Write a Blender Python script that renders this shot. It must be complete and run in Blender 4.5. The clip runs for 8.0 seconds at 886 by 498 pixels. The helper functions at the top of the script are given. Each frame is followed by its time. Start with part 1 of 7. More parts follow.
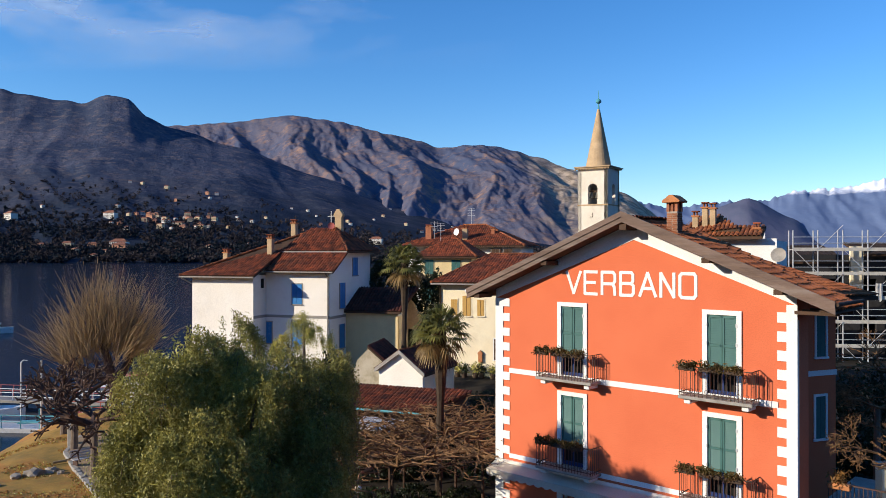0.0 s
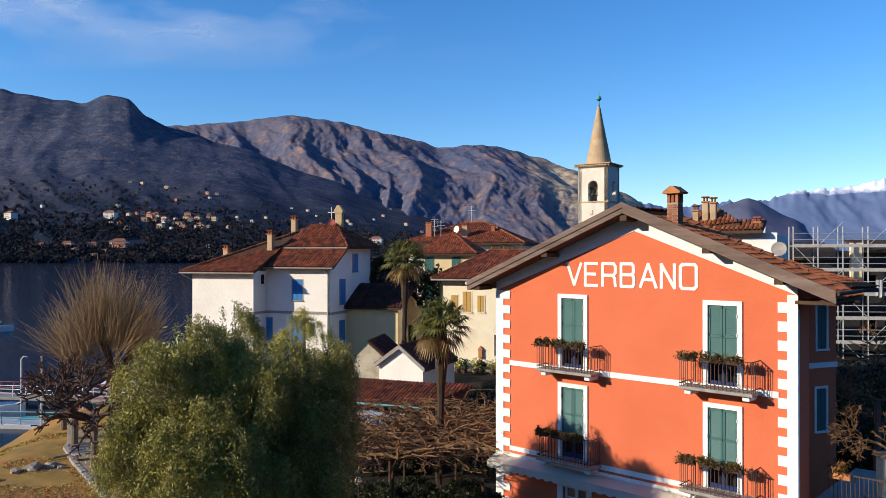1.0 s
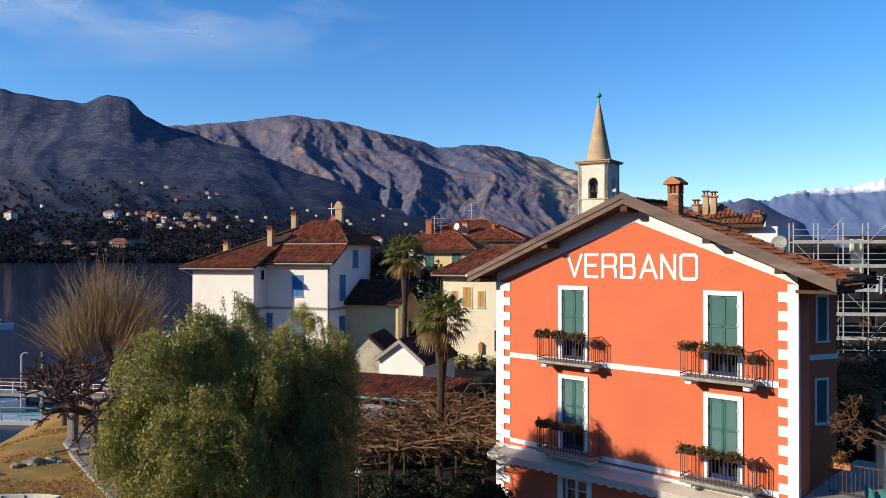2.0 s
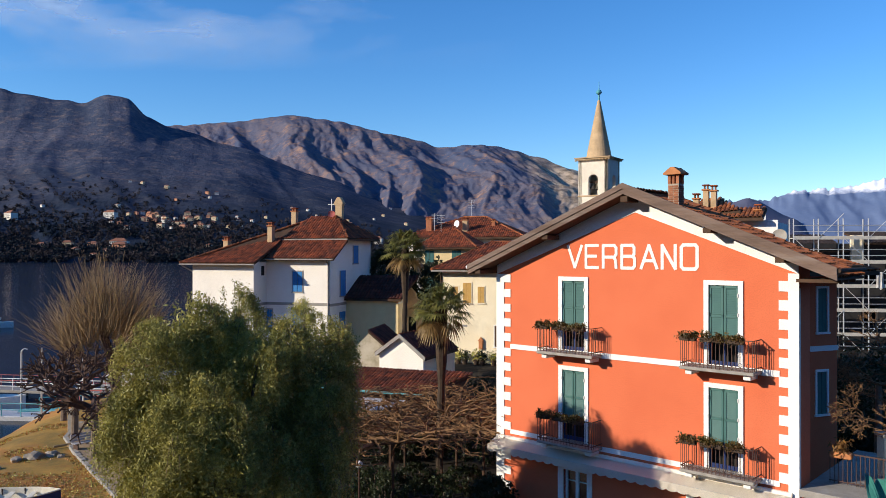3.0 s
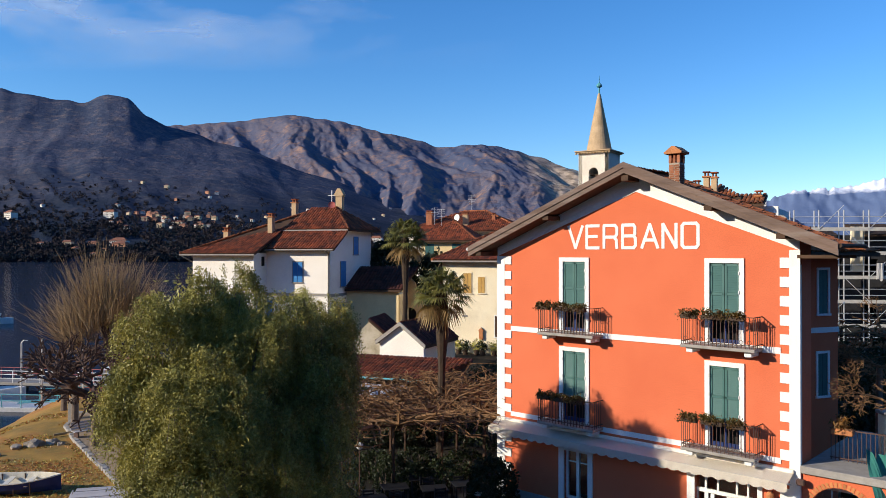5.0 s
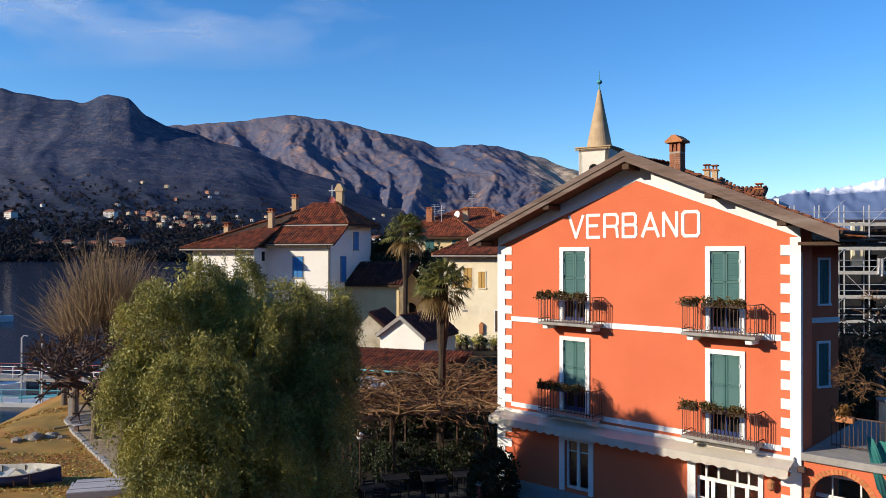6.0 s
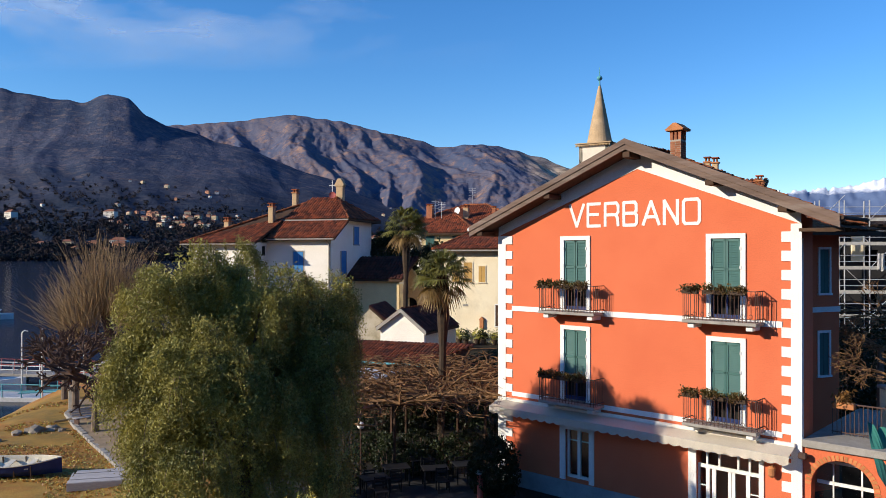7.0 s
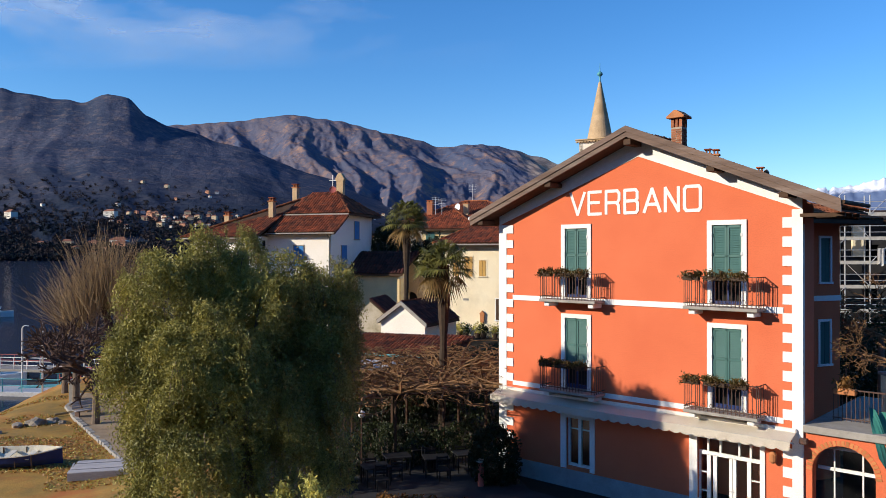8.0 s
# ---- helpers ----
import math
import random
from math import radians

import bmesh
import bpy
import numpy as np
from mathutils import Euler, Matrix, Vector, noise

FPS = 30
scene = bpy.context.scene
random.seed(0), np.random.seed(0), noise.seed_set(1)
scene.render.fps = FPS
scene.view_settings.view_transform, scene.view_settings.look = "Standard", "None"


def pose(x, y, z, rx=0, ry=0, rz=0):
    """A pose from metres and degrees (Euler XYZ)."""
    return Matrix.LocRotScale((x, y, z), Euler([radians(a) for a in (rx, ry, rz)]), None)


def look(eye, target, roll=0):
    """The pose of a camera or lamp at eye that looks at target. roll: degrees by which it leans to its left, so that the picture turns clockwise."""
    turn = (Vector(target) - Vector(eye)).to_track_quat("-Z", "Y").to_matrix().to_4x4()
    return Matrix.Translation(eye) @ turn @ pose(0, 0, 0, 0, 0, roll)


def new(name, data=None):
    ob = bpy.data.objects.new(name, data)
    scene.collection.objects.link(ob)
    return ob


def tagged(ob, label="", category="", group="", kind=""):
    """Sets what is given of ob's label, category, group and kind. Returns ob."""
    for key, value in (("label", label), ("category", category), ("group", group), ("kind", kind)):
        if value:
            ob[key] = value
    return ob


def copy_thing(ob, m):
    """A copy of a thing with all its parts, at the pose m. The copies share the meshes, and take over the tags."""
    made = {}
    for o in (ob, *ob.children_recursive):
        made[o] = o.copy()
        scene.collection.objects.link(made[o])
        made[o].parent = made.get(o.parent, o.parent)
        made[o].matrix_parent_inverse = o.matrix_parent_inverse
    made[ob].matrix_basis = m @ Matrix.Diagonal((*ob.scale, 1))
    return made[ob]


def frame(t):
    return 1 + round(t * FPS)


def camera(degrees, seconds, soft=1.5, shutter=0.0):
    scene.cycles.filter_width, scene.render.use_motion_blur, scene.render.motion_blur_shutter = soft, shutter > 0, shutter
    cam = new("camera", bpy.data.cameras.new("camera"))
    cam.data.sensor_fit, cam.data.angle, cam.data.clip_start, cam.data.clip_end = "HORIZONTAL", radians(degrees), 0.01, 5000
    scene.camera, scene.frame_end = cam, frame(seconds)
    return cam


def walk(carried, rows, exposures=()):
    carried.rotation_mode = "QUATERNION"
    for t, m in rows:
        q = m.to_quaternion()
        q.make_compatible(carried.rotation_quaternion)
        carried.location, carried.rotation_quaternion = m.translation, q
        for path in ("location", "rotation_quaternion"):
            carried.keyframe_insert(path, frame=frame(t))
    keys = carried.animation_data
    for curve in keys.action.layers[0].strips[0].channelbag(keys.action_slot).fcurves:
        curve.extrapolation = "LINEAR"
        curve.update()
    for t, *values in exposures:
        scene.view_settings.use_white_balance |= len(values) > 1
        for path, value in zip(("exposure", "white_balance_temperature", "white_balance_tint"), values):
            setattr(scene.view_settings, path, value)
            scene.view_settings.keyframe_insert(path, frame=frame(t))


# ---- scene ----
# The walk: a slow straight descent
cam = camera(60.0, 8.0, soft=0.85)
PATH = [
    (0.0, pose(0.000, 0.000, 11.400, 90.253, 0, 0)),
    (0.5, pose(-0.008, 0.003, 11.252, 90.253, 0, 0)),
    (1.0, pose(-0.015, 0.008, 11.100, 90.253, 0, 0)),
    (1.5, pose(-0.021, 0.012, 10.946, 90.253, 0, 0)),
    (3.0, pose(-0.036, 0.031, 10.464, 90.253, 0, 0)),
    (3.5, pose(-0.040, 0.037, 10.296, 90.253, 0, 0)),
    (4.0, pose(-0.046, 0.044, 10.124, 90.253, 0, 0)),
    (4.5, pose(-0.051, 0.050, 9.947, 90.253, 0, 0)),
    (6.0, pose(-0.075, 0.067, 9.387, 90.253, 0, 0)),
    (6.5, pose(-0.086, 0.071, 9.190, 90.253, 0, 0)),
    (7.0, pose(-0.098, 0.074, 8.987, 90.253, 0, 0)),
    (7.5, pose(-0.113, 0.076, 8.778, 90.253, 0, 0)),
    (8.0, pose(-0.130, 0.077, 8.563, 90.253, 0, 0)),
]
walk(cam, PATH)
scene.view_settings.exposure = 0.30

# Low winter sun from the left, clear sky
SUN_EL, SUN_AZ = 21.0, -109.0   # degrees; azimuth clockwise from +y
_h = math.cos(radians(SUN_EL))
SUN_DIR = Vector((_h * math.sin(radians(SUN_AZ)), _h * math.cos(radians(SUN_AZ)), math.sin(radians(SUN_EL))))
sun_data = bpy.data.lights.new("sun", "SUN")
sun_data.energy, sun_data.angle, sun_data.color = 4.7, radians(0.5), (1.0, 0.89, 0.72)
sun = new("sun", sun_data)
sun.matrix_world = look(SUN_DIR * 200, (0, 0, 0))
world = bpy.data.worlds.new("sky")
scene.world = world
world.use_nodes = True
_n = world.node_tree.nodes
_sky = _n.new("ShaderNodeTexSky")
_sky.sky_type, _sky.sun_disc = "NISHITA", False
_sky.sun_elevation, _sky.sun_rotation = radians(SUN_EL), radians(SUN_AZ)
_sky.air_density, _sky.dust_density, _sky.ozone_density = 1.0, 0.1, 5.0
_hs = _n.new("ShaderNodeHueSaturation")
_hs.inputs["Hue"].default_value = 0.506
_hs.inputs["Saturation"].default_value = 1.2
world.node_tree.links.new(_sky.outputs[0], _hs.inputs["Color"])
world.node_tree.links.new(_hs.outputs[0], _n["Background"].inputs[0])
_n["Background"].inputs[1].default_value = 0.15


# ---- materials ----
def mat(name, a, b=None, rough=0.85, scale=3.0, fine=40.0, bump=0.15, metal=0.0, stretch=(1, 1, 1), dirt=None, dirt_scale=0.7, dirt_amount=0.35, per_piece=0.0, spec=0.3):
    """Two tones mixed at two scales, an optional stain colour, fine relief."""
    m = bpy.data.materials.new(name)
    m.use_nodes = True
    nt = m.node_tree
    nd, ln = nt.nodes, nt.links
    bsdf = nd["Principled BSDF"]
    bsdf.inputs["Roughness"].default_value = rough
    bsdf.inputs["Metallic"].default_value = metal
    bsdf.inputs["Specular IOR Level"].default_value = spec
    b = b or tuple(c * 0.8 for c in a)
    tc = nd.new("ShaderNodeTexCoord")
    mp = nd.new("ShaderNodeMapping")
    mp.inputs["Scale"].default_value = stretch
    ln.new(tc.outputs["Object"], mp.inputs["Vector"])
    def noise_tex(sc, det, rgh=0.6):
        t = nd.new("ShaderNodeTexNoise")
        t.inputs["Scale"].default_value, t.inputs["Detail"].default_value, t.inputs["Roughness"].default_value = sc, det, rgh
        ln.new(mp.outputs[0], t.inputs["Vector"])
        return t
    def ramp(src, lo, hi):
        r = nd.new("ShaderNodeMapRange")
        r.inputs["From Min"].default_value, r.inputs["From Max"].default_value = lo, hi
        ln.new(src, r.inputs["Value"])
        return r.outputs[0]
    def mix(fac, c1, c2, blend="MIX"):
        x = nd.new("ShaderNodeMix")
        x.data_type, x.blend_type = "RGBA", blend
        for sock, v in ((x.inputs["Factor"], fac), (x.inputs[6], c1), (x.inputs[7], c2)):
            if hasattr(v, "is_linked"):
                ln.new(v, sock)
            elif isinstance(v, tuple):
                sock.default_value = (*v, 1)
            else:
                sock.default_value = v
        return x.outputs[2]
    n1, n2 = noise_tex(scale, 5), noise_tex(fine, 4)
    col = mix(ramp(n1.outputs[0], 0.35, 0.65), a, b)
    g = nd.new("ShaderNodeMapRange")
    g.inputs["From Min"].default_value, g.inputs["From Max"].default_value = 0.3, 0.7
    g.inputs["To Min"].default_value, g.inputs["To Max"].default_value = 0.86, 1.12
    ln.new(n2.outputs[0], g.inputs["Value"])
    gc = nd.new("ShaderNodeCombineColor")
    for i in range(3):
        ln.new(g.outputs[0], gc.inputs[i])
    col = mix(1.0, col, gc.outputs[0], "MULTIPLY")
    if dirt:
        n3 = noise_tex(dirt_scale, 6, 0.7)
        r = nd.new("ShaderNodeMapRange")
        r.inputs["From Min"].default_value, r.inputs["From Max"].default_value, r.inputs["To Max"].default_value = 0.5, 0.72, dirt_amount
        ln.new(n3.outputs[0], r.inputs["Value"])
        col = mix(r.outputs[0], col, dirt)
    if per_piece:
        for node, out in ((nd.new("ShaderNodeObjectInfo"), "Random"), (nd.new("ShaderNodeNewGeometry"), "Random Per Island")):
            r = nd.new("ShaderNodeMapRange")
            r.inputs["To Min"].default_value, r.inputs["To Max"].default_value = 1 - per_piece, 1 + per_piece * 0.6
            ln.new(node.outputs[out], r.inputs["Value"])
            c = nd.new("ShaderNodeCombineColor")
            for i in range(3):
                ln.new(r.outputs[0], c.inputs[i])
            col = mix(1.0, col, c.outputs[0], "MULTIPLY")
    ln.new(col, bsdf.inputs["Base Color"])
    if bump:
        bp = nd.new("ShaderNodeBump")
        bp.inputs["Strength"].default_value, bp.inputs["Distance"].default_value = bump, 0.02
        ln.new(n2.outputs[0], bp.inputs["Height"])
        ln.new(bp.outputs[0], bsdf.inputs["Normal"])
    return m


M_RED = mat("salmon_render", (0.60, 0.138, 0.058), (0.65, 0.157, 0.068), scale=0.5, fine=25, bump=0.08, dirt=(0.52, 0.098, 0.042), dirt_scale=0.35, dirt_amount=0.35)
M_WHITE = mat("white_paint", (0.82, 0.80, 0.76), (0.74, 0.72, 0.69), scale=1.2, fine=30, bump=0.08, dirt=(0.5, 0.46, 0.4), dirt_scale=1.1, dirt_amount=0.15)
M_PLINTH = mat("grey_plinth", (0.34, 0.34, 0.35), (0.28, 0.28, 0.29), scale=1.5, bump=0.2, dirt=(0.2, 0.19, 0.17), dirt_amount=0.5)
M_SHUT = mat("green_shutter", (0.045, 0.125, 0.115), (0.055, 0.145, 0.13), rough=0.5, scale=2, bump=0.05)
M_WOOD = mat("weathered_board", (0.20, 0.135, 0.105), (0.12, 0.08, 0.062), scale=1.2, fine=18, bump=0.3, stretch=(0.25, 3, 3), dirt=(0.3, 0.26, 0.23), dirt_amount=0.5)
M_DARKWOOD = mat("dark_beam", (0.055, 0.032, 0.02), (0.09, 0.05, 0.03), scale=2, bump=0.3)
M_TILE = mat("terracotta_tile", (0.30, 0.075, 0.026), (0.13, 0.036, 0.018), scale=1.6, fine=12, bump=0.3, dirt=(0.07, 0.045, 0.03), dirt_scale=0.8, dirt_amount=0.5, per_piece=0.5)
# Brighter orange copy of the tile, sunlight put into its colour
M_TILELIT = mat("sunlit_orange_tile", (0.38, 0.12, 0.038), (0.22, 0.065, 0.026), scale=2, fine=12, bump=0.3, dirt=(0.1, 0.07, 0.04), dirt_scale=1.0, dirt_amount=0.55, per_piece=0.4)
M_BRICK = mat("brick", (0.36, 0.14, 0.07), (0.28, 0.1, 0.05), scale=4, bump=0.4, per_piece=0.3)
M_MORTAR = mat("mortar", (0.4, 0.33, 0.26), scale=6, bump=0.4)
M_IRON = mat("rust_iron", (0.10, 0.05, 0.035), (0.06, 0.04, 0.035), rough=0.6, scale=8, bump=0.1, metal=0.2)
M_STONE = mat("stone_slab", (0.36, 0.33, 0.29), (0.28, 0.26, 0.23), scale=3, bump=0.3, dirt=(0.12, 0.11, 0.1), dirt_amount=0.5)
M_CREAM = mat("cream_render", (0.86, 0.76, 0.55), (0.80, 0.68, 0.47), scale=0.6, fine=20, bump=0.12, dirt=(0.45, 0.36, 0.24), dirt_scale=0.5, dirt_amount=0.4)
M_YELLOW = mat("yellow_render", (0.82, 0.64, 0.34), (0.74, 0.56, 0.29), scale=0.6, fine=20, bump=0.1, dirt=(0.5, 0.36, 0.2), dirt_scale=0.5, dirt_amount=0.3)
M_VILLA = mat("offwhite_render", (0.88, 0.83, 0.75), (0.84, 0.78, 0.69), scale=0.5, fine=20, bump=0.1, dirt=(0.5, 0.45, 0.38), dirt_scale=0.45, dirt_amount=0.25)
M_BLUE = mat("blue_shutter", (0.02, 0.16, 0.42), (0.03, 0.2, 0.48), rough=0.5, scale=3, bump=0.05)
M_OCHRE = mat("ochre_shutter", (0.55, 0.33, 0.09), (0.48, 0.28, 0.08), rough=0.6, scale=3, bump=0.05)
M_OLDWALL = mat("peeling_wall", (0.62, 0.55, 0.42), (0.50, 0.42, 0.28), scale=0.9, bump=0.3, dirt=(0.22, 0.19, 0.13), dirt_scale=0.9, dirt_amount=0.8)
M_SLATE = mat("dark_tile", (0.07, 0.045, 0.035), (0.05, 0.035, 0.03), scale=2, bump=0.3, per_piece=0.4)
M_OLDTILE = mat("old_red_tile", (0.12, 0.034, 0.02), (0.075, 0.024, 0.016), scale=2, bump=0.3, per_piece=0.4)
M_SPIRE = mat("stone_spire", (0.55, 0.39, 0.23), (0.42, 0.29, 0.16), scale=0.8, fine=14, bump=0.3, dirt=(0.22, 0.17, 0.12), dirt_scale=0.6, dirt_amount=0.5)
M_TOWER = mat("tower_render", (0.80, 0.73, 0.62), (0.70, 0.62, 0.50), scale=0.5, fine=16, bump=0.15, dirt=(0.4, 0.34, 0.26), dirt_scale=0.4, dirt_amount=0.4)
M_BRONZE = mat("bell_bronze", (0.10, 0.09, 0.07), rough=0.5, metal=0.7, bump=0.05)
# Near-black standing in for the shade inside rooms, recesses and windows
M_DARK = mat("interior_shade_black", (0.02, 0.018, 0.016), scale=2, bump=0)
M_CANVAS = mat("awning_canvas", (0.85, 0.79, 0.68), (0.80, 0.73, 0.62), scale=1.0, fine=60, bump=0.05)
M_GALV = mat("galvanised_steel", (0.62, 0.62, 0.62), (0.5, 0.5, 0.5), rough=0.45, metal=0.3, scale=4, bump=0.03)
M_DECKB = mat("scaffold_board", (0.62, 0.58, 0.50), (0.5, 0.46, 0.4), scale=3, bump=0.1)
M_GRASS = mat("winter_turf", (0.42, 0.235, 0.048), (0.20, 0.135, 0.034), scale=0.45, fine=11, bump=0.8, dirt=(0.40, 0.12, 0.03), dirt_scale=0.28, dirt_amount=1.0)
M_GRAVEL = mat("gravel_path", (0.36, 0.26, 0.16), (0.26, 0.185, 0.115), scale=1.5, fine=35, bump=0.5, dirt=(0.2, 0.17, 0.12), dirt_amount=0.5)
M_ASPHALT = mat("dark_paving", (0.034, 0.034, 0.037), (0.022, 0.022, 0.025), scale=1.5, fine=30, bump=0.3)
M_BARK = mat("grey_bark", (0.20, 0.15, 0.11), (0.13, 0.095, 0.07), scale=4, fine=20, bump=0.5)
M_TWIG = mat("straw_twig", (0.38, 0.26, 0.13), (0.24, 0.16, 0.085), scale=2, bump=0.1)
M_VINE = mat("vine_wood", (0.27, 0.145, 0.062), (0.11, 0.06, 0.03), scale=4, bump=0.3)
M_PLANEBARK = mat("plane_bark", (0.10, 0.052, 0.034), (0.045, 0.027, 0.02), scale=3, bump=0.5)
M_PALMTRUNK = mat("palm_fibre", (0.065, 0.042, 0.026), (0.04, 0.027, 0.018), scale=5, bump=0.6)
M_TEAL = mat("teal_paint", (0.10, 0.36, 0.40), (0.08, 0.3, 0.34), rough=0.5, scale=3, bump=0.05)
M_BOATBLUE = mat("navy_hull", (0.015, 0.03, 0.11), (0.02, 0.04, 0.14), rough=0.4, scale=3, bump=0.05)
M_BOATIN = mat("cream_boat", (0.66, 0.62, 0.52), (0.56, 0.52, 0.42), scale=2, bump=0.05)
M_PLANK = mat("silver_plank", (0.46, 0.43, 0.42), (0.36, 0.34, 0.34), scale=1, fine=20, bump=0.3, stretch=(0.3, 3, 3))
M_ROCK = mat("pale_rock", (0.40, 0.34, 0.27), (0.24, 0.20, 0.155), scale=1.5, bump=0.7)
M_CLAY = mat("clay_pot", (0.5, 0.2, 0.08), scale=4, bump=0.1)
M_NET = mat("green_net", (0.04, 0.2, 0.16), (0.03, 0.16, 0.13), scale=4, bump=0.3)
M_SHADESOIL = mat("shade_dark_soil", (0.014, 0.011, 0.008), (0.024, 0.018, 0.011), scale=0.8, fine=9, bump=0.6)
M_BROWNWALL = mat("brown_plaster", (0.085, 0.045, 0.02), (0.055, 0.03, 0.015), scale=0.8, bump=0.3)
M_TROUGH = mat("dark_trough", (0.07, 0.045, 0.03), scale=4, bump=0.1)
M_BLACKWOOD = mat("black_stain", (0.014, 0.014, 0.016), rough=0.6, scale=5, bump=0.1)
M_PALEBRICK = mat("pale_brick", (0.62, 0.25, 0.09), (0.52, 0.2, 0.07), scale=6, bump=0.3, per_piece=0.25)
M_RUST = mat("painted_red_rail", (0.45, 0.12, 0.10), scale=3, bump=0.05)


def leaf_mat(name, a, b, trans=0.32, rough=0.55):
    m = mat(name, a, b, rough=rough, scale=0.9, fine=8, bump=0, per_piece=0.35, spec=0.4)
    nt = m.node_tree
    p = nt.nodes["Principled BSDF"]
    t = nt.nodes.new("ShaderNodeBsdfTranslucent")
    x = nt.nodes.new("ShaderNodeMixShader")
    x.inputs[0].default_value = trans
    src = p.inputs["Base Color"].links[0].from_socket
    nt.links.new(src, t.inputs[0])
    nt.links.new(p.outputs[0], x.inputs[1])
    nt.links.new(t.outputs[0], x.inputs[2])
    nt.links.new(x.outputs[0], nt.nodes["Material Output"].inputs[0])
    return m


M_OLIVE = leaf_mat("olive_leaf", (0.62, 0.54, 0.12), (0.25, 0.25, 0.062), 0.18)
M_PALM = leaf_mat("palm_leaf", (0.27, 0.25, 0.06), (0.10, 0.11, 0.028))
M_PALMDRY = leaf_mat("dry_palm_leaf", (0.38, 0.25, 0.09), (0.26, 0.16, 0.06))
M_IVY = leaf_mat("evergreen_leaf", (0.035, 0.05, 0.015), (0.02, 0.03, 0.01))
M_BOXGREEN = leaf_mat("window_box_leaf", (0.11, 0.105, 0.02), (0.14, 0.055, 0.022))
M_HEDGE = leaf_mat("russet_hedge_leaf", (0.40, 0.20, 0.05), (0.28, 0.13, 0.035))

M_GLASS = bpy.data.materials.new("window_glass")
M_GLASS.use_nodes = True
_p = M_GLASS.node_tree.nodes["Principled BSDF"]
_p.inputs["Base Color"].default_value = (0.9, 0.93, 0.95, 1)
_p.inputs["Roughness"].default_value, _p.inputs["Transmission Weight"].default_value, _p.inputs["IOR"].default_value = 0.03, 1.0, 1.45

M_WATER = mat("lake_water", (0.003, 0.008, 0.022), (0.005, 0.013, 0.032), rough=0.14, scale=0.02, fine=0.6, bump=0.35, spec=0.16, stretch=(0.5, 1.0, 1))
M_WATER.node_tree.nodes["Principled BSDF"].inputs["IOR"].default_value = 1.16


# ---- builders ----
def mesh_from(bm, name, material):
    me = bpy.data.meshes.new(name)
    bm.normal_update()
    bm.to_mesh(me)
    bm.free()
    me.materials.append(material)
    return me


def part(name, bm, material, parent, label="", m=None):
    ob = new(name, mesh_from(bm, name, material))
    ob.parent = parent
    if m is not None:
        ob.matrix_basis = m
    if label:
        tagged(ob, label)
    return ob


def thing(name, m, label, category, group="", kind=""):
    ob = new(name)
    ob.matrix_world = m
    return tagged(ob, label, category, group, kind)


def solid(name, bm, material, m, label, category, group="", kind=""):
    ob = new(name, mesh_from(bm, name, material))
    ob.matrix_world = m
    return tagged(ob, label, category, group, kind)


def box(bm, x0, x1, y0, y1, z0, z1, bevel=0.0):
    vs = [bm.verts.new((x, y, z)) for z in (z0, z1) for x, y in ((x0, y0), (x1, y0), (x1, y1), (x0, y1))]
    fs = [bm.faces.new([vs[i] for i in q]) for q in ((3, 2, 1, 0), (4, 5, 6, 7), (0, 1, 5, 4), (1, 2, 6, 5), (2, 3, 7, 6), (3, 0, 4, 7))]
    if bevel:
        bmesh.ops.bevel(bm, geom=list({e for f in fs for e in f.edges}), offset=bevel, segments=1, affect="EDGES")
    return bm


def boxes(*rows, bevel=0.0):
    bm = bmesh.new()
    for r in rows:
        box(bm, *r, bevel=bevel)
    return bm


def prism(bm, pts, y0, y1):
    """A polygon in x, z (anticlockwise seen from -y) drawn out from y0 to y1."""
    a = [bm.verts.new((x, y0, z)) for x, z in pts]
    b = [bm.verts.new((x, y1, z)) for x, z in pts]
    bm.faces.new(a)
    bm.faces.new(b[::-1])
    n = len(pts)
    for i in range(n):
        bm.faces.new((a[i], b[i], b[(i + 1) % n], a[(i + 1) % n]))
    bm.normal_update()
    return bm


def slab(bm, pts, thick):
    """A flat polygon in space thickened downwards."""
    a = [bm.verts.new(p) for p in pts]
    b = [bm.verts.new((p[0], p[1], p[2] - thick)) for p in pts]
    bm.faces.new(a)
    bm.faces.new(b[::-1])
    n = len(pts)
    for i in range(n):
        bm.faces.new((a[i], b[i], b[(i + 1) % n], a[(i + 1) % n]))
    bmesh.ops.recalc_face_normals(bm, faces=bm.faces)
    return bm


def tube(bm, path, radii, sides=6):
    """A round limb along a path."""
    rings = []
    for i, p in enumerate(path):
        p = Vector(p)
        d = (Vector(path[min(i + 1, len(path) - 1)]) - Vector(path[max(i - 1, 0)]))
        d = d.normalized() if d.length > 1e-9 else Vector((0, 0, 1))
        x = d.orthogonal().normalized() if abs(d.z) > 0.99 else d.cross(Vector((0, 0, 1))).normalized()
        y = d.cross(x)
        r = radii[i] if isinstance(radii, (list, tuple)) else radii
        rings.append([bm.verts.new(p + (x * math.cos(k * math.tau / sides) + y * math.sin(k * math.tau / sides)) * r) for k in range(sides)])
    for a, b in zip(rings, rings[1:]):
        for k in range(sides):
            bm.faces.new((a[k], a[(k + 1) % sides], b[(k + 1) % sides], b[k]))
    bm.faces.new(rings[0][::-1])
    bm.faces.new(rings[-1])
    return bm


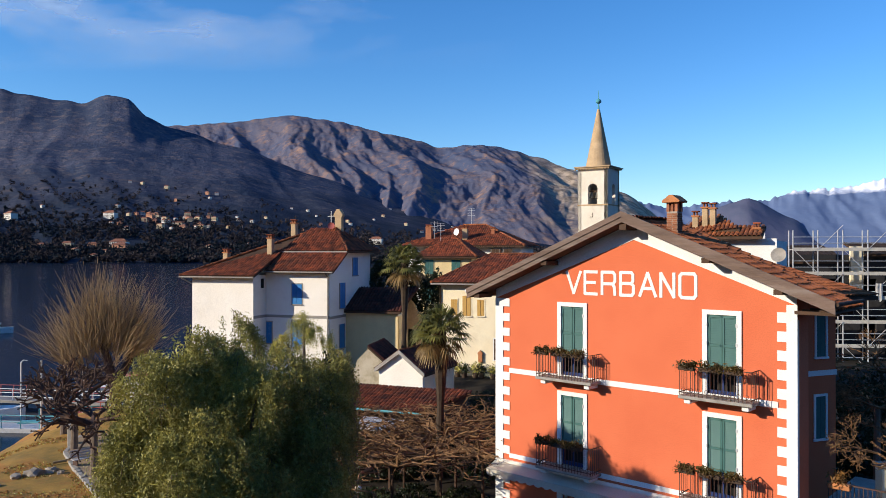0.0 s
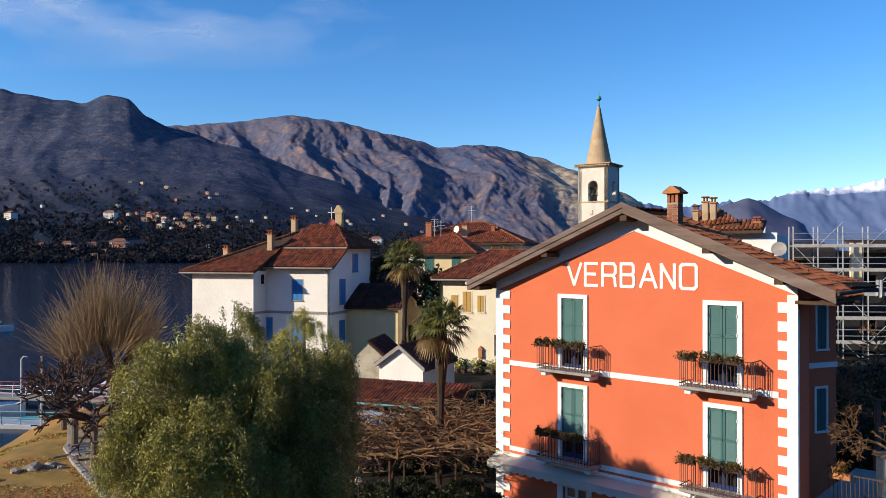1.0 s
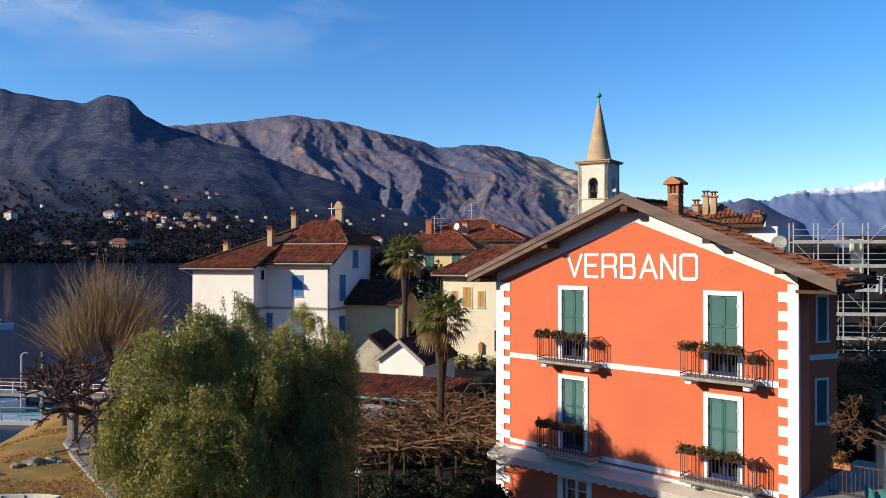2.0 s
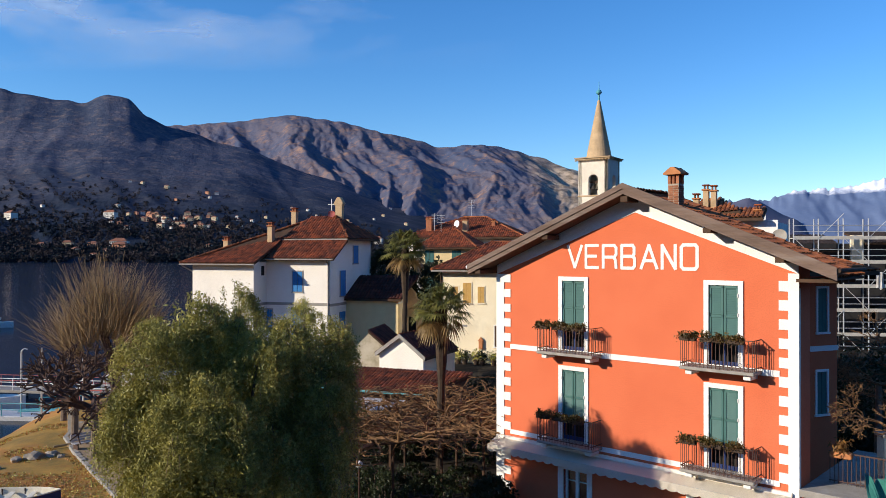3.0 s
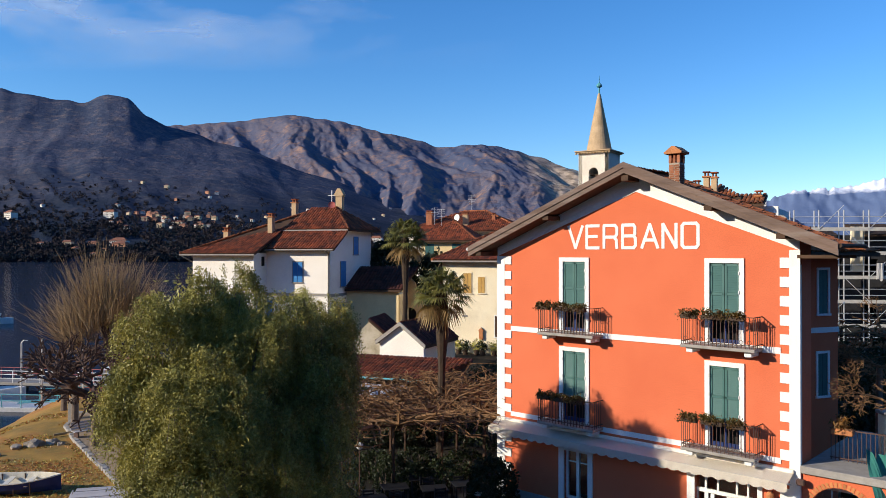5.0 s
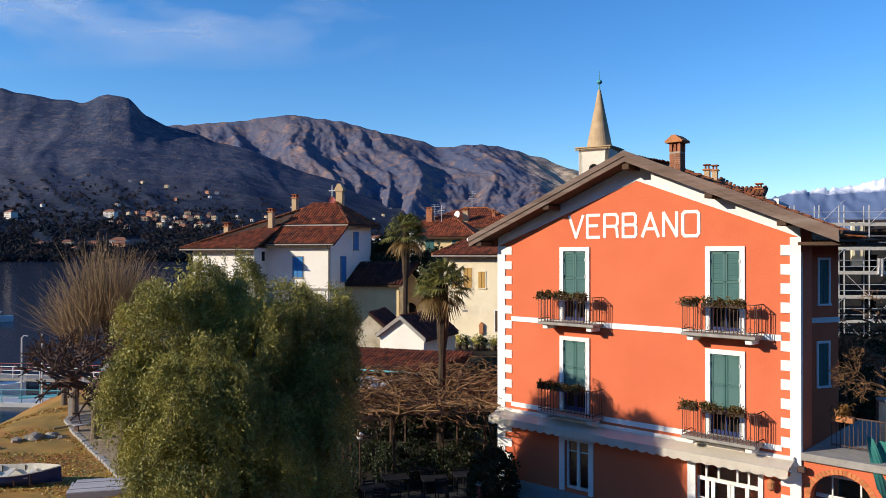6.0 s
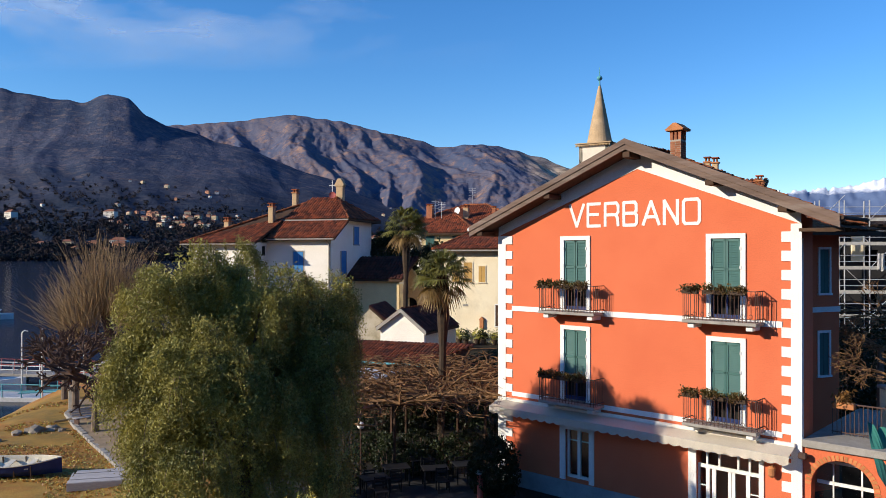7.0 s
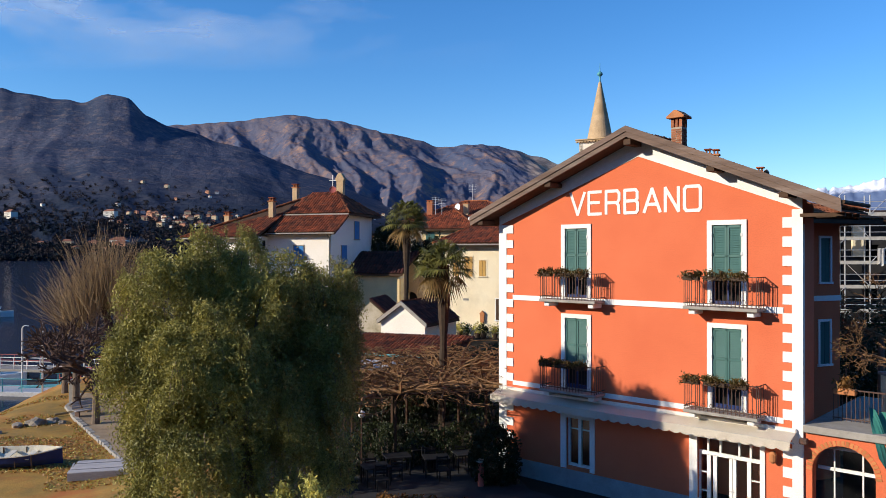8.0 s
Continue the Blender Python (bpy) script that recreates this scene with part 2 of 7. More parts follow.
def lathe(bm, prof, sides=16, cx=0, cy=0):
    """Radius, height pairs turned round the z axis."""
    rings = [[bm.verts.new((cx + r * math.cos(k * math.tau / sides), cy + r * math.sin(k * math.tau / sides), z)) for k in range(sides)] for r, z in prof]
    for a, b in zip(rings, rings[1:]):
        for k in range(sides):
            bm.faces.new((a[k], a[(k + 1) % sides], b[(k + 1) % sides], b[k]))
    bm.faces.new(rings[0][::-1])
    bm.faces.new(rings[-1])
    return bm


def wall_cells(x0, x1, z0, z1, holes, y0, y1):
    """A wall in the x, z plane from y0 to y1 thick, with rectangular openings (x0, x1, z0, z1) cut through."""
    bm = bmesh.new()
    xs = sorted({x0, x1, *[v for h in holes for v in h[:2]]})
    zs = sorted({z0, z1, *[v for h in holes for v in h[2:]]})
    nx, nz = len(xs) - 1, len(zs) - 1
    full = [[not any(h[0] <= (xs[i] + xs[i + 1]) / 2 <= h[1] and h[2] <= (zs[j] + zs[j + 1]) / 2 <= h[3] for h in holes) for j in range(nz)] for i in range(nx)]
    v = {}
    def vert(i, j, y):
        if (i, j, y) not in v:
            v[i, j, y] = bm.verts.new((xs[i], y, zs[j]))
        return v[i, j, y]
    for i in range(nx):
        for j in range(nz):
            if not full[i][j]:
                continue
            bm.faces.new([vert(a, b, y0) for a, b in ((i, j), (i + 1, j), (i + 1, j + 1), (i, j + 1))])
            bm.faces.new([vert(a, b, y1) for a, b in ((i, j), (i, j + 1), (i + 1, j + 1), (i + 1, j))])
            for di, dj, e in ((-1, 0, ((i, j + 1), (i, j))), (1, 0, ((i + 1, j), (i + 1, j + 1))), (0, -1, ((i, j), (i + 1, j))), (0, 1, ((i + 1, j + 1), (i, j + 1)))):
                a, b = i + di, j + dj
                if not (0 <= a < nx and 0 <= b < nz and full[a][b]):
                    (p, q) = e
                    bm.faces.new((vert(*p, y0), vert(*p, y1), vert(*q, y1), vert(*q, y0)))
    bmesh.ops.recalc_face_normals(bm, faces=bm.faces)
    return bm


def tile_mesh(w=0.2, length=0.42, rise=0.07, segs=5):
    """One barrel tile, slightly tapered, x across, y up the slope."""
    bm = bmesh.new()
    rows = []
    for y, k, lift in ((0, 1.0, 0.03), (length, 0.86, 0.0)):
        rows.append([bm.verts.new((math.cos(math.pi * (1 - i / segs)) * w / 2 * k, y, math.sin(math.pi * i / segs) * rise + lift)) for i in range(segs + 1)])
    for i in range(segs):
        bm.faces.new((rows[0][i], rows[0][i + 1], rows[1][i + 1], rows[1][i]))
    low = [bm.verts.new((v.co.x * 0.8, v.co.y, v.co.z - 0.02)) for v in rows[0]]
    for i in range(segs):
        bm.faces.new((low[i + 1], rows[0][i + 1], rows[0][i], low[i]))
    return bm


def slope_frame(pts):
    """Origin, eave direction, up-slope direction and normal of a roof face whose first two points are its eave."""
    a, b, c = Vector(pts[0]), Vector(pts[1]), Vector(pts[2])
    x = (b - a).normalized()
    n = x.cross(c - a).normalized()
    if n.z < 0:
        n = -n
    y = n.cross(x)
    if y.z < 0:
        y = -y
    return a, x, y, n


def tile_places(pts, w=0.2, step=0.36):
    """Places of barrel tiles over a convex roof face."""
    a, x, y, n = slope_frame(pts)
    q = [((Vector(p) - a).dot(x), (Vector(p) - a).dot(y)) for p in pts]
    lo, hi = min(p[0] for p in q), max(p[0] for p in q)
    out = []
    u = lo + w / 2
    while u < hi:
        cuts = []
        for (u0, v0), (u1, v1) in zip(q, q[1:] + q[:1]):
            if (u0 - u) * (u1 - u) < 0:
                cuts.append(v0 + (v1 - v0) * (u - u0) / (u1 - u0))
        if len(cuts) >= 2:
            v, top = min(cuts), max(cuts)
            while v < top - step * 0.3:
                out.append(a + x * (u + random.uniform(-0.012, 0.012)) + y * (v + random.uniform(-0.015, 0.015)) + n * (0.015 + random.uniform(0, 0.012)))
                v += step
        u += w
    return out, Matrix((x, y, n)).transposed().to_4x4()


def tiled(bm, pts, w=0.2, step=0.36, rise=0.07):
    """Adds all barrel tiles of a roof face to one bmesh (as bare geometry)."""
    places, rot = tile_places(pts, w, step)
    tm = tile_mesh(w, step * 1.15, rise, 4)
    src = [v.co.copy() for v in tm.verts]
    faces = [[v.index for v in f.verts] for f in (tm.verts.index_update() or tm.faces)]
    tm.free()
    for p in places:
        m = Matrix.Translation(p) @ rot @ pose(0, 0, 0, random.uniform(-1.2, 1.2), 0, random.uniform(-2, 2))
        vs = [bm.verts.new(m @ c) for c in src]
        for fc in faces:
            bm.faces.new([vs[i] for i in fc])
    return bm


def roof_part(parent, faces, tile_mat, w=0.2, step=0.36, thick=0.14, base_mat=None):
    bm = bmesh.new()
    for pts in faces:
        slab(bm, pts, thick)
    part("soffit", bm, base_mat or M_DARKWOOD, parent, "dark boarded underside of the roof")
    bm = bmesh.new()
    for pts in faces:
        tiled(bm, pts, w, step)
    ob = part("roof_tiles", bm, tile_mat, parent, "weathered terracotta barrel tiles")
    ob["kind"] = "stuff"
    return ob


def ridge_caps(bm, a, b, r=0.13):
    a, b = Vector(a), Vector(b)
    n = max(2, int((b - a).length / 0.4))
    for i in range(n):
        p, q = a.lerp(b, i / n), a.lerp(b, (i + 1.12) / n)
        tube(bm, (p, q + Vector((0, 0, -0.015))), (r, r * 0.9), 8)
    return bm


def leaves(bm, p, n, spread, size, up=0.0, aspect=0.35):
    """n narrow leaves round p."""
    for _ in range(n):
        c = Vector(p) + Vector((random.gauss(0, spread), random.gauss(0, spread), random.gauss(0, spread)))
        d = Vector((random.gauss(0, 1), random.gauss(0, 1), random.gauss(0, 1) + up)).normalized()
        s = d.orthogonal().normalized()
        s = (s * math.cos(random.random() * 6.28) + d.cross(s) * math.sin(random.random() * 6.28))
        l = size * random.uniform(0.7, 1.3)
        a, b, c2, d2 = c - d * l / 2, c + s * l * aspect / 2, c + d * l / 2, c - s * l * aspect / 2
        bm.faces.new([bm.verts.new(v) for v in (a, b, c2, d2)])
    return bm


# ---- land, lake, distance ----
LAKE = -2.6

def smooth(a, b, t):
    t = min(1, max(0, (t - a) / (b - a)))
    return t * t * (3 - 2 * t)


def ground_z(x, y):
    z = 2.5 * smooth(34, 55, y) * smooth(-16, -7, x)
    z -= 1.1 * smooth(-7, -17, x)
    shore = -27.8 + 0.07 * (y - 45) if y < 48 else (-27.6 - 0.15 * (y - 48) if y < 61 else min(-16.0, -29.5 + 1.6 * (y - 61)))
    z -= 3.2 * smooth(shore + 2.5, shore - 8, x)
    z -= 6 * smooth(36, 52, x) + 6 * smooth(128, 150, y) + 4 * smooth(6, -14, y)
    return z + 0.12 * noise.noise((x * 0.25, y * 0.25, 0)) * smooth(-6, -12, x)


def sheet(name, xs, ys, zf, material, label, category):
    verts = [(x, y, zf(x, y)) for y in ys for x in xs]
    nx = len(xs)
    faces = [(j * nx + i, j * nx + i + 1, (j + 1) * nx + i + 1, (j + 1) * nx + i) for j in range(len(ys) - 1) for i in range(nx - 1)]
    me = bpy.data.meshes.new(name)
    me.from_pydata(verts, [], faces)
    me.materials.append(material)
    me.shade_smooth()
    return tagged(new(name, me), label, category, kind="structure")


_xs = list(np.arange(-48, -12, 0.6)) + list(np.arange(-12, 60, 2.0))
_ys = list(np.arange(-20, 24, 4.0)) + list(np.arange(24, 62, 0.8)) + list(np.arange(62, 156, 4.0))
gr = sheet("ground", _xs, _ys, ground_z, M_GRASS, "ochre winter turf with russet leaf litter, and garden soil coloured near-black for shade", "ground")
gr.data.materials.append(M_SHADESOIL)
# Near-black to the right of this line stands in for tree and inn shade.
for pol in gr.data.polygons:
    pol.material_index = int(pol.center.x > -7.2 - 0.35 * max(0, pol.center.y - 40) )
sheet("water", [-6000, -200, 200, 6000], [-6000, 0, 200, 7000], lambda x, y: LAKE, M_WATER, "dark blue rippled lake water", "water")


def land_mat(name, dark, mid, light, scale, snow=None, rock=None, low=None, fine=0.2, bump=0.6):
    """Mottled slope: three tones, optional dark woods and their shade below a height, pale rock past a bearing, snow
    above a height.
    """
    m = bpy.data.materials.new(name)
    m.use_nodes = True
    nd, ln = m.node_tree.nodes, m.node_tree.links
    bsdf = nd["Principled BSDF"]
    bsdf.inputs["Roughness"].default_value = 1.0
    bsdf.inputs["Specular IOR Level"].default_value = 0.0
    geo = nd.new("ShaderNodeNewGeometry")
    def tex(sc, det):
        t = nd.new("ShaderNodeTexNoise")
        t.inputs["Scale"].default_value, t.inputs["Detail"].default_value, t.inputs["Roughness"].default_value = sc, det, 0.65
        ln.new(geo.outputs["Position"], t.inputs["Vector"])
        return t.outputs[0]
    def mix(f, a, b, lo=0.4, hi=0.6):
        r = nd.new("ShaderNodeMapRange")
        r.inputs["From Min"].default_value, r.inputs["From Max"].default_value = lo, hi
        ln.new(f, r.inputs["Value"])
        x = nd.new("ShaderNodeMix")
        x.data_type = "RGBA"
        ln.new(r.outputs[0], x.inputs["Factor"])
        for s, v in ((x.inputs[6], a), (x.inputs[7], b)):
            if isinstance(v, tuple):
                s.default_value = (*v, 1)
            else:
                ln.new(v, s)
        return x.outputs[2]
    sx = nd.new("ShaderNodeSeparateXYZ")
    ln.new(geo.outputs["Position"], sx.inputs[0])
    def zone(col, c, axis, lo, hi, wander):
        n = nd.new("ShaderNodeMath")
        n.operation = "MULTIPLY_ADD"
        ln.new(tex(0.006, 6), n.inputs[0])
        n.inputs[1].default_value = wander
        ln.new(sx.outputs[axis], n.inputs[2])
        return mix(n.outputs[0], col, c, lo + wander / 2, hi + wander / 2)
    col = mix(tex(scale, 6), dark, mid)
    col = mix(tex(scale * 5, 5), col, light, 0.5, 0.75)
    col = mix(tex(fine, 3), col, dark, 0.5, 0.7)
    # low slope: evergreens, with the shadow over them put into the colour
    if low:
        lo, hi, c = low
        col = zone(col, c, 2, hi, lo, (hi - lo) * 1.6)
    if snow:
        lo, hi, c = snow
        col = zone(col, c, 2, lo, hi, (hi - lo) * 4)
    if rock:
        lo, hi, c = rock
        pale = mix(tex(0.02, 5), c, tuple(q * 0.45 for q in c), 0.42, 0.6)
        col = zone(col, pale, 0, lo, hi, (hi - lo) * 2.2)
    ln.new(col, bsdf.inputs["Base Color"])
    bp = nd.new("ShaderNodeBump")
    bp.inputs["Strength"].default_value, bp.inputs["Distance"].default_value = bump, 8
    ln.new(tex(fine * 0.8, 5), bp.inputs["Height"])
    ln.new(bp.outputs[0], bsdf.inputs["Normal"])
    return m


# The blue in these base colours stands in for distance haze.
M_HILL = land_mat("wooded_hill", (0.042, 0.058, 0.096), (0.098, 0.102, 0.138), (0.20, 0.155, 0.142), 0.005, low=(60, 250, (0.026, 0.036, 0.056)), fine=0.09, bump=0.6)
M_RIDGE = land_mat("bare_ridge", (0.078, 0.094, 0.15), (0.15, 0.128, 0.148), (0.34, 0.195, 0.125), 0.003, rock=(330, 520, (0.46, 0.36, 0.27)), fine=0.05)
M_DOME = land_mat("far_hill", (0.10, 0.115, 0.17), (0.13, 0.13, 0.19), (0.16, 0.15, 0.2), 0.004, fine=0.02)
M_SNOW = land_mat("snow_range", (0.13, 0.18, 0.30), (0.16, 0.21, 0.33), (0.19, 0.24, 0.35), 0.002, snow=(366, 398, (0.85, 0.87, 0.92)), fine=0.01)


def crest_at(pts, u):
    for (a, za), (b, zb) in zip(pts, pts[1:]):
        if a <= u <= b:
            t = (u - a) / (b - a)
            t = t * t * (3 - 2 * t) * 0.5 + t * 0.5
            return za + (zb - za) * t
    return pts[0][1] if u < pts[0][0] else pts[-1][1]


def mountain(pts, r0, r1, power, gully, freq, seed, rough=0.012, soft=None, lean=0.07):
    """Height of a range by bearing (offset per unit of distance) and distance; pts: bearing and crest slope, soft: the slope lower down."""
    def h(u, r):
        v = (r - r0) / (r1 - r0)
        top = crest_at(pts, u)
        if soft:
            top = top + (crest_at(soft, u) - top) * (1 - smooth(0.7, 1.0, v))
        z1 = top * r1 + 14
        if v <= 0:
            return LAKE - 1
        if v <= 1:
            base = z1 * v ** power
            w = u * freq + lean * freq * v + 0.35 * noise.noise((u * freq * 0.7, v * 2.5, seed + 9))
            s1 = 1 - 2.2 * abs(noise.noise((w, v * 0.7, seed)))
            s2 = 1 - 2.2 * abs(noise.noise((w * 2.3 + 0.4 * s1, v * 1.6, seed + 3)))
            s3 = noise.fractal((w * 5.0, v * 7.0, seed + 5), 0.8, 2.1, 4)
            amp = gully * z1 * v ** 0.7 * (1 - v) ** 0.45
            return LAKE - 1 + base + amp * (0.6 * s1 + 0.32 * s2 + 0.2 * s3 - 0.45) + z1 * rough * noise.noise((u * freq * 7, v * 2, seed)) * v ** 5
        return z1 * (1 - (v - 1) * 1.5)
    return h


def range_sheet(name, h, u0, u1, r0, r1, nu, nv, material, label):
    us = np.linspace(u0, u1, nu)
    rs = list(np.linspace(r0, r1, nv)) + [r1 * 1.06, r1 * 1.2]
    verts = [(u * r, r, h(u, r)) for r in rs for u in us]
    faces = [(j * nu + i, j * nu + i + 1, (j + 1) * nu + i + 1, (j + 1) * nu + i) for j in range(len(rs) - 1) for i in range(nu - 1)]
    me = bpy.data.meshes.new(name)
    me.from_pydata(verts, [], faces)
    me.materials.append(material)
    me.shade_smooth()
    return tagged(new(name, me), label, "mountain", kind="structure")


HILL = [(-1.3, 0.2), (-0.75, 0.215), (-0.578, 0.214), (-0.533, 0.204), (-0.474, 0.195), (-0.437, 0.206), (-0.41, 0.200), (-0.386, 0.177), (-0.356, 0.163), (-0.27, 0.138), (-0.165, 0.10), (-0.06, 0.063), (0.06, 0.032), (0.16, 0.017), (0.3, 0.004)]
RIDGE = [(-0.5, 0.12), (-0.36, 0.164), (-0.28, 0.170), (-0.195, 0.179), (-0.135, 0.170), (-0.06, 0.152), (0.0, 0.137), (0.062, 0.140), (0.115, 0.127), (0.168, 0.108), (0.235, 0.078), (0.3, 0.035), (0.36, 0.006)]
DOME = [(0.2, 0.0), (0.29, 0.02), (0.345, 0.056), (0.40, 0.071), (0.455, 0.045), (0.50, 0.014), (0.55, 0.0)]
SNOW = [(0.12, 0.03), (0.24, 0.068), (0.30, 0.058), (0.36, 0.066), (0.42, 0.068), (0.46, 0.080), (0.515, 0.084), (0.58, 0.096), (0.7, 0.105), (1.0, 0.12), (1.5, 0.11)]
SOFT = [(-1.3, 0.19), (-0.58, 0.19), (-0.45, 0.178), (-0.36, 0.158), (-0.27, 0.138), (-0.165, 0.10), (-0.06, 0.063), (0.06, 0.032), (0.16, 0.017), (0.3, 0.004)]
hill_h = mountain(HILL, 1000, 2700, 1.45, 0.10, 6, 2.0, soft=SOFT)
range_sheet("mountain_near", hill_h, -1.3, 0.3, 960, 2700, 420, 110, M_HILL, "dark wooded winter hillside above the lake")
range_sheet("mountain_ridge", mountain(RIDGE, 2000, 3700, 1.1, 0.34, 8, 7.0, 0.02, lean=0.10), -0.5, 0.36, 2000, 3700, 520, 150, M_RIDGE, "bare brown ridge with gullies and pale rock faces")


def sky_block_ring():
    """Unseen mountains all round behind the eye, added to block low sky light."""
    verts, faces, n = [], [], 120
    rows = [(1500, 0.0), (1800, 0.25), (2200, 0.55), (2700, 0.85), (3100, 1.0), (3700, 0.6)]
    for r, k in rows:
        for i in range(n + 1):
            a = radians(57 + 250 * i / n)
            crest = 0.215 + 0.05 * noise.noise((a * 2.2, 0, 4)) + 0.02 * noise.noise((a * 9, 1, 4))
            verts.append((r * math.sin(a), r * math.cos(a), LAKE - 1 + crest * 3100 * k * (1 + 0.15 * noise.noise((a * 14, k * 3, 2)))))
    for j in range(len(rows) - 1):
        for i in range(n):
            a = j * (n + 1) + i
            faces.append((a, a + 1, a + n + 2, a + n + 1))
    me = bpy.data.meshes.new("unseen_mountain_ring")
    me.from_pydata(verts, [], faces)
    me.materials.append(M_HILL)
    me.shade_smooth()
    return tagged(new("unseen_mountain_ring", me), "unseen dark mountain ring added behind the eye to block low sky light", "mountain", kind="structure")


sky_block_ring()
range_sheet("mountain_dome", mountain(DOME, 3700, 4200, 0.9, 0.12, 14, 11.0), 0.2, 0.55, 3700, 4200, 80, 24, M_DOME, "rounded hill in painted haze blue")
range_sheet("mountain_snow", mountain(SNOW, 3900, 4700, 0.9, 0.12, 22, 17.0, 0.07), 0.12, 1.5, 3900, 4700, 420, 50, M_SNOW, "distant range in painted haze blue with snow on its crest")


# thin high cloud far behind the mountains
M_CLOUD = bpy.data.materials.new("thin_cloud")
M_CLOUD.use_nodes = True
_nt = M_CLOUD.node_tree
_tc, _mp, _nz = _nt.nodes.new("ShaderNodeTexCoord"), _nt.nodes.new("ShaderNodeMapping"), _nt.nodes.new("ShaderNodeTexNoise")
_mp.inputs["Scale"].default_value = (0.0007, 1, 0.0022)
_mp.inputs["Rotation"].default_value = (0, 0.12, 0)
_mp.inputs["Location"].default_value = (0.34, 0, 0)
_nz.inputs["Scale"].default_value, _nz.inputs["Detail"].default_value, _nz.inputs["Distortion"].default_value = 1.0, 6, 0.3
_sp, _fd, _ml = _nt.nodes.new("ShaderNodeSeparateXYZ"), _nt.nodes.new("ShaderNodeMapRange"), _nt.nodes.new("ShaderNodeMath")
_rg, _em, _tr, _mx = _nt.nodes.new("ShaderNodeMapRange"), _nt.nodes.new("ShaderNodeBsdfDiffuse"), _nt.nodes.new("ShaderNodeBsdfTransparent"), _nt.nodes.new("ShaderNodeMixShader")
_rg.inputs["From Min"].default_value, _rg.inputs["From Max"].default_value, _rg.inputs["To Max"].default_value = 0.44, 0.74, 0.8
_fd.inputs["From Min"].default_value, _fd.inputs["From Max"].default_value = 1150, 1500
_ml.operation = "MULTIPLY"
_fx, _m2 = _nt.nodes.new("ShaderNodeMapRange"), _nt.nodes.new("ShaderNodeMath")
_fx.inputs["From Min"].default_value, _fx.inputs["From Max"].default_value = 500, -1300
_m2.operation = "MULTIPLY"
_em.inputs[0].default_value = (0.9, 0.93, 1, 1)
for a, b in ((_tc.outputs["Object"], _mp.inputs[0]), (_mp.outputs[0], _nz.inputs["Vector"]), (_nz.outputs[0], _rg.inputs["Value"]), (_tc.outputs["Object"], _sp.inputs[0]), (_sp.outputs[2], _fd.inputs["Value"]), (_rg.outputs[0], _ml.inputs[0]), (_fd.outputs[0], _ml.inputs[1]), (_sp.outputs[0], _fx.inputs["Value"]), (_ml.outputs[0], _m2.inputs[0]), (_fx.outputs[0], _m2.inputs[1]), (_m2.outputs[0], _mx.inputs[0]), (_tr.outputs[0], _mx.inputs[1]), (_em.outputs[0], _mx.inputs[2]), (_mx.outputs[0], _nt.nodes["Material Output"].inputs[0])):
    _nt.links.new(a, b)
_me = bpy.data.meshes.new("cloud_layer")
_me.from_pydata([(-4200, 4850, 1100), (900, 4850, 1100), (900, 4850, 2300), (-4200, 4850, 2300)], [], [(0, 1, 2, 3)])
_me.materials.append(M_CLOUD)
tagged(new("backdrop_cloud", _me), "thin white wisps of high cloud", "cloud", kind="structure")


# ---- the salmon-red inn ----
UX, UY = 0.73816, -0.67462
RED = Matrix(((UX, -UY, 0, 8.30), (UY, UX, 0, 24.592), (0, 0, 1, 0), (0, 0, 0, 1)))   # x along the front, y into the house
red = thing("inn", RED, "salmon-red rendered three-storey inn with white quoins and tiled gable roof", "house")
XL, XR, XA = -8.39, 2.90, -2.40
WINS = [(-4.875, 6.87), (0.65, 6.87), (-4.875, 3.62), (0.65, 3.62)]
holes = [(x - 0.47, x + 0.47, z, z + 2.56) for x, z in WINS] + [(-5.30, -4.30, 0.78, 2.55), (-0.32, 1.67, 0.12, 2.66)]
part("front_wall", wall_cells(XL, XR, 0.66, 9.5, holes[:5] + [(-0.32, 1.67, 0.66, 2.66)], 0, 0.4), M_RED, red)
part("plinth", boxes((XL - 0.03, -0.60, -0.04, 0.4, -0.6, 0.66), (1.83, XR + 0.03, -0.04, 0.4, -0.6, 0.66), (-0.6, 1.83, -0.02, 0.4, -0.6, 0.10)), M_PLINTH, red, "grey cement plinth")
bm = bmesh.new()
prism(bm, [(XL, 9.5), (XR, 9.5), (XR, 10.24), (XA, 12.45), (XL, 9.98)], 0.0, 0.4)
part("gable_wall", bm, M_RED, red)
part("side_wall", boxes((XR - 0.4, XR, 0.4, 1.03, -0.6, 10.02)), M_RED, red)
part("side_wall", boxes((2.0, XR - 0.4, 0.75, 1.03, -0.6, 10.1)), M_RED, red)
part("side_wall", boxes((1.7, 2.0, 0.75, 3.1, -0.6, 10.3)), M_RED, red)
part("side_wall", boxes((XL, XL + 0.4, 0.4, 3.1, -0.6, 9.95)), M_RED, red)
bm = bmesh.new()
prism(bm, [(XL + 0.4, -0.6), (1.7, -0.6), (1.7, 9.4), (XL + 0.4, 9.4)], 2.7, 3.1)
part("back_wall", bm, M_RED, red)
part("floor_slab", boxes((XL + 0.4, 1.7, 0.4, 2.7, 3.0, 3.2), (XL + 0.4, 1.7, 0.4, 2.7, 6.4, 6.6), (XL + 0.4, 1.7, 0.4, 2.7, -0.1, 0.1)), M_DARK, red)
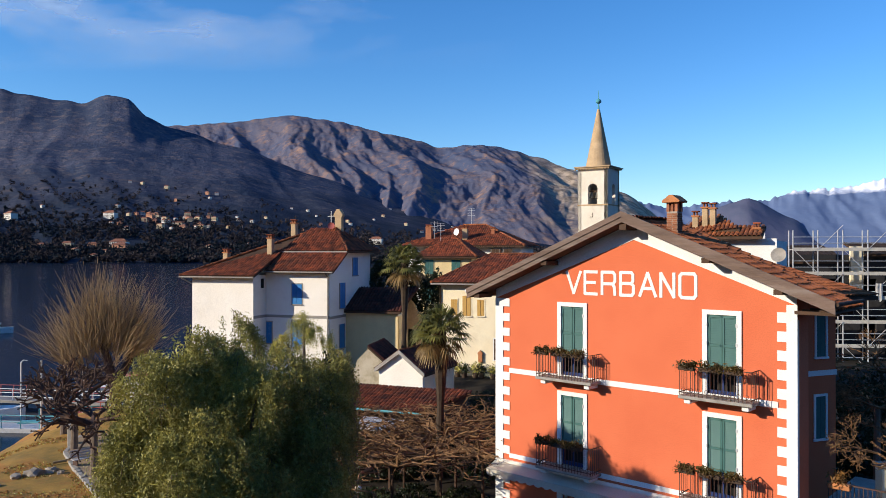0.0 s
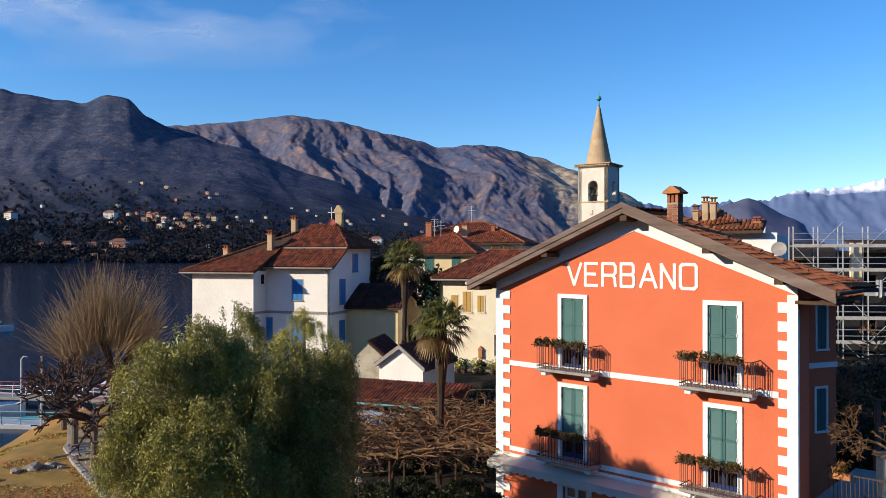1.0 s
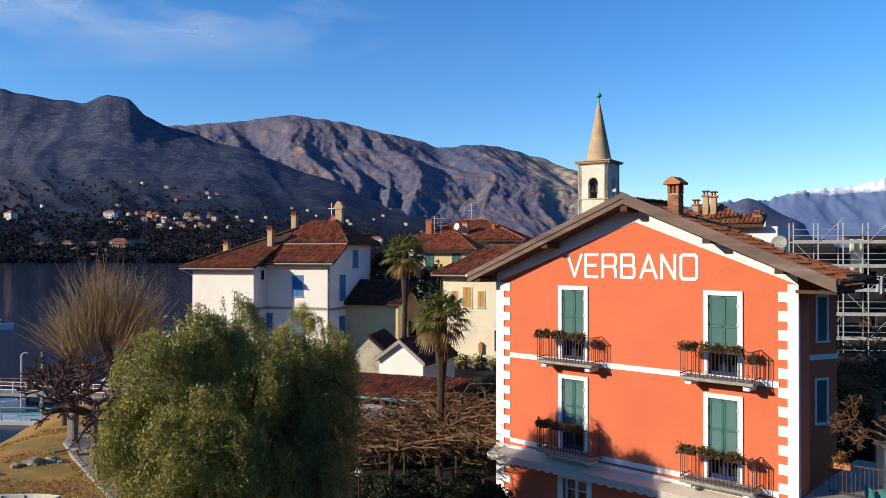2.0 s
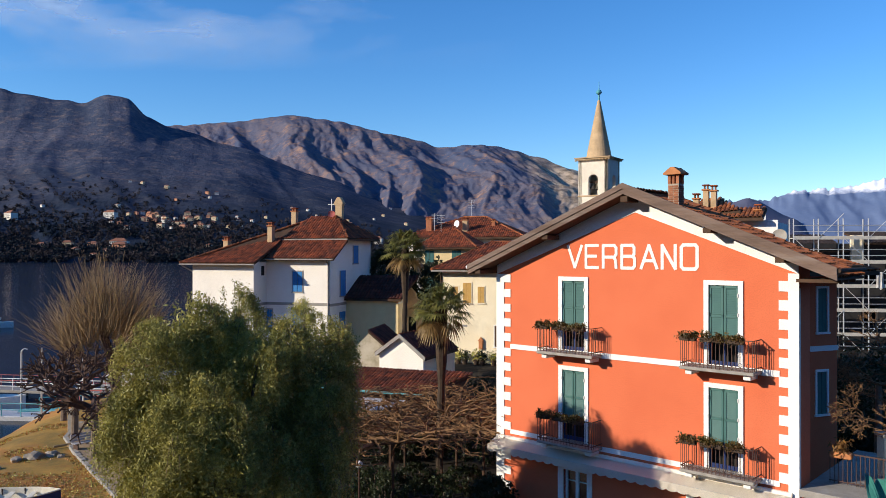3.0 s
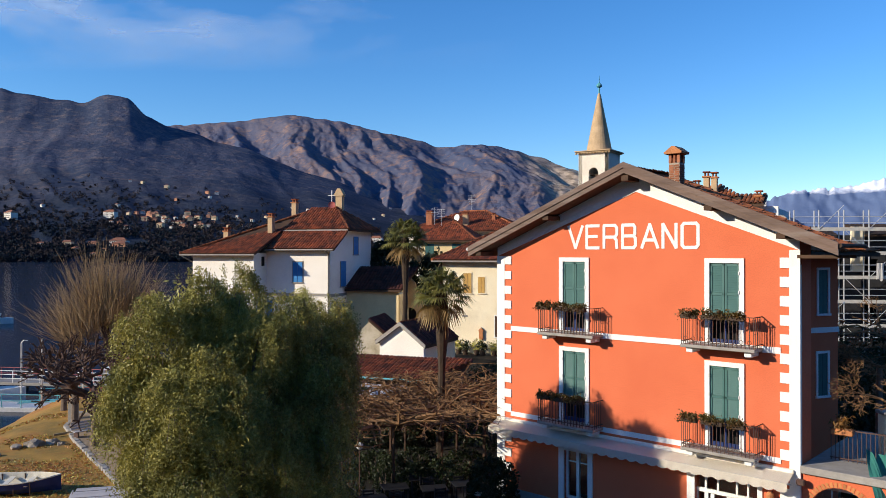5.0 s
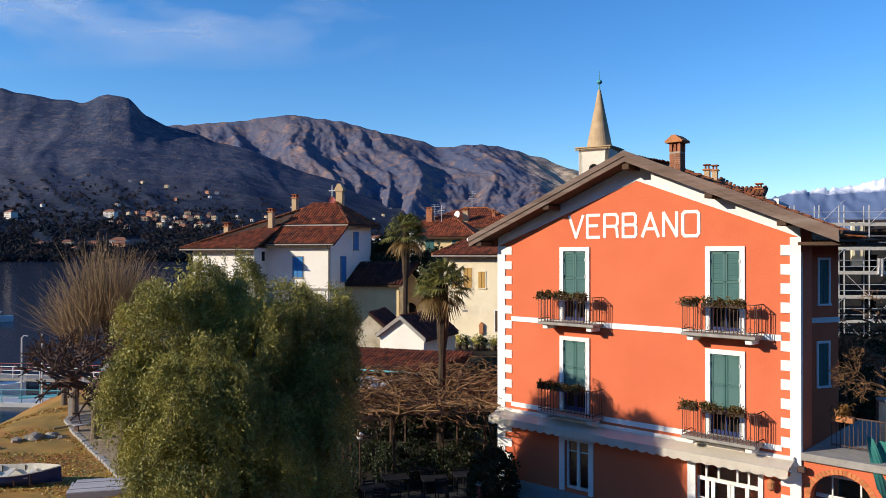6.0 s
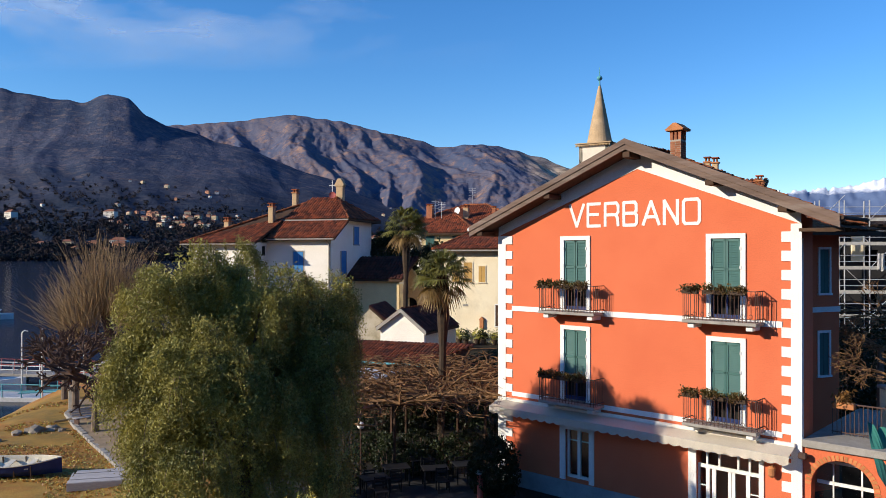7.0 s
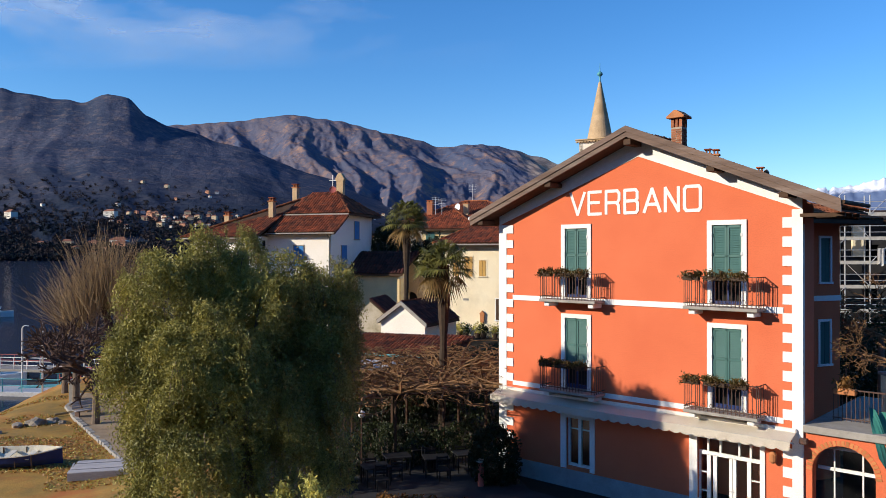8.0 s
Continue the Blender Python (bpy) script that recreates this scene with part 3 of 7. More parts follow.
# white bands, gable border, quoins
part("string_course", boxes((-7.74, 2.36, -0.03, 0.0, 6.73, 6.92)), M_WHITE, red, "white painted band")
part("string_course", boxes((-7.74, 2.36, -0.03, 0.0, 3.45, 3.62)), M_WHITE, red, "white painted band")
bm = bmesh.new()
for side in (-1, 1):
    xe, ze, zo = ((XL, 9.62, 9.99), (XR, 9.83, 10.25))[side > 0]
    pts = [(xe, ze), (XA, 11.83), (XA, 12.45), (xe, zo)]
    prism(bm, pts if side < 0 else pts[::-1], -0.025, 0.0)
bmesh.ops.recalc_face_normals(bm, faces=bm.faces)
part("gable_border", bm, M_WHITE, red, "white border under the eaves")
for x0, x1, wide in ((XL - 0.02, -8.04, -7.72), (XR + 0.02, 2.61, 2.34)):
    lo, hi = min(x0, x1), max(x0, x1)
    part("corner_strip", boxes((lo, hi, -0.035, 0.0, 0.66, 9.62 if x0 < 0 else 9.84)), M_WHITE, red, "white corner strip")
    side = (XL - 0.02, XL) if x0 < 0 else (XR, XR + 0.02)
    part("corner_return", boxes((*side, 0.0, 0.12 if x0 > 0 else 0.3, 0.66, 9.4)), M_WHITE, red)
    z = 9.30
    while z > 0.75:
        if not (3.3 < z + 0.15 < 3.35):
            part("quoin", boxes((min(x1, wide), max(x1, wide), -0.032, 0.0, z, z + 0.31)), M_WHITE, red)
        z -= 0.572
# roof
ZA, SL, SRR = 12.75, 0.412, 0.416
YF, YB, XEL, XER = -0.85, 3.25, -9.20, 4.18
ZEL, ZER = ZA - SL * (XA - XEL), ZA - SRR * (XER - XA)
faces = [[(XEL, YB, ZEL), (XEL, YF, ZEL), (XA, YF, ZA), (XA, YB, ZA)], [(XER, YF, ZER), (XER, 1.9, ZER), (XA, YB, ZA), (XA, YF, ZA)]]
bm = bmesh.new()
for pts in faces:
    slab(bm, [(p[0], p[1] + (0.06 if p[1] < 0 else 0), p[2] - 0.275) for p in pts], 0.05)
part("soffit", bm, M_DARKWOOD, red, "dark boarded soffit")
bm = bmesh.new()
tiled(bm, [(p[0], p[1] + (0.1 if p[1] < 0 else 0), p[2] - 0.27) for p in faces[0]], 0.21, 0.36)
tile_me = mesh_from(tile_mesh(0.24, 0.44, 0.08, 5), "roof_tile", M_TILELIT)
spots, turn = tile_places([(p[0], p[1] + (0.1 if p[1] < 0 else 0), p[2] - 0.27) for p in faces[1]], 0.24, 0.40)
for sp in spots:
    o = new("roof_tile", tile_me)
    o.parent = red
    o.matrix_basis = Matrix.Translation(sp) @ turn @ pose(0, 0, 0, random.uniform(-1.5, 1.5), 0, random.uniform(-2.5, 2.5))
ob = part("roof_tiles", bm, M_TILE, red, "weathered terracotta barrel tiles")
ob["kind"] = "stuff"
bm = bmesh.new()
ridge_caps(bm, (XA, YF + 0.1, ZA - 0.20), (XA, YB, ZA - 0.20), 0.11)
part("ridge_tiles", bm, M_TILE, red)
for side, xe, ze in ((-1, XEL, ZEL), (1, XER, ZER)):
    for k, (dz0, dz1, y0, y1) in enumerate(((0.03, -0.16, YF - 0.05, YF + 0.0), (-0.16, -0.34, YF - 0.01, YF + 0.05))):
        bm = bmesh.new()
        pts = [(xe, ze + dz1), (XA, ZA + dz1), (XA, ZA + dz0), (xe, ze + dz0)]
        prism(bm, pts, y0, y1)
        bmesh.ops.recalc_face_normals(bm, faces=bm.faces)
        part("barge_board", bm, M_WOOD, red, "grey-brown weathered barge board")
for x in (-8.75, -5.6, XA, 0.45, 2.62):
    zt = ZA - (SL * (XA - x) if x < XA else SRR * (x - XA)) - 0.2
    part("purlin", boxes((x - 0.13, x + 0.13, YF + 0.06, 0.0, zt - (0.30 if x != XA else 0.40), zt - (0.14 if x != XA else 0.2)), bevel=0.01), M_DARKWOOD, red, "dark timber purlin end")
for y in np.arange(-0.3, 1.7, 0.7):
    part("rafter", boxes((XR + 0.02, XER - 0.05, y, y + 0.09, ZER - 0.42, ZER - 0.32)), M_DARKWOOD, red)
part("gutter", tube(bmesh.new(), [(XER + 0.04, YF, ZER - 0.06), (XER + 0.04, 1.8, ZER - 0.06)], 0.06, 8), M_DARKWOOD, red, "dark brown gutter")
part("gutter", tube(bmesh.new(), [(XEL - 0.04, YF, ZEL - 0.06), (XEL - 0.04, YB, ZEL - 0.06)], 0.07, 8), M_GALV, red, "grey metal gutter")


def french_window(x, z):
    frame = part("french_window", boxes((x - 0.63, x - 0.47, -0.05, 0.1, z - 0.02, z + 2.56), (x + 0.47, x + 0.63, -0.05, 0.1, z - 0.02, z + 2.56), (x - 0.63, x + 0.63, -0.05, 0.1, z + 2.56, z + 2.71)), M_WHITE, red, "white window surround with closed green shutters")
    for s in (-1, 1):
        x0, x1 = (x - 0.465, x - 0.008) if s < 0 else (x + 0.008, x + 0.465)
        bm = boxes((x0, x0 + 0.065, 0.0, 0.05, z + 0.86, z + 2.55), (x1 - 0.065, x1, 0.0, 0.05, z + 0.86, z + 2.55), (x0, x1, 0.0, 0.05, z + 2.47, z + 2.55), (x0, x1, 0.0, 0.05, z + 0.86, z + 0.95), (x0, x1, 0.0, 0.05, z + 1.55, z + 1.62))
        prev = None
        for k in range(58):
            zz, yy = z + 0.95 + (k + k % 2) * 0.0266, 0.012 if k % 2 == 0 else 0.040
            row = [bm.verts.new((x0 + 0.06, yy, zz)), bm.verts.new((x1 - 0.06, yy, zz))]
            if prev:
                bm.faces.new((prev[0], prev[1], row[1], row[0]))
            prev = row
        leaf = part("shutter", bm, M_SHUT, frame, "dark green louvred shutter")
        for zz in (z + 1.0, z + 1.6, z + 2.2):
            part("hinge", boxes((x + s * 0.475 - 0.02, x + s * 0.475 + 0.02, -0.075, -0.045, zz, zz + 0.1)), M_GALV, leaf)
    part("glass_door", boxes((x - 0.465, x - 0.42, 0.06, 0.11, z + 0.02, z + 0.9), (x + 0.42, x + 0.465, 0.06, 0.11, z + 0.02, z + 0.9), (x - 0.03, x + 0.03, 0.06, 0.11, z + 0.02, z + 0.9), (x - 0.42, x + 0.42, 0.07, 0.1, z + 0.02, z + 0.16)), M_BOATBLUE, frame, "dark navy frame of the door under the shutters")
    part("door_sill", boxes((x - 0.5, x + 0.5, -0.03, 0.3, z - 0.05, z + 0.015)), M_STONE, frame)
    # black panel in place of the room's shade behind the shutters
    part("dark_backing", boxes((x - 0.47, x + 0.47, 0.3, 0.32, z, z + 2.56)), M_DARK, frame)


for x, z in WINS:
    french_window(x, z)
# ground floor window and shop door
gw = part("ground_window", boxes((-5.53, -5.30, -0.05, 0.12, 0.70, 2.66), (-4.30, -4.10, -0.05, 0.12, 0.70, 2.66), (-5.53, -4.10, -0.05, 0.12, 2.55, 2.70)), M_WHITE, red, "white framed tall window with glass")
part("window_sash", boxes((-5.30, -5.22, 0.12, 0.2, 0.78, 2.55), (-4.38, -4.30, 0.12, 0.2, 0.78, 2.55), (-4.86, -4.74, 0.10, 0.2, 0.78, 2.55), (-5.3, -4.3, 0.12, 0.2, 0.78, 0.88), (-5.3, -4.3, 0.13, 0.19, 2.12, 2.16)), M_WHITE, gw)
for a, b in ((-5.22, -4.86), (-4.74, -4.38)):
    part("pane", boxes((a, b, 0.155, 0.165, 0.88, 2.55)), M_GLASS, gw)
dr = part("shop_door", boxes((-0.58, -0.32, -0.05, 0.14, 0.1, 2.72), (1.67, 1.82, -0.05, 0.14, 0.1, 2.72), (-0.58, 1.82, -0.05, 0.14, 2.66, 2.85)), M_WHITE, red, "white framed glazed double door with side lights")
bm = bmesh.new()
for a, b in ((-0.06, 0.06), (0.14, 0.26), (0.66, 0.76), (0.78, 0.88), (1.22, 1.34), (-0.32, -0.27), (1.62, 1.67)):
    box(bm, a, b, 0.12, 0.2, 0.12, 2.1)
for a, b, z0, z1 in ((-0.32, 1.67, 2.08, 2.2), (-0.06, 1.34, 0.12, 0.3), (-0.32, 1.67, 2.6, 2.66), (-0.27, -0.06, 1.5, 1.53), (-0.27, -0.06, 0.9, 0.93), (1.34, 1.62, 1.5, 1.53), (1.34, 1.62, 0.9, 0.93)):
    box(bm, a, b, 0.12, 0.2, z0, z1)
for a in (-0.05, 0.35, 0.95, 1.3):
    box(bm, a, a + 0.06, 0.12, 0.2, 2.2, 2.6)
part("door_frame", bm, M_WHITE, dr)
part("pane", boxes((-0.3, 1.65, 0.155, 0.165, 0.12, 2.64)), M_GLASS, dr)
part("door_handle", boxes((0.68, 0.80, 0.06, 0.1, 1.05, 1.08)), M_GALV, dr)
part("mat", boxes((-0.3, 1.65, -0.35, 0.0, 0.0, 0.1)), M_STONE, dr)
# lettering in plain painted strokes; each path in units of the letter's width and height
CELLS = [("V", -5.16, -4.47), ("E", -4.40, -3.80), ("R", -3.70, -3.08), ("B", -2.97, -2.37), ("A", -2.24, -1.55), ("N", -1.47, -0.90), ("O", -0.80, -0.15)]
STROKES = {
    "V": [((0, 1), (0.5, 0), (1, 1))],
    "E": [((1, 1), (0, 1), (0, 0), (1, 0)), ((0, 0.52), (0.85, 0.52))],
    "R": [((0, 0), (0, 1), (0.86, 1), (1, 0.88), (1, 0.6), (0.86, 0.48), (0, 0.48)), ((0.80, 0.48), (0.96, 0.34), (1, 0))],
    "B": [((0, 0), (0, 1), (0.84, 1), (0.96, 0.9), (0.96, 0.62), (0.84, 0.52), (1, 0.42), (1, 0.1), (0.88, 0), (0, 0)), ((0, 0.52), (0.84, 0.52))],
    "A": [((0, 0), (0.5, 1), (1, 0)), ((0.2, 0.33), (0.8, 0.33))],
    "N": [((0, 0), (0, 1), (1, 0), (1, 1))],
    "O": [((0.12, 0), (0, 0.1), (0, 0.9), (0.12, 1), (0.88, 1), (1, 0.9), (1, 0.1), (0.88, 0), (0.12, 0))],
}
for ch, x0, x1 in CELLS:
    bm = bmesh.new()
    k, hw = 0, 0.054
    for pth in STROKES[ch]:
        q = [Vector((x0 + hw + px * (x1 - x0 - 2 * hw), 0, 9.87 + hw + pz * (0.89 - 2 * hw))) for px, pz in pth]
        for a, b in zip(q, q[1:]):
            d = (b - a).normalized()
            sd = Vector((-d.z, 0, d.x)) * hw
            a2, b2 = a - d * hw * 0.55, b + d * hw * 0.55
            prism(bm, [(p.x, p.z) for p in (a2 + sd, a2 - sd, b2 - sd, b2 + sd)], -0.010 - 0.0012 * k, 0.002)
            k += 1
    bmesh.ops.recalc_face_normals(bm, faces=bm.faces)
    part("letter", bm, M_WHITE, red, "white painted sign letter " + ch)
# awning
AX0, AX1 = -8.35, 2.75
aw = thing("awning", RED @ pose(0, 0, 0), "cream canvas awning with scalloped valance along the front", "awning")
bm = bmesh.new()
n = 120
top, front, low = [], [], []
for i in range(n + 1):
    x = AX0 + (AX1 - AX0) * i / n
    top.append(bm.verts.new((x, -0.02, 3.30)))
    front.append(bm.verts.new((x, -0.66, 3.08 + 0.008 * math.sin(i * 0.5))))
for i in range(n):
    bm.faces.new((front[i], front[i + 1], top[i + 1], top[i]))
bmesh.ops.solidify(bm, geom=bm.faces[:], thickness=0.015)
part("canopy", bm, M_CANVAS, aw)
bm = bmesh.new()
cols = []
for i in range(n * 4 + 1):
    x = AX0 + (AX1 - AX0) * i / (n * 4)
    ph = (i % 16) / 16
    cols.append((bm.verts.new((x, -0.67, 3.08)), bm.verts.new((x, -0.68 + 0.012 * math.sin(i * 0.35), 2.86 - 0.06 * math.sin(math.pi * ph)))))
for a, b in zip(cols, cols[1:]):
    bm.faces.new((a[0], a[1], b[1], b[0]))
bmesh.ops.solidify(bm, geom=bm.faces[:], thickness=0.008)
part("valance", bm, M_CANVAS, aw, "scalloped cream valance")
part("roller_box", boxes((AX0, AX1, -0.14, -0.005, 3.24, 3.36), bevel=0.02), M_CANVAS, aw)
part("front_bar", boxes((AX0, AX1, -0.665, -0.625, 3.04, 3.08)), M_GALV, aw)
for x in (-8.1, -4.6, -1.2, 2.5):
    part("folding_arm", tube(bmesh.new(), [(x, -0.03, 2.95), (x + 0.25, -0.35, 2.98), (x, -0.63, 3.04)], 0.025), M_GALV, aw)
# balconies with window boxes
def balcony(x, z):
    b = thing("balcony", RED @ pose(x + 0.03, 0, z), "stone balcony slab with thin rusty iron railing", "balcony", "balconies of the inn")
    hw, d = 1.17, 0.72
    part("slab", boxes((-hw, hw, -d, 0.0, -0.10, 0.0), bevel=0.015), M_STONE, b)
    for s in (-1, 1):
        part("bracket", boxes((s * 0.92 - 0.11, s * 0.92 + 0.11, -d + 0.12, 0.0, -0.26, -0.10), bevel=0.02), M_WHITE, b, "pale stone bracket")
    for zz in (0.09, 0.93):
        part("rail", boxes((-hw + 0.03, hw - 0.03, -d + 0.02, -d + 0.05, zz, zz + 0.025), (-hw + 0.02, -hw + 0.045, -d + 0.02, 0, zz, zz + 0.025), (hw - 0.045, hw - 0.02, -d + 0.02, 0, zz, zz + 0.025)), M_IRON, b)
    bar = None
    places = [(-hw + 0.04 + i * (2 * hw - 0.08) / 18, -d + 0.035) for i in range(19)] + [(s * (hw - 0.033), -d + 0.035 + k * 0.14) for s in (-1, 1) for k in range(1, 5)]
    for px, py in places:
        if bar is None:
            bar = boxes((-0.008, 0.008, -0.008, 0.008, 0.0, 0.95))
            bar = mesh_from(bar, "baluster", M_IRON)
        o = new("baluster", bar)
        o.parent = b
        o.matrix_basis = pose(px, py, 0)
    bm = bmesh.new()
    for k in range(9):
        cx = -hw + 0.17 + k * (2 * hw - 0.34) / 8
        ring = [(cx + 0.06 * math.cos(a * math.tau / 10), -d + 0.035, 0.19 + 0.06 * math.sin(a * math.tau / 10)) for a in range(11)]
        tube(bm, ring, 0.008, 4)
    part("scrollwork", bm, M_IRON, b)["kind"] = "stuff"
    return b


def window_box(m, w, seed):
    random.seed(seed)
    t = thing("flower_box", m, "long planter with straggly green and russet plants on the railing", "planter", "flower boxes")
    part("trough", boxes((-w / 2, w / 2, -0.1, 0.08, -0.02, 0.11), bevel=0.015), M_TROUGH, t)
    bm = bmesh.new()
    for i in range(int(w * 34)):
        px = random.uniform(-w / 2, w / 2)
        h = random.uniform(0.03, 0.13)
        leaves(bm, (px, random.gauss(-0.03, 0.06), 0.13 + h * random.random()), 26, 0.05, 0.075, 0.2, 0.55)
    for i in range(int(w * 12)):
        leaves(bm, (random.uniform(-w / 2 - 0.06, w / 2 + 0.06), -0.12, random.uniform(0.0, 0.14)), 14, 0.05, 0.075, -0.4, 0.5)
    part("foliage", bm, M_BOXGREEN, t)
    return t


k = 0
for x, z in WINS:
    balcony(x, z)
    for off, w in ((-0.88, 0.52), (-0.12, 0.66), (0.62, 0.52)):
        if (x, z) == WINS[2] and off > 0.5:
            off, w = 0.55, 0.5
        window_box(RED @ pose(x + 0.03 + off, -0.70, z + 0.84), w, 100 + k)
        k += 1
# brick chimney
CH = RED @ pose(-1.29, 0.75, 0) @ Matrix.Diagonal((0.84, 0.84, 1, 1))
ch = thing("brick_chimney", CH, "brick chimney with arched vents and tiled cap", "chimney")
zb, zt = 11.5, 12.78
part("shaft", boxes((-0.225, 0.225, -0.225, 0.225, zb, zt)), M_MORTAR, ch)
brick_me = mesh_from(boxes((-0.1, 0.1, -0.008, 0.012, 0, 0.06)), "brick", M_BRICK)
for face in range(4):
    for r in range(int((zt - zb) / 0.072)):
        for c in range(2):
            off = (c - 0.5) * 0.222 + (0.012 if r % 2 else -0.012)
            o = new("brick", brick_me)
            o.parent = ch
            o.matrix_basis = pose(0, 0, 0, 0, 0, face * 90) @ pose(off, -0.228, zb + r * 0.072 + 0.006)
bm = bmesh.new()
for sx in (-1, 1):
    for sy in (-1, 1):
        box(bm, sx * 0.175 - 0.06, sx * 0.175 + 0.06, sy * 0.175 - 0.06, sy * 0.175 + 0.06, zt, zt + 0.3)
box(bm, -0.045, 0.045, -0.225, 0.225, zt, zt + 0.3)
part("vent", bm, M_BRICK, ch)
part("cap_plate", boxes((-0.37, 0.37, -0.37, 0.37, zt + 0.3, zt + 0.35), bevel=0.01), M_CLAY, ch)
bm = bmesh.new()
prism(bm, [(-0.40, zt + 0.35), (0.40, zt + 0.35), (0.06, zt + 0.56), (-0.06, zt + 0.56)], -0.36, 0.36)
part("cap", bm, M_CLAY, ch, "terracotta tiled cap")
# rear wing, its wall facing the lane
WING = Matrix(((0.93, -0.37, 0, 13.80), (0.37, 0.93, 0, 28.9), (0, 0, 1, 0), (0, 0, 0, 1)))
wg = thing("rear_wing", WING, "shaded red rear wing with white-framed shuttered windows", "house")
part("wall", wall_cells(-1.5, 1.32, -0.5, 9.9, [(0.33, 0.80, 7.45, 9.1), (0.28, 0.78, 4.35, 5.95)], 0, 0.35), M_RED, wg)
part("wall", boxes((0.97, 1.32, 0.35, 9, -0.5, 9.9)), M_RED, wg)
part("string_course", boxes((-1.5, 1.36, -0.03, 0, 6.73, 6.93)), M_WHITE, wg)
for x0, x1, z0, z1 in ((0.33, 0.80, 7.45, 9.1), (0.28, 0.78, 4.35, 5.95)):
    w = part("window_frame", boxes((x0 - 0.09, x0, -0.04, 0.1, z0 - 0.06, z1 + 0.09), (x1, x1 + 0.09, -0.04, 0.1, z0 - 0.06, z1 + 0.09), (x0, x1, -0.04, 0.1, z1, z1 + 0.09), (x0 - 0.12, x1 + 0.12, -0.07, 0.1, z0 - 0.08, z0)), M_WHITE, wg)
    for a, b in ((x0, (x0 + x1) / 2 - 0.006), ((x0 + x1) / 2 + 0.006, x1)):
        part("shutter", boxes((a, b, 0.0, 0.05, z0, z1), bevel=0.008), M_SHUT, w)
roof_part(wg, [[(-2.6, -1.3, 9.75), (2.35, -1.0, 9.75), (1.2, 3.5, 11.0), (-2.6, 3.5, 11.0)], [(2.35, -1.0, 9.75), (2.35, 9, 9.75), (1.2, 9, 10.4), (1.2, 3.5, 11.0)]], M_TILELIT, 0.2, 0.36)
# porch with brick arch and terrace on top
px0, px1, pz = XR + 0.02, 7.6, 3.30
po = thing("porch", RED, "arched brick porch with a terrace on top beside the inn", "porch")
AC, AR, ASP = 3.97, 0.83, 2.2
pts = [(px0, -0.3), (AC - AR, -0.3), (AC - AR, ASP)] + [(AC - AR * math.cos(a), ASP + AR * math.sin(a)) for a in np.linspace(0, math.pi, 17)[1:-1]] + [(AC + AR, ASP), (AC + AR, -0.3), (px1, -0.3), (px1, pz), (px0, pz)]
bm = bmesh.new()
prism(bm, pts, 0.05, 0.4)
bmesh.ops.triangulate(bm, faces=[f for f in bm.faces if len(f.verts) > 4])
bmesh.ops.recalc_face_normals(bm, faces=bm.faces)
part("arch_wall", bm, M_RED, po)
vm = mesh_from(boxes((-0.04, 0.04, -0.015, 0.02, 0, 0.15)), "arch_brick", M_PALEBRICK)
for i in range(25):
    a = math.pi * (i + 0.5) / 25
    o = new("arch_brick", vm)
    o.parent = po
    o.matrix_basis = pose(AC - (AR + 0.01) * math.cos(a), 0.05, ASP + (AR + 0.01) * math.sin(a), 0, math.degrees(a) - 90, 0)
part("terrace_slab", boxes((px0, px1 + 0.2, -0.1, 6, pz, pz + 0.22), bevel=0.02), M_STONE, po, "pale stone terrace edge")
part("glazed_screen", boxes((AC - AR, AC + AR, 0.6, 0.66, 2.15, 2.25), (AC - 0.40, AC - 0.36, 0.6, 0.66, 0, 3), (AC + 0.36, AC + 0.40, 0.6, 0.66, 0, 3), (AC - AR - 0.1, AC + AR + 0.1, 0.6, 0.66, 2.78, 2.86), (AC + 0.78, AC + 0.83, 0.6, 0.66, 0, 3)), M_WHITE, po)
part("pane", boxes((AC - AR - 0.2, AC + AR + 0.2, 0.625, 0.635, 0, 3.1)), M_GLASS, po)
# back wall coloured near-black for the shade inside the porch
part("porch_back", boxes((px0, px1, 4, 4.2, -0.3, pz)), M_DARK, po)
part("porch_side", boxes((px1 - 0.3, px1, 0.4, 4, -0.3, pz)), M_RED, po)
rl = thing("terrace_railing", RED @ pose(0, 1.3, pz + 0.22), "plain dark iron terrace railing", "railing")
part("top_rail", boxes((3.35, 7.4, -0.02, 0.02, 0.92, 0.96)), M_IRON, rl)
part("bottom_rail", boxes((3.35, 7.4, -0.015, 0.015, 0.06, 0.09)), M_IRON, rl)
bar_me = mesh_from(boxes((-0.009, 0.009, -0.009, 0.009, 0, 0.94)), "baluster", M_IRON)
for i in range(34):
    o = new("baluster", bar_me)
    o.parent = rl
    o.matrix_basis = pose(3.38 + i * 0.12, 0, 0)


# ---- village behind ----
def frame_at(x, y, rot, z=0):
    """Local x along a front that faces the camera, turned by rot degrees, y into the house."""
    return pose(x, y, z, 0, 0, -rot)


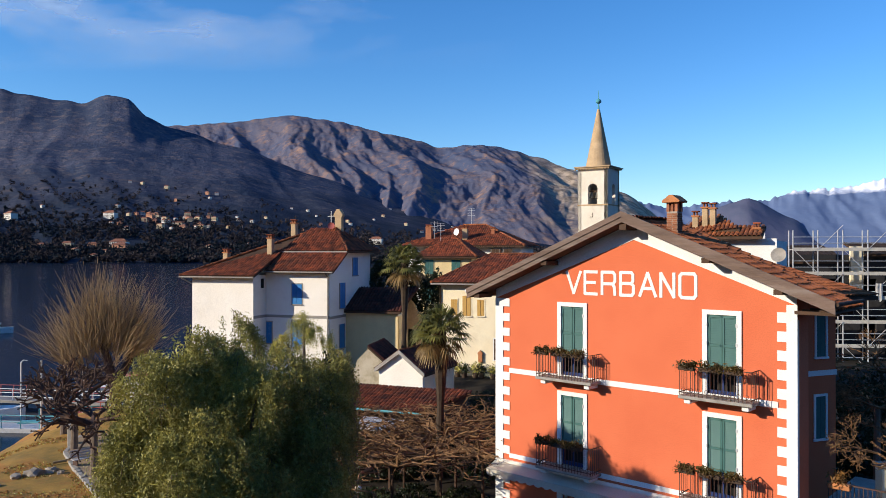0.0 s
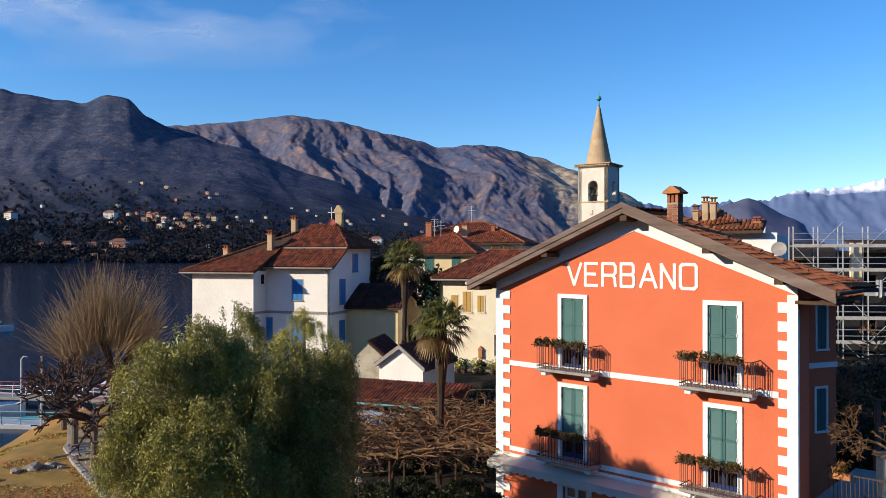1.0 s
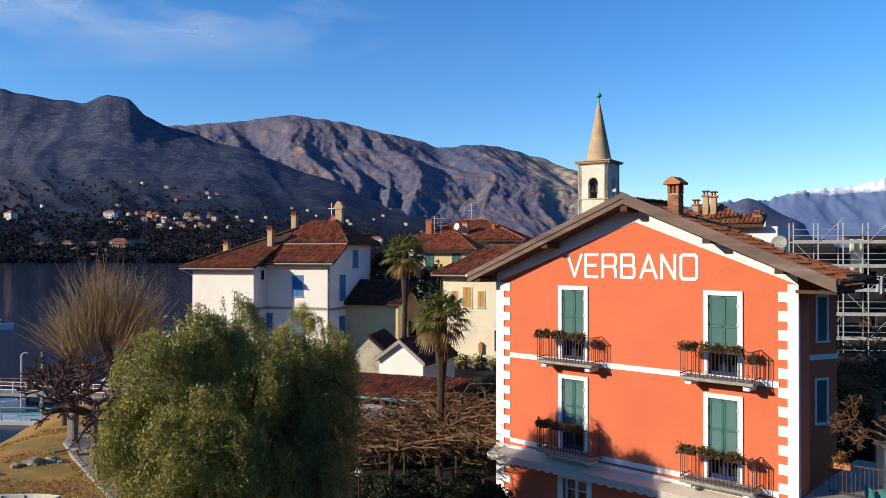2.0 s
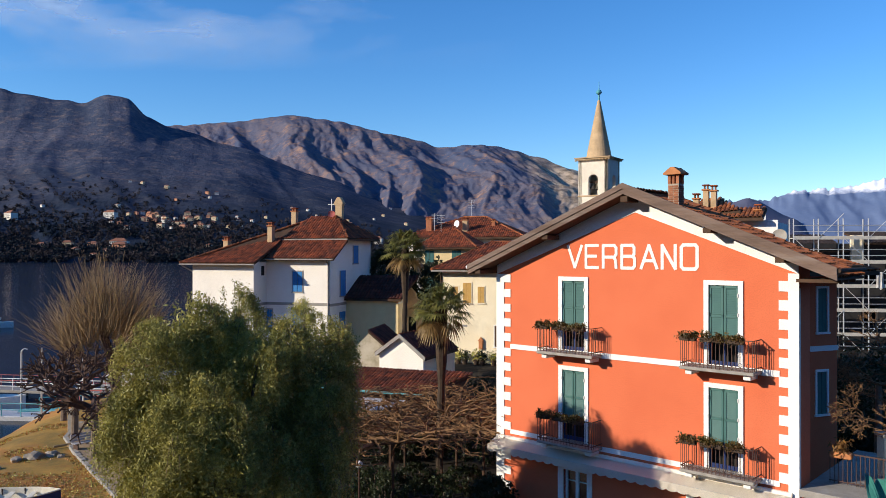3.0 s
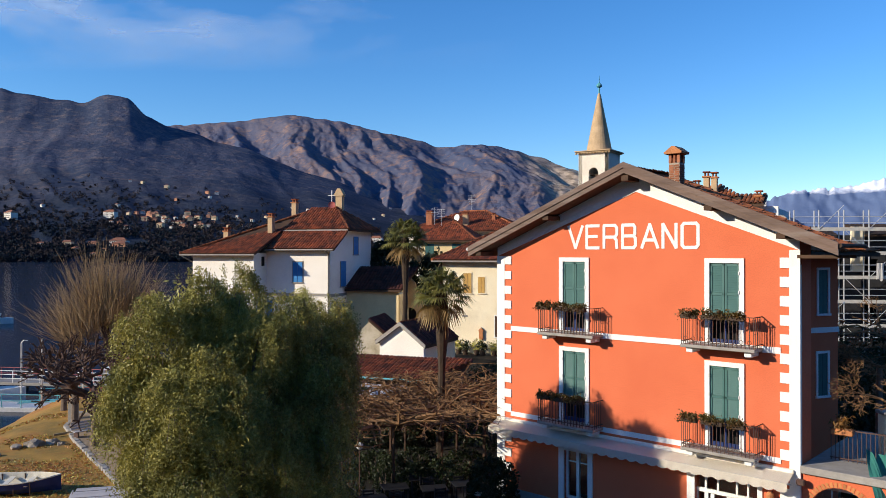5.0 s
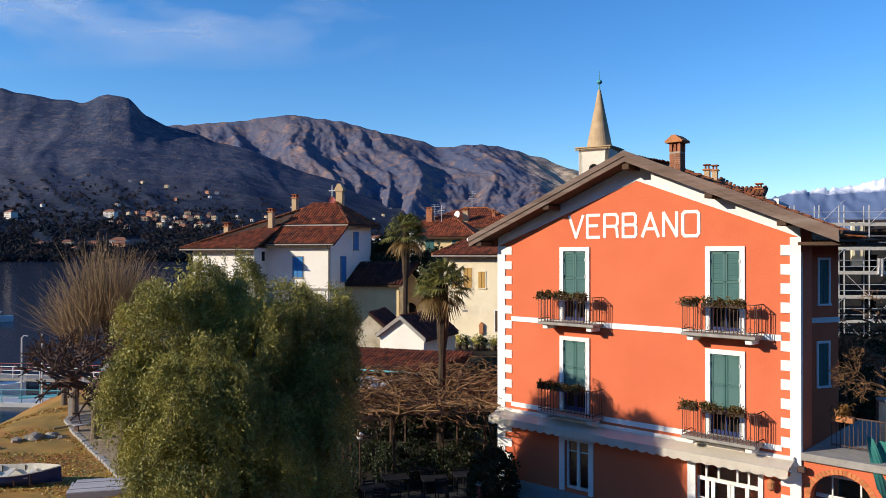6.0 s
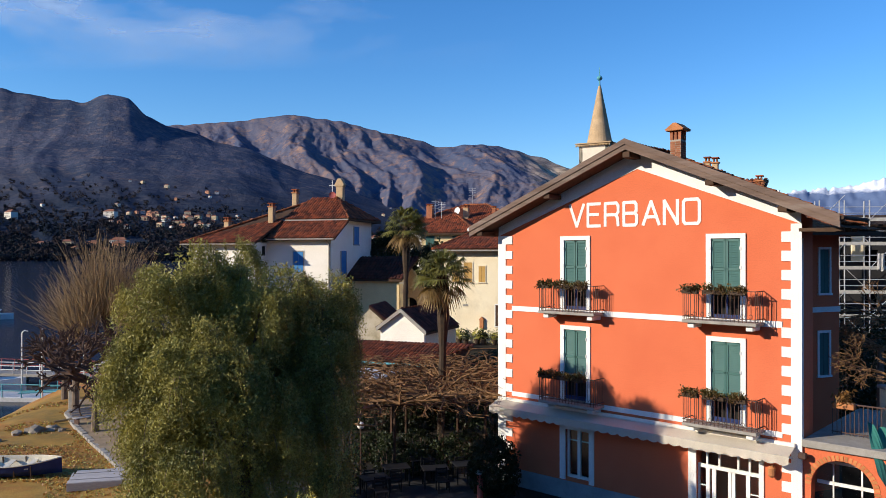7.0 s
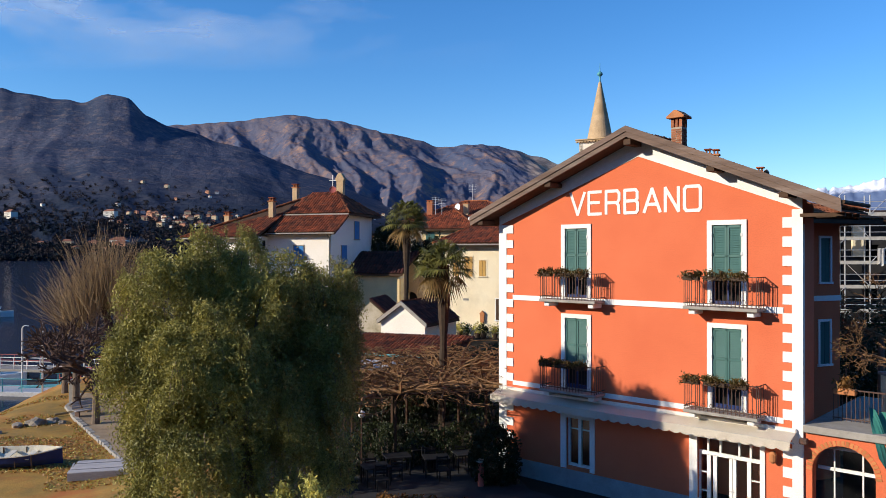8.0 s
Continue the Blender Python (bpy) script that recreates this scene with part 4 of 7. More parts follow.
def window(parent, x, z0, w, h, shutter_mat, y=0.0, frame_mat=None):
    f = part("window", boxes((x - w / 2 - 0.07, x - w / 2, y - 0.03, y + 0.05, z0 - 0.05, z0 + h + 0.07), (x + w / 2, x + w / 2 + 0.07, y - 0.03, y + 0.05, z0 - 0.05, z0 + h + 0.07), (x - w / 2, x + w / 2, y - 0.03, y + 0.05, z0 + h, z0 + h + 0.07), (x - w / 2 - 0.1, x + w / 2 + 0.1, y - 0.08, y + 0.05, z0 - 0.07, z0)), frame_mat or M_STONE, parent)
    for a, b in ((x - w / 2, x - 0.01), (x + 0.01, x + w / 2)):
        part("shutter", boxes((a, b, y - 0.05, y - 0.005, z0 + 0.01, z0 + h - 0.01), bevel=0.01), shutter_mat, f)
    return f


def pot_chimney(m, h, w=0.42, label="rendered chimney with a tiled cap on the roof", material=None):
    c = thing("chimney", m, label, "chimney", "village chimneys")
    part("shaft", boxes((-w / 2, w / 2, -w / 2, w / 2, -0.6, h), bevel=0.02), material or M_SPIRE, c)
    part("crown", boxes((-w / 2 - 0.06, w / 2 + 0.06, -w / 2 - 0.06, w / 2 + 0.06, h, h + 0.08), bevel=0.015), M_CLAY, c)
    part("vent", boxes((-w / 2 + 0.04, -0.05, -w / 2 + 0.04, w / 2 - 0.04, h + 0.08, h + 0.26), (0.05, w / 2 - 0.04, -w / 2 + 0.04, w / 2 - 0.04, h + 0.08, h + 0.26)), M_BRICK, c)
    part("cap", boxes((-w / 2 - 0.04, w / 2 + 0.04, -w / 2 - 0.04, w / 2 + 0.04, h + 0.26, h + 0.33), bevel=0.015), M_TILE, c)
    return c


# white villa: local origin at the front corner of its taller block
V = frame_at(-8.27, 56.0, 18)
villa = thing("villa", V, "off-white rendered villa with blue shutters and terracotta hip roofs", "house")
BW, AD, AW, DEEP = 5.27, 1.78, 5.23, 7.4
part("wall", boxes((-BW, 0, 0, 0.35, -0.5, 10.05)), M_VILLA, villa)
part("wall", boxes((-0.35, 0, 0.35, 1.9, -0.5, 10.1), (-0.35, 0, 1.9, DEEP, -0.5, 11.4)), M_VILLA, villa)
bm = bmesh.new()
v4 = [bm.verts.new(p) for p in ((0, 0, 10.05), (0, 1.9, 10.05), (0, 1.9, 11.3), (-0.3, 0, 10.05), (-0.3, 1.9, 10.05), (-0.3, 1.9, 11.3))]
for q in ((0, 1, 2), (5, 4, 3), (0, 2, 5, 3), (1, 4, 5, 2)):
    bm.faces.new([v4[i] for i in q])
part("wall", bm, M_VILLA, villa)
part("wall", boxes((-BW, -0.35, 1.9, 2.25, 9.5, 11.4)), M_VILLA, villa)
part("wall", boxes((-BW - AW, -BW, -AD, -AD + 0.35, -1.5, 9.72)), M_VILLA, villa)
part("wall", boxes((-BW - 0.35, -BW, -AD + 0.35, 0.0, -1.5, 9.72)), M_VILLA, villa)
part("wall", boxes((-BW - AW, -BW - AW + 0.35, -AD + 0.35, DEEP, -1.5, 9.72)), M_VILLA, villa)
part("wall", boxes((-BW - AW + 0.35, -0.35, DEEP - 0.35, DEEP, -1.5, 11.2)), M_VILLA, villa)
part("string_course", boxes((-BW, 0.0, -0.03, 0, 6.55, 6.75), (-BW, -BW + 0.03, -AD, 0.0, 6.55, 6.75), (0, 0.03, 0, DEEP, 6.5, 6.7)), M_STONE, villa)
fa = [(-BW - AW - 0.75, -AD - 0.55, 9.66), (-BW + 0.35, -AD - 0.55, 9.66), (-BW + 0.35, 1.9, 11.5), (-3.9, 4.4, 13.05)]
roof_faces = [
    fa,
    [(-BW - AW - 0.75, DEEP + 0.5, 9.66), (-BW - AW - 0.75, -AD - 0.55, 9.66), (-3.9, 4.4, 13.05)],
    [(-BW + 0.2, -0.55, 10.0), (0.55, -0.55, 10.0), (0.55, 1.9, 11.42), (-BW + 0.2, 1.9, 11.42)],
    [(-BW + 0.3, 1.7, 11.5), (0.65, 1.7, 11.5), (-1.6, 4.4, 13.3), (-3.9, 4.4, 13.05)],
    [(0.65, 1.7, 11.5), (0.65, DEEP + 0.5, 11.5), (-1.6, 4.4, 13.3)],
    [(0.65, DEEP + 0.5, 11.5), (-BW, DEEP + 0.5, 11.3), (-3.9, 4.4, 13.05), (-1.6, 4.4, 13.3)],
]
roof_part(villa, roof_faces, M_TILE, 0.22, 0.4)
bm = bmesh.new()
ridge_caps(bm, (0.65, 1.7, 11.53), (-1.6, 4.4, 13.33), 0.11)
ridge_caps(bm, (-1.6, 4.4, 13.33), (-3.9, 4.4, 13.08), 0.11)
ridge_caps(bm, (-BW - AW - 0.75, -AD - 0.55, 9.7), (-3.9, 4.4, 13.08), 0.11)
part("hip_tiles", bm, M_TILELIT, villa)
part("flashing", boxes((-BW + 0.2, 0.6, 1.66, 1.72, 11.40, 11.50)), M_STONE, villa)
for pth in ([(-BW - AW - 0.75, -AD - 0.6, 9.58), (-BW + 0.4, -AD - 0.6, 9.58)], [(-BW + 0.2, -0.6, 9.95), (0.5, -0.6, 9.95)], [(-0.12, -0.6, 9.95), (-0.12, -0.08, 9.6), (-0.12, -0.08, 3)], [(-BW - AW - 0.6, -AD - 0.5, 9.5), (-BW - AW - 0.05, -AD + 0.2, 9.0)]):
    part("gutter", tube(bmesh.new(), pth, 0.055, 6), M_STONE, villa)
window(villa, -2.65, 7.55, 0.80, 1.5, M_BLUE)
window(villa, -2.65, 4.35, 0.85, 2.0, M_BLUE)
window(villa, -5.0, 4.6, 0.45, 1.6, M_BLUE)
part("small_window", boxes((-BW - 0.01, -BW + 0.02, -0.75, -0.35, 8.75, 9.45)), M_DARK, villa)
for y, z0, h in ((2.1, 7.2, 1.9), (4.4, 9.6, 1.4), (2.0, 4.2, 1.8)):
    f = part("window", boxes((0, 0.05, y - 0.5, y - 0.42, z0, z0 + h), (0, 0.05, y + 0.42, y + 0.5, z0, z0 + h), (0, 0.08, y - 0.55, y + 0.55, z0 - 0.07, z0)), M_STONE, villa)
    for a, b in ((y - 0.42, y - 0.01), (y + 0.01, y + 0.42)):
        part("shutter", boxes((0.005, 0.05, a, b, z0, z0 + h)), M_BLUE, f)
for x, y, z, h in ((-8.9, 0.3, 10.2, 1.15), (-5.65, 1.3, 11.1, 1.35), (-5.1, 4.0, 12.6, 1.1)):
    pot_chimney(V @ pose(x, y, z), h, 0.42)
# gable-top finial with a cross and a red dish behind the villa ridge
fin = thing("bell_gable", V @ pose(-1.45, 4.6, 13.2), "small weathered stone bell gable on the villa roof", "bell gable")
part("body", boxes((-0.28, 0.28, -0.2, 0.2, -0.3, 1.0), (-0.34, 0.34, -0.24, 0.24, 1.0, 1.12)), M_SPIRE, fin)
bm = bmesh.new()
prism(bm, [(-0.42, 1.12), (0.42, 1.12), (0.12, 1.62), (-0.12, 1.62)], -0.24, 0.24)
part("cap", bm, M_SPIRE, fin)
crs = thing("cross", V @ pose(-2.1, 4.5, 13.2), "thin pale metal cross on the roof", "cross")
part("upright", boxes((-0.025, 0.025, -0.025, 0.025, -0.2, 1.5)), M_GALV, crs)
part("crossbar", boxes((-0.3, 0.3, -0.02, 0.02, 1.05, 1.1)), M_GALV, crs)
bm = bmesh.new()
lathe(bm, [(0.02, 0), (0.16, 0.03), (0.27, 0.10), (0.28, 0.115), (0.15, 0.06), (0.02, 0.04)], 16)
solid("satellite_dish", bm, M_RUST, V @ pose(-1.8, 3.9, 13.45, 70, 0, 20), "small red satellite dish on the roof", "dish")

# low annex between villa and yellow house
A = frame_at(-5.9, 58.2, 15)
an = thing("annex", A, "low cream annex with a dark red tiled roof", "house")
part("wall", boxes((-2.5, 2.6, 0, 0.3, 1.5, 7.0)), M_YELLOW, an)
part("wall", boxes((2.3, 2.6, 0.3, 4, 1.5, 7.0)), M_CREAM, an)
roof_part(an, [[(-2.6, -0.35, 6.95), (2.9, -0.35, 6.95), (3.4, 2.6, 8.6), (-2.2, 2.6, 8.6)]], M_OLDTILE, 0.24, 0.42)
part("string_course", boxes((2.6, 2.63, 0.0, 3, 6.6, 6.75)), M_WHITE, an)
gate = thing("stone_portal", frame_at(-2.6, 59.5, 12), "weathered brown stone portal with dark archway", "portal")
bm = bmesh.new()
pp = [(-1.0, 2), (-0.5, 2), (-0.5, 5.0)] + [(-0.5 * math.cos(a), 5.0 + 0.5 * math.sin(a)) for a in np.linspace(0, math.pi, 9)[1:-1]] + [(0.5, 5.0), (0.5, 2), (1.0, 2), (1.0, 6.6), (0.5, 6.9), (0.35, 7.4), (0, 7.75), (-0.35, 7.4), (-0.5, 6.9), (-1.0, 6.6)]
prism(bm, pp, 0, 0.4)
bmesh.ops.triangulate(bm, faces=[f for f in bm.faces if len(f.verts) > 4])
part("arch", bm, M_SPIRE, gate)
part("cornice", boxes((-1.1, 1.1, -0.08, 0.45, 6.15, 6.3)), M_SPIRE, gate)
# black panel painted as the shade within the archway
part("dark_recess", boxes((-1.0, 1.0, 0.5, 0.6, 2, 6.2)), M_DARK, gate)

# pale gable shed and its old wall
S = frame_at(-1.17, 44.0, 24)
sh = thing("shed", S, "whitewashed gable shed with a dark tiled roof", "shed")
bm = bmesh.new()
prism(bm, [(-2.85, 1.2), (0, 1.2), (0, 4.55), (-1.42, 5.55), (-2.85, 4.62)], 0, 0.25)
part("front_wall", bm, M_VILLA, sh)
part("side_wall", boxes((-0.25, 0, 0.25, 4.6, 1.2, 4.55)), M_CREAM, sh)
roof_part(sh, [[(0.22, -0.2, 4.42), (0.22, 4.6, 4.42), (-1.42, 4.6, 5.68), (-1.42, -0.2, 5.68)], [(-3.0, 4.6, 4.55), (-3.0, -0.2, 4.55), (-1.42, -0.2, 5.68), (-1.42, 4.6, 5.68)]], M_OLDTILE, 0.22, 0.4)
for s, xe, ze in ((-1, -3.0, 4.55), (1, 0.22, 4.42)):
    bm = bmesh.new()
    prism(bm, [(xe, ze - 0.16), (-1.42, 5.52), (-1.42, 5.76), (xe, ze + 0.08)], -0.26, -0.2)
    bmesh.ops.recalc_face_normals(bm, faces=bm.faces)
    part("barge_board", bm, M_STONE, sh, "grey barge board")
ow = thing("old_wall", frame_at(-4.0, 46.2, 10), "peeling cream lean-to wall with a curved top", "wall")
bm = bmesh.new()
prism(bm, [(-1.9, 1.0), (0.9, 1.0), (0.9, 4.4), (-0.5, 5.6), (-1.2, 4.9), (-1.8, 3.2)], 0, 0.3)
part("wall", bm, M_OLDWALL, ow)
roof_part(ow, [[(1.0, -0.05, 4.45), (1.0, 4, 4.45), (-0.55, 4, 5.75), (-0.55, -0.05, 5.75)]], M_OLDTILE, 0.22, 0.4)

# long low tiled lean-to in front of the shed
L = frame_at(-2.3, 39.0, 22)
lt = thing("lean_to", L, "long low outbuilding with a red tiled roof", "outbuilding")
part("wall", boxes((-3.6, 2.6, 0.2, 0.45, 0.5, 3.5)), M_BROWNWALL, lt)
part("wall", boxes((2.3, 2.55, 0.45, 3.0, 0.5, 3.7)), M_BROWNWALL, lt)
roof_part(lt, [[(-4.2, -0.4, 3.42), (1.6, -0.4, 3.42), (3.2, 2.2, 4.1), (-4.0, 2.2, 4.1)]], M_TILE, 0.2, 0.34)
part("gutter", tube(bmesh.new(), [(-4.2, -0.45, 3.38), (1.6, -0.45, 3.38)], 0.06, 6), M_TEAL, lt, "green metal gutter")
tb = thing("sheet_roof", frame_at(-3.1, 37.0, 20), "low pale sheet-metal roof", "roof")
part("sheet", slab(bmesh.new(), [(-1.6, -0.5, 2.95), (0.9, -0.5, 2.95), (1.1, 0.9, 3.25), (-1.4, 0.9, 3.25)], 0.05), M_GALV, tb)
for x in (-1.4, 0.7):
    part("post", boxes((x - 0.05, x + 0.05, -0.35, -0.25, 0, 2.93)), M_DARKWOOD, tb)

# cream house with ochre shutters
Y = frame_at(-0.12, 56.0, 20)
ye = thing("cream_house", Y, "cream rendered house with ochre shutters and tiled hip roof", "house")
part("wall", boxes((0, 9, 0, 0.35, 1.5, 9.25)), M_CREAM, ye)
part("wall", boxes((0, 0.35, 0.35, 8, 1.5, 9.25)), M_CREAM, ye)
part("wall", boxes((8.65, 9, 0.35, 8, 1.5, 9.25)), M_CREAM, ye)
roof_part(ye, [[(-0.6, -0.55, 9.2), (9.6, -0.55, 9.2), (6.5, 5.2, 11.25), (2.3, 5.2, 11.25)], [(-0.6, 9, 9.2), (-0.6, -0.55, 9.2), (2.3, 5.2, 11.25)]], M_TILE, 0.22, 0.4)
bm = bmesh.new()
ridge_caps(bm, (2.3, 5.2, 11.28), (6.5, 5.2, 11.28), 0.12)
ridge_caps(bm, (-0.6, -0.55, 9.24), (2.3, 5.2, 11.28), 0.12)
part("hip_tiles", bm, M_TILELIT, ye)
part("gutter", tube(bmesh.new(), [(-0.6, -0.62, 9.12), (4.5, -0.62, 9.12)], 0.06, 6), M_STONE, ye)
part("drainpipe", tube(bmesh.new(), [(-0.05, -0.6, 9.1), (-0.05, -0.08, 8.8), (-0.05, -0.08, 3)], 0.05, 6), M_DARKWOOD, ye)
for x, w, h in ((1.0, 0.5, 1.15), (1.95, 0.62, 1.45), (3.0, 0.5, 1.15)):
    window(ye, x, 6.85 - (h - 1.15) * 0.1, w, h, M_OCHRE, frame_mat=M_CREAM)
window(ye, 4.35, 3.75, 0.7, 1.5, M_DARKWOOD, frame_mat=M_WHITE)
sl = part("small_vent", boxes((1.55, 1.95, -0.02, 0.01, 5.1, 5.25)), M_STONE, ye)
nc = thing("wall_shrine", Y @ pose(3.0, -0.06, 3.55), "small terracotta shrine with a gabled top on the wall", "shrine")
bm = bmesh.new()
prism(bm, [(-0.14, 0), (0.14, 0), (0.14, 0.6), (0.22, 0.6), (0, 0.85), (-0.22, 0.6), (-0.14, 0.6)], -0.12, 0.05)
part("niche", bm, M_CLAY, nc)
for i in range(7):
    g = thing("potted_plant", pose(0.4 + i * 0.62 + random.uniform(-0.15, 0.15), 55.2 - i * 0.25, ground_z(1, 55)), "leafy plant in a pot by the house wall", "plant", "potted plants")
    part("pot", lathe(bmesh.new(), [(0.16, 0), (0.22, 0.35), (0.2, 0.36)], 10), M_TROUGH, g)
    part("foliage", leaves(bmesh.new(), (0, 0, 0.65), 220, 0.2, 0.16, 0.4, 0.5), M_OLIVE if i % 2 else M_IVY, g)

# yellow house further back and the big tiled roof behind it
K = frame_at(-2.3, 79.5, 14)
yk = thing("yellow_house", K, "yellow house with green shutters and terracotta hip roof", "house")
part("wall", boxes((0, 5.4, 0, 0.4, 2, 10.9)), M_YELLOW, yk)
part("wall", boxes((5.0, 5.4, 0.4, 6, 2, 10.9)), M_YELLOW, yk)
for x, z in ((0.9, 9.1), (3.75, 9.1), (0.9, 6.3), (3.75, 6.3)):
    window(yk, x, z, 0.95, 1.55, M_SHUT, frame_mat=M_YELLOW)
roof_part(yk, [[(-0.7, -0.6, 10.95), (6.0, -0.6, 10.95), (2.9, 3.6, 13.05), (2.5, 3.6, 13.05)], [(6.0, -0.6, 10.95), (6.0, 7, 10.95), (2.9, 3.6, 13.05)], [(-0.7, 7, 10.95), (-0.7, -0.6, 10.95), (2.5, 3.6, 13.05)]], M_TILE, 0.24, 0.45)
bm = bmesh.new()
ridge_caps(bm, (6.0, -0.6, 11), (2.8, 3.6, 13.1), 0.12)
part("hip_tiles", bm, M_TILELIT, yk)
B = frame_at(-4.9, 89.0, 16)
bk = thing("large_house", B, "large house with a wide terracotta hip roof", "house")
part("wall", boxes((0.7, 14.0, 0.5, 0.9, 2, 12.1)), M_VILLA, bk)
part("wall", boxes((13.6, 14.0, 0.9, 9, 2, 12.1)), M_VILLA, bk)
for x in (11.2, 12.6):
    window(bk, x, 10.3, 0.9, 1.5, M_DARKWOOD)
roof_part(bk, [[(0, -0.4, 12.15), (14.6, -0.4, 12.15), (9.0, 5, 14.65), (6.2, 5, 14.65)], [(14.6, -0.4, 12.15), (14.6, 10, 12.15), (9.0, 5, 14.65)], [(0, 10, 12.15), (0, -0.4, 12.15), (6.2, 5, 14.65)]], M_TILE, 0.25, 0.45)
bm = bmesh.new()
ridge_caps(bm, (14.6, -0.4, 12.2), (9.0, 5, 14.7), 0.13)
ridge_caps(bm, (6.2, 5, 14.7), (9.0, 5, 14.7), 0.13)
part("hip_tiles", bm, M_TILELIT, bk)
pot_chimney(B @ pose(3.0, 1.5, 12.9), 1.4, 0.7, material=M_BRICK)
pot_chimney(B @ pose(7.4, 1.2, 13.0), 1.1, 0.6)
pot_chimney(B @ pose(10.4, 2.6, 13.4), 0.6, 0.4, material=M_BRICK)
dish = solid("satellite_dish", lathe(bmesh.new(), [(0.02, 0), (0.25, 0.03), (0.42, 0.12), (0.43, 0.14), (0.25, 0.07), (0.02, 0.05)], 18), M_WHITE, B @ pose(6.6, 0.6, 13.7, 80, 0, -30), "round white satellite dish on a pole", "dish")
tv = thing("tv_aerial", B @ pose(7.2, 5, 14.5), "thin television aerial on the ridge", "aerial", "aerials")
part("mast", boxes((-0.02, 0.02, -0.02, 0.02, 0, 2.2)), M_GALV, tv)
for z in (1.3, 1.6, 1.9, 2.1):
    part("crossbar", boxes((-0.45, 0.45, -0.012, 0.012, z, z + 0.024)), M_GALV, tv)
for x, y, z in ((3.7, 1.2, 12.8), (4.6, 0.8, 12.6)):
    copy_thing(tv, B @ pose(x, y, z))
for x, y, z, s in ((9.6, 72.0, 9.6, 1.0), (11.6, 84.0, 10.4, 1.2)):
    hs = thing("small_house", frame_at(x, y, 20), "small brick-red house top with tiled gable roof", "house")
    bm = bmesh.new()
    prism(bm, [(-0.8 * s, 2), (0.8 * s, 2), (0.8 * s, z + 0.7), (0, z + 1.2), (-0.8 * s, z + 0.7)], 0, 3)
    part("wall", bm, M_BRICK, hs)
    roof_part(hs, [[(1.05 * s, -0.2, z + 0.6), (1.05 * s, 3, z + 0.6), (0, 3, z + 1.3), (0, -0.2, z + 1.3)], [(-1.05 * s, 3, z + 0.6), (-1.05 * s, -0.2, z + 0.6), (0, -0.2, z + 1.3), (0, 3, z + 1.3)]], M_TILELIT, 0.22, 0.4)

# bell tower
T = frame_at(16.72, 77.8, 33)
tw = thing("bell_tower", T, "cream rendered bell tower with stone cone spire and bells", "tower")
W = 3.25
def tower_wall():
    bm = bmesh.new()
    x0, x1, zc, r = -W / 2 - 0.52, -W / 2 + 0.52, 17.95, 0.52
    arch = [(-W / 2 + 0.52 * math.cos(a), zc + r * math.sin(a)) for a in np.linspace(0, math.pi, 9)]
    box(bm, -W, 0, 0, 0.4, 2, 16.35)
    prism(bm, [(-W, 16.35), (x0, 16.35), (x0, zc)] + arch[::-1][1:5] + [(-W / 2, 20.0), (-W, 20.0)], 0, 0.4)
    prism(bm, [(x1, 16.35), (0, 16.35), (0, 20.0), (-W / 2, 20.0)] + arch[::-1][4:-1] + [(x1, zc)], 0, 0.4)
    bmesh.ops.triangulate(bm, faces=[f for f in bm.faces if len(f.verts) > 4])
    bmesh.ops.recalc_face_normals(bm, faces=bm.faces)
    return bm
tmesh = mesh_from(tower_wall(), "tower_wall", M_TOWER)
for m in (pose(0, 0, 0), pose(0, 0, 0, 0, 0, 90) @ pose(W, 0, 0), pose(-W, W, 0, 0, 0, 180), pose(-W, 0, 0, 0, 0, -90)):
    o = new("tower_wall", tmesh)
    o.parent = tw
    o.matrix_basis = m
part("string_course", boxes((-W - 0.06, 0.06, -0.06, W + 0.06, 16.2, 16.34)), M_SPIRE, tw)
part("cornice", boxes((-W - 0.22, 0.22, -0.22, W + 0.22, 20.0, 20.12), (-W - 0.34, 0.34, -0.34, W + 0.34, 20.12, 20.24), bevel=0.02), M_SPIRE, tw, "dark stone cornice")
for i in range(12):
    part("dentil", boxes((-W - 0.28 + i * 0.33, -W - 0.14 + i * 0.33, -0.3, -0.05, 19.88, 20.02)), M_SPIRE, tw)
cx, cy = -W / 2, W / 2
part("spire", lathe(bmesh.new(), [(1.32, 20.22), (1.29, 20.5), (0.17, 26.2), (0.10, 26.35)], 28, cx, cy), M_SPIRE, tw, "weathered round stone spire")
part("finial", lathe(bmesh.new(), [(0.10, 26.3), (0.07, 26.9), (0.16, 26.95), (0.29, 27.08), (0.3, 27.2), (0.2, 27.36), (0.05, 27.45), (0.02, 28.3)], 12, cx, cy), M_TEAL, tw, "green copper finial ball")
bell_me = mesh_from(lathe(bmesh.new(), [(0.05, 0.62), (0.17, 0.58), (0.22, 0.3), (0.34, 0.0), (0.3, 0.0), (0.18, 0.28)], 14), "bell", M_BRONZE)
for x, y in ((-0.27, 0.6), (0.27, 0.7), (0.0, 1.6)):
    o = new("bell", bell_me)
    o.parent = tw
    o.matrix_basis = pose(cx + x, y, 17.0)
part("bell_beam", boxes((-W + 0.3, -0.3, 0.6, 0.72, 17.65, 17.8)), M_DARKWOOD, tw)
part("belfry_floor", boxes((-W + 0.4, -0.4, 0.4, W - 0.4, 16.3, 16.4)), M_DARK, tw)
part("clock_pointer", boxes((cx - 0.03, cx + 0.03, -0.03, 0, 15.0, 15.45), (cx - 0.3, cx + 0.03, -0.03, 0, 15.0, 15.06)), M_IRON, tw)

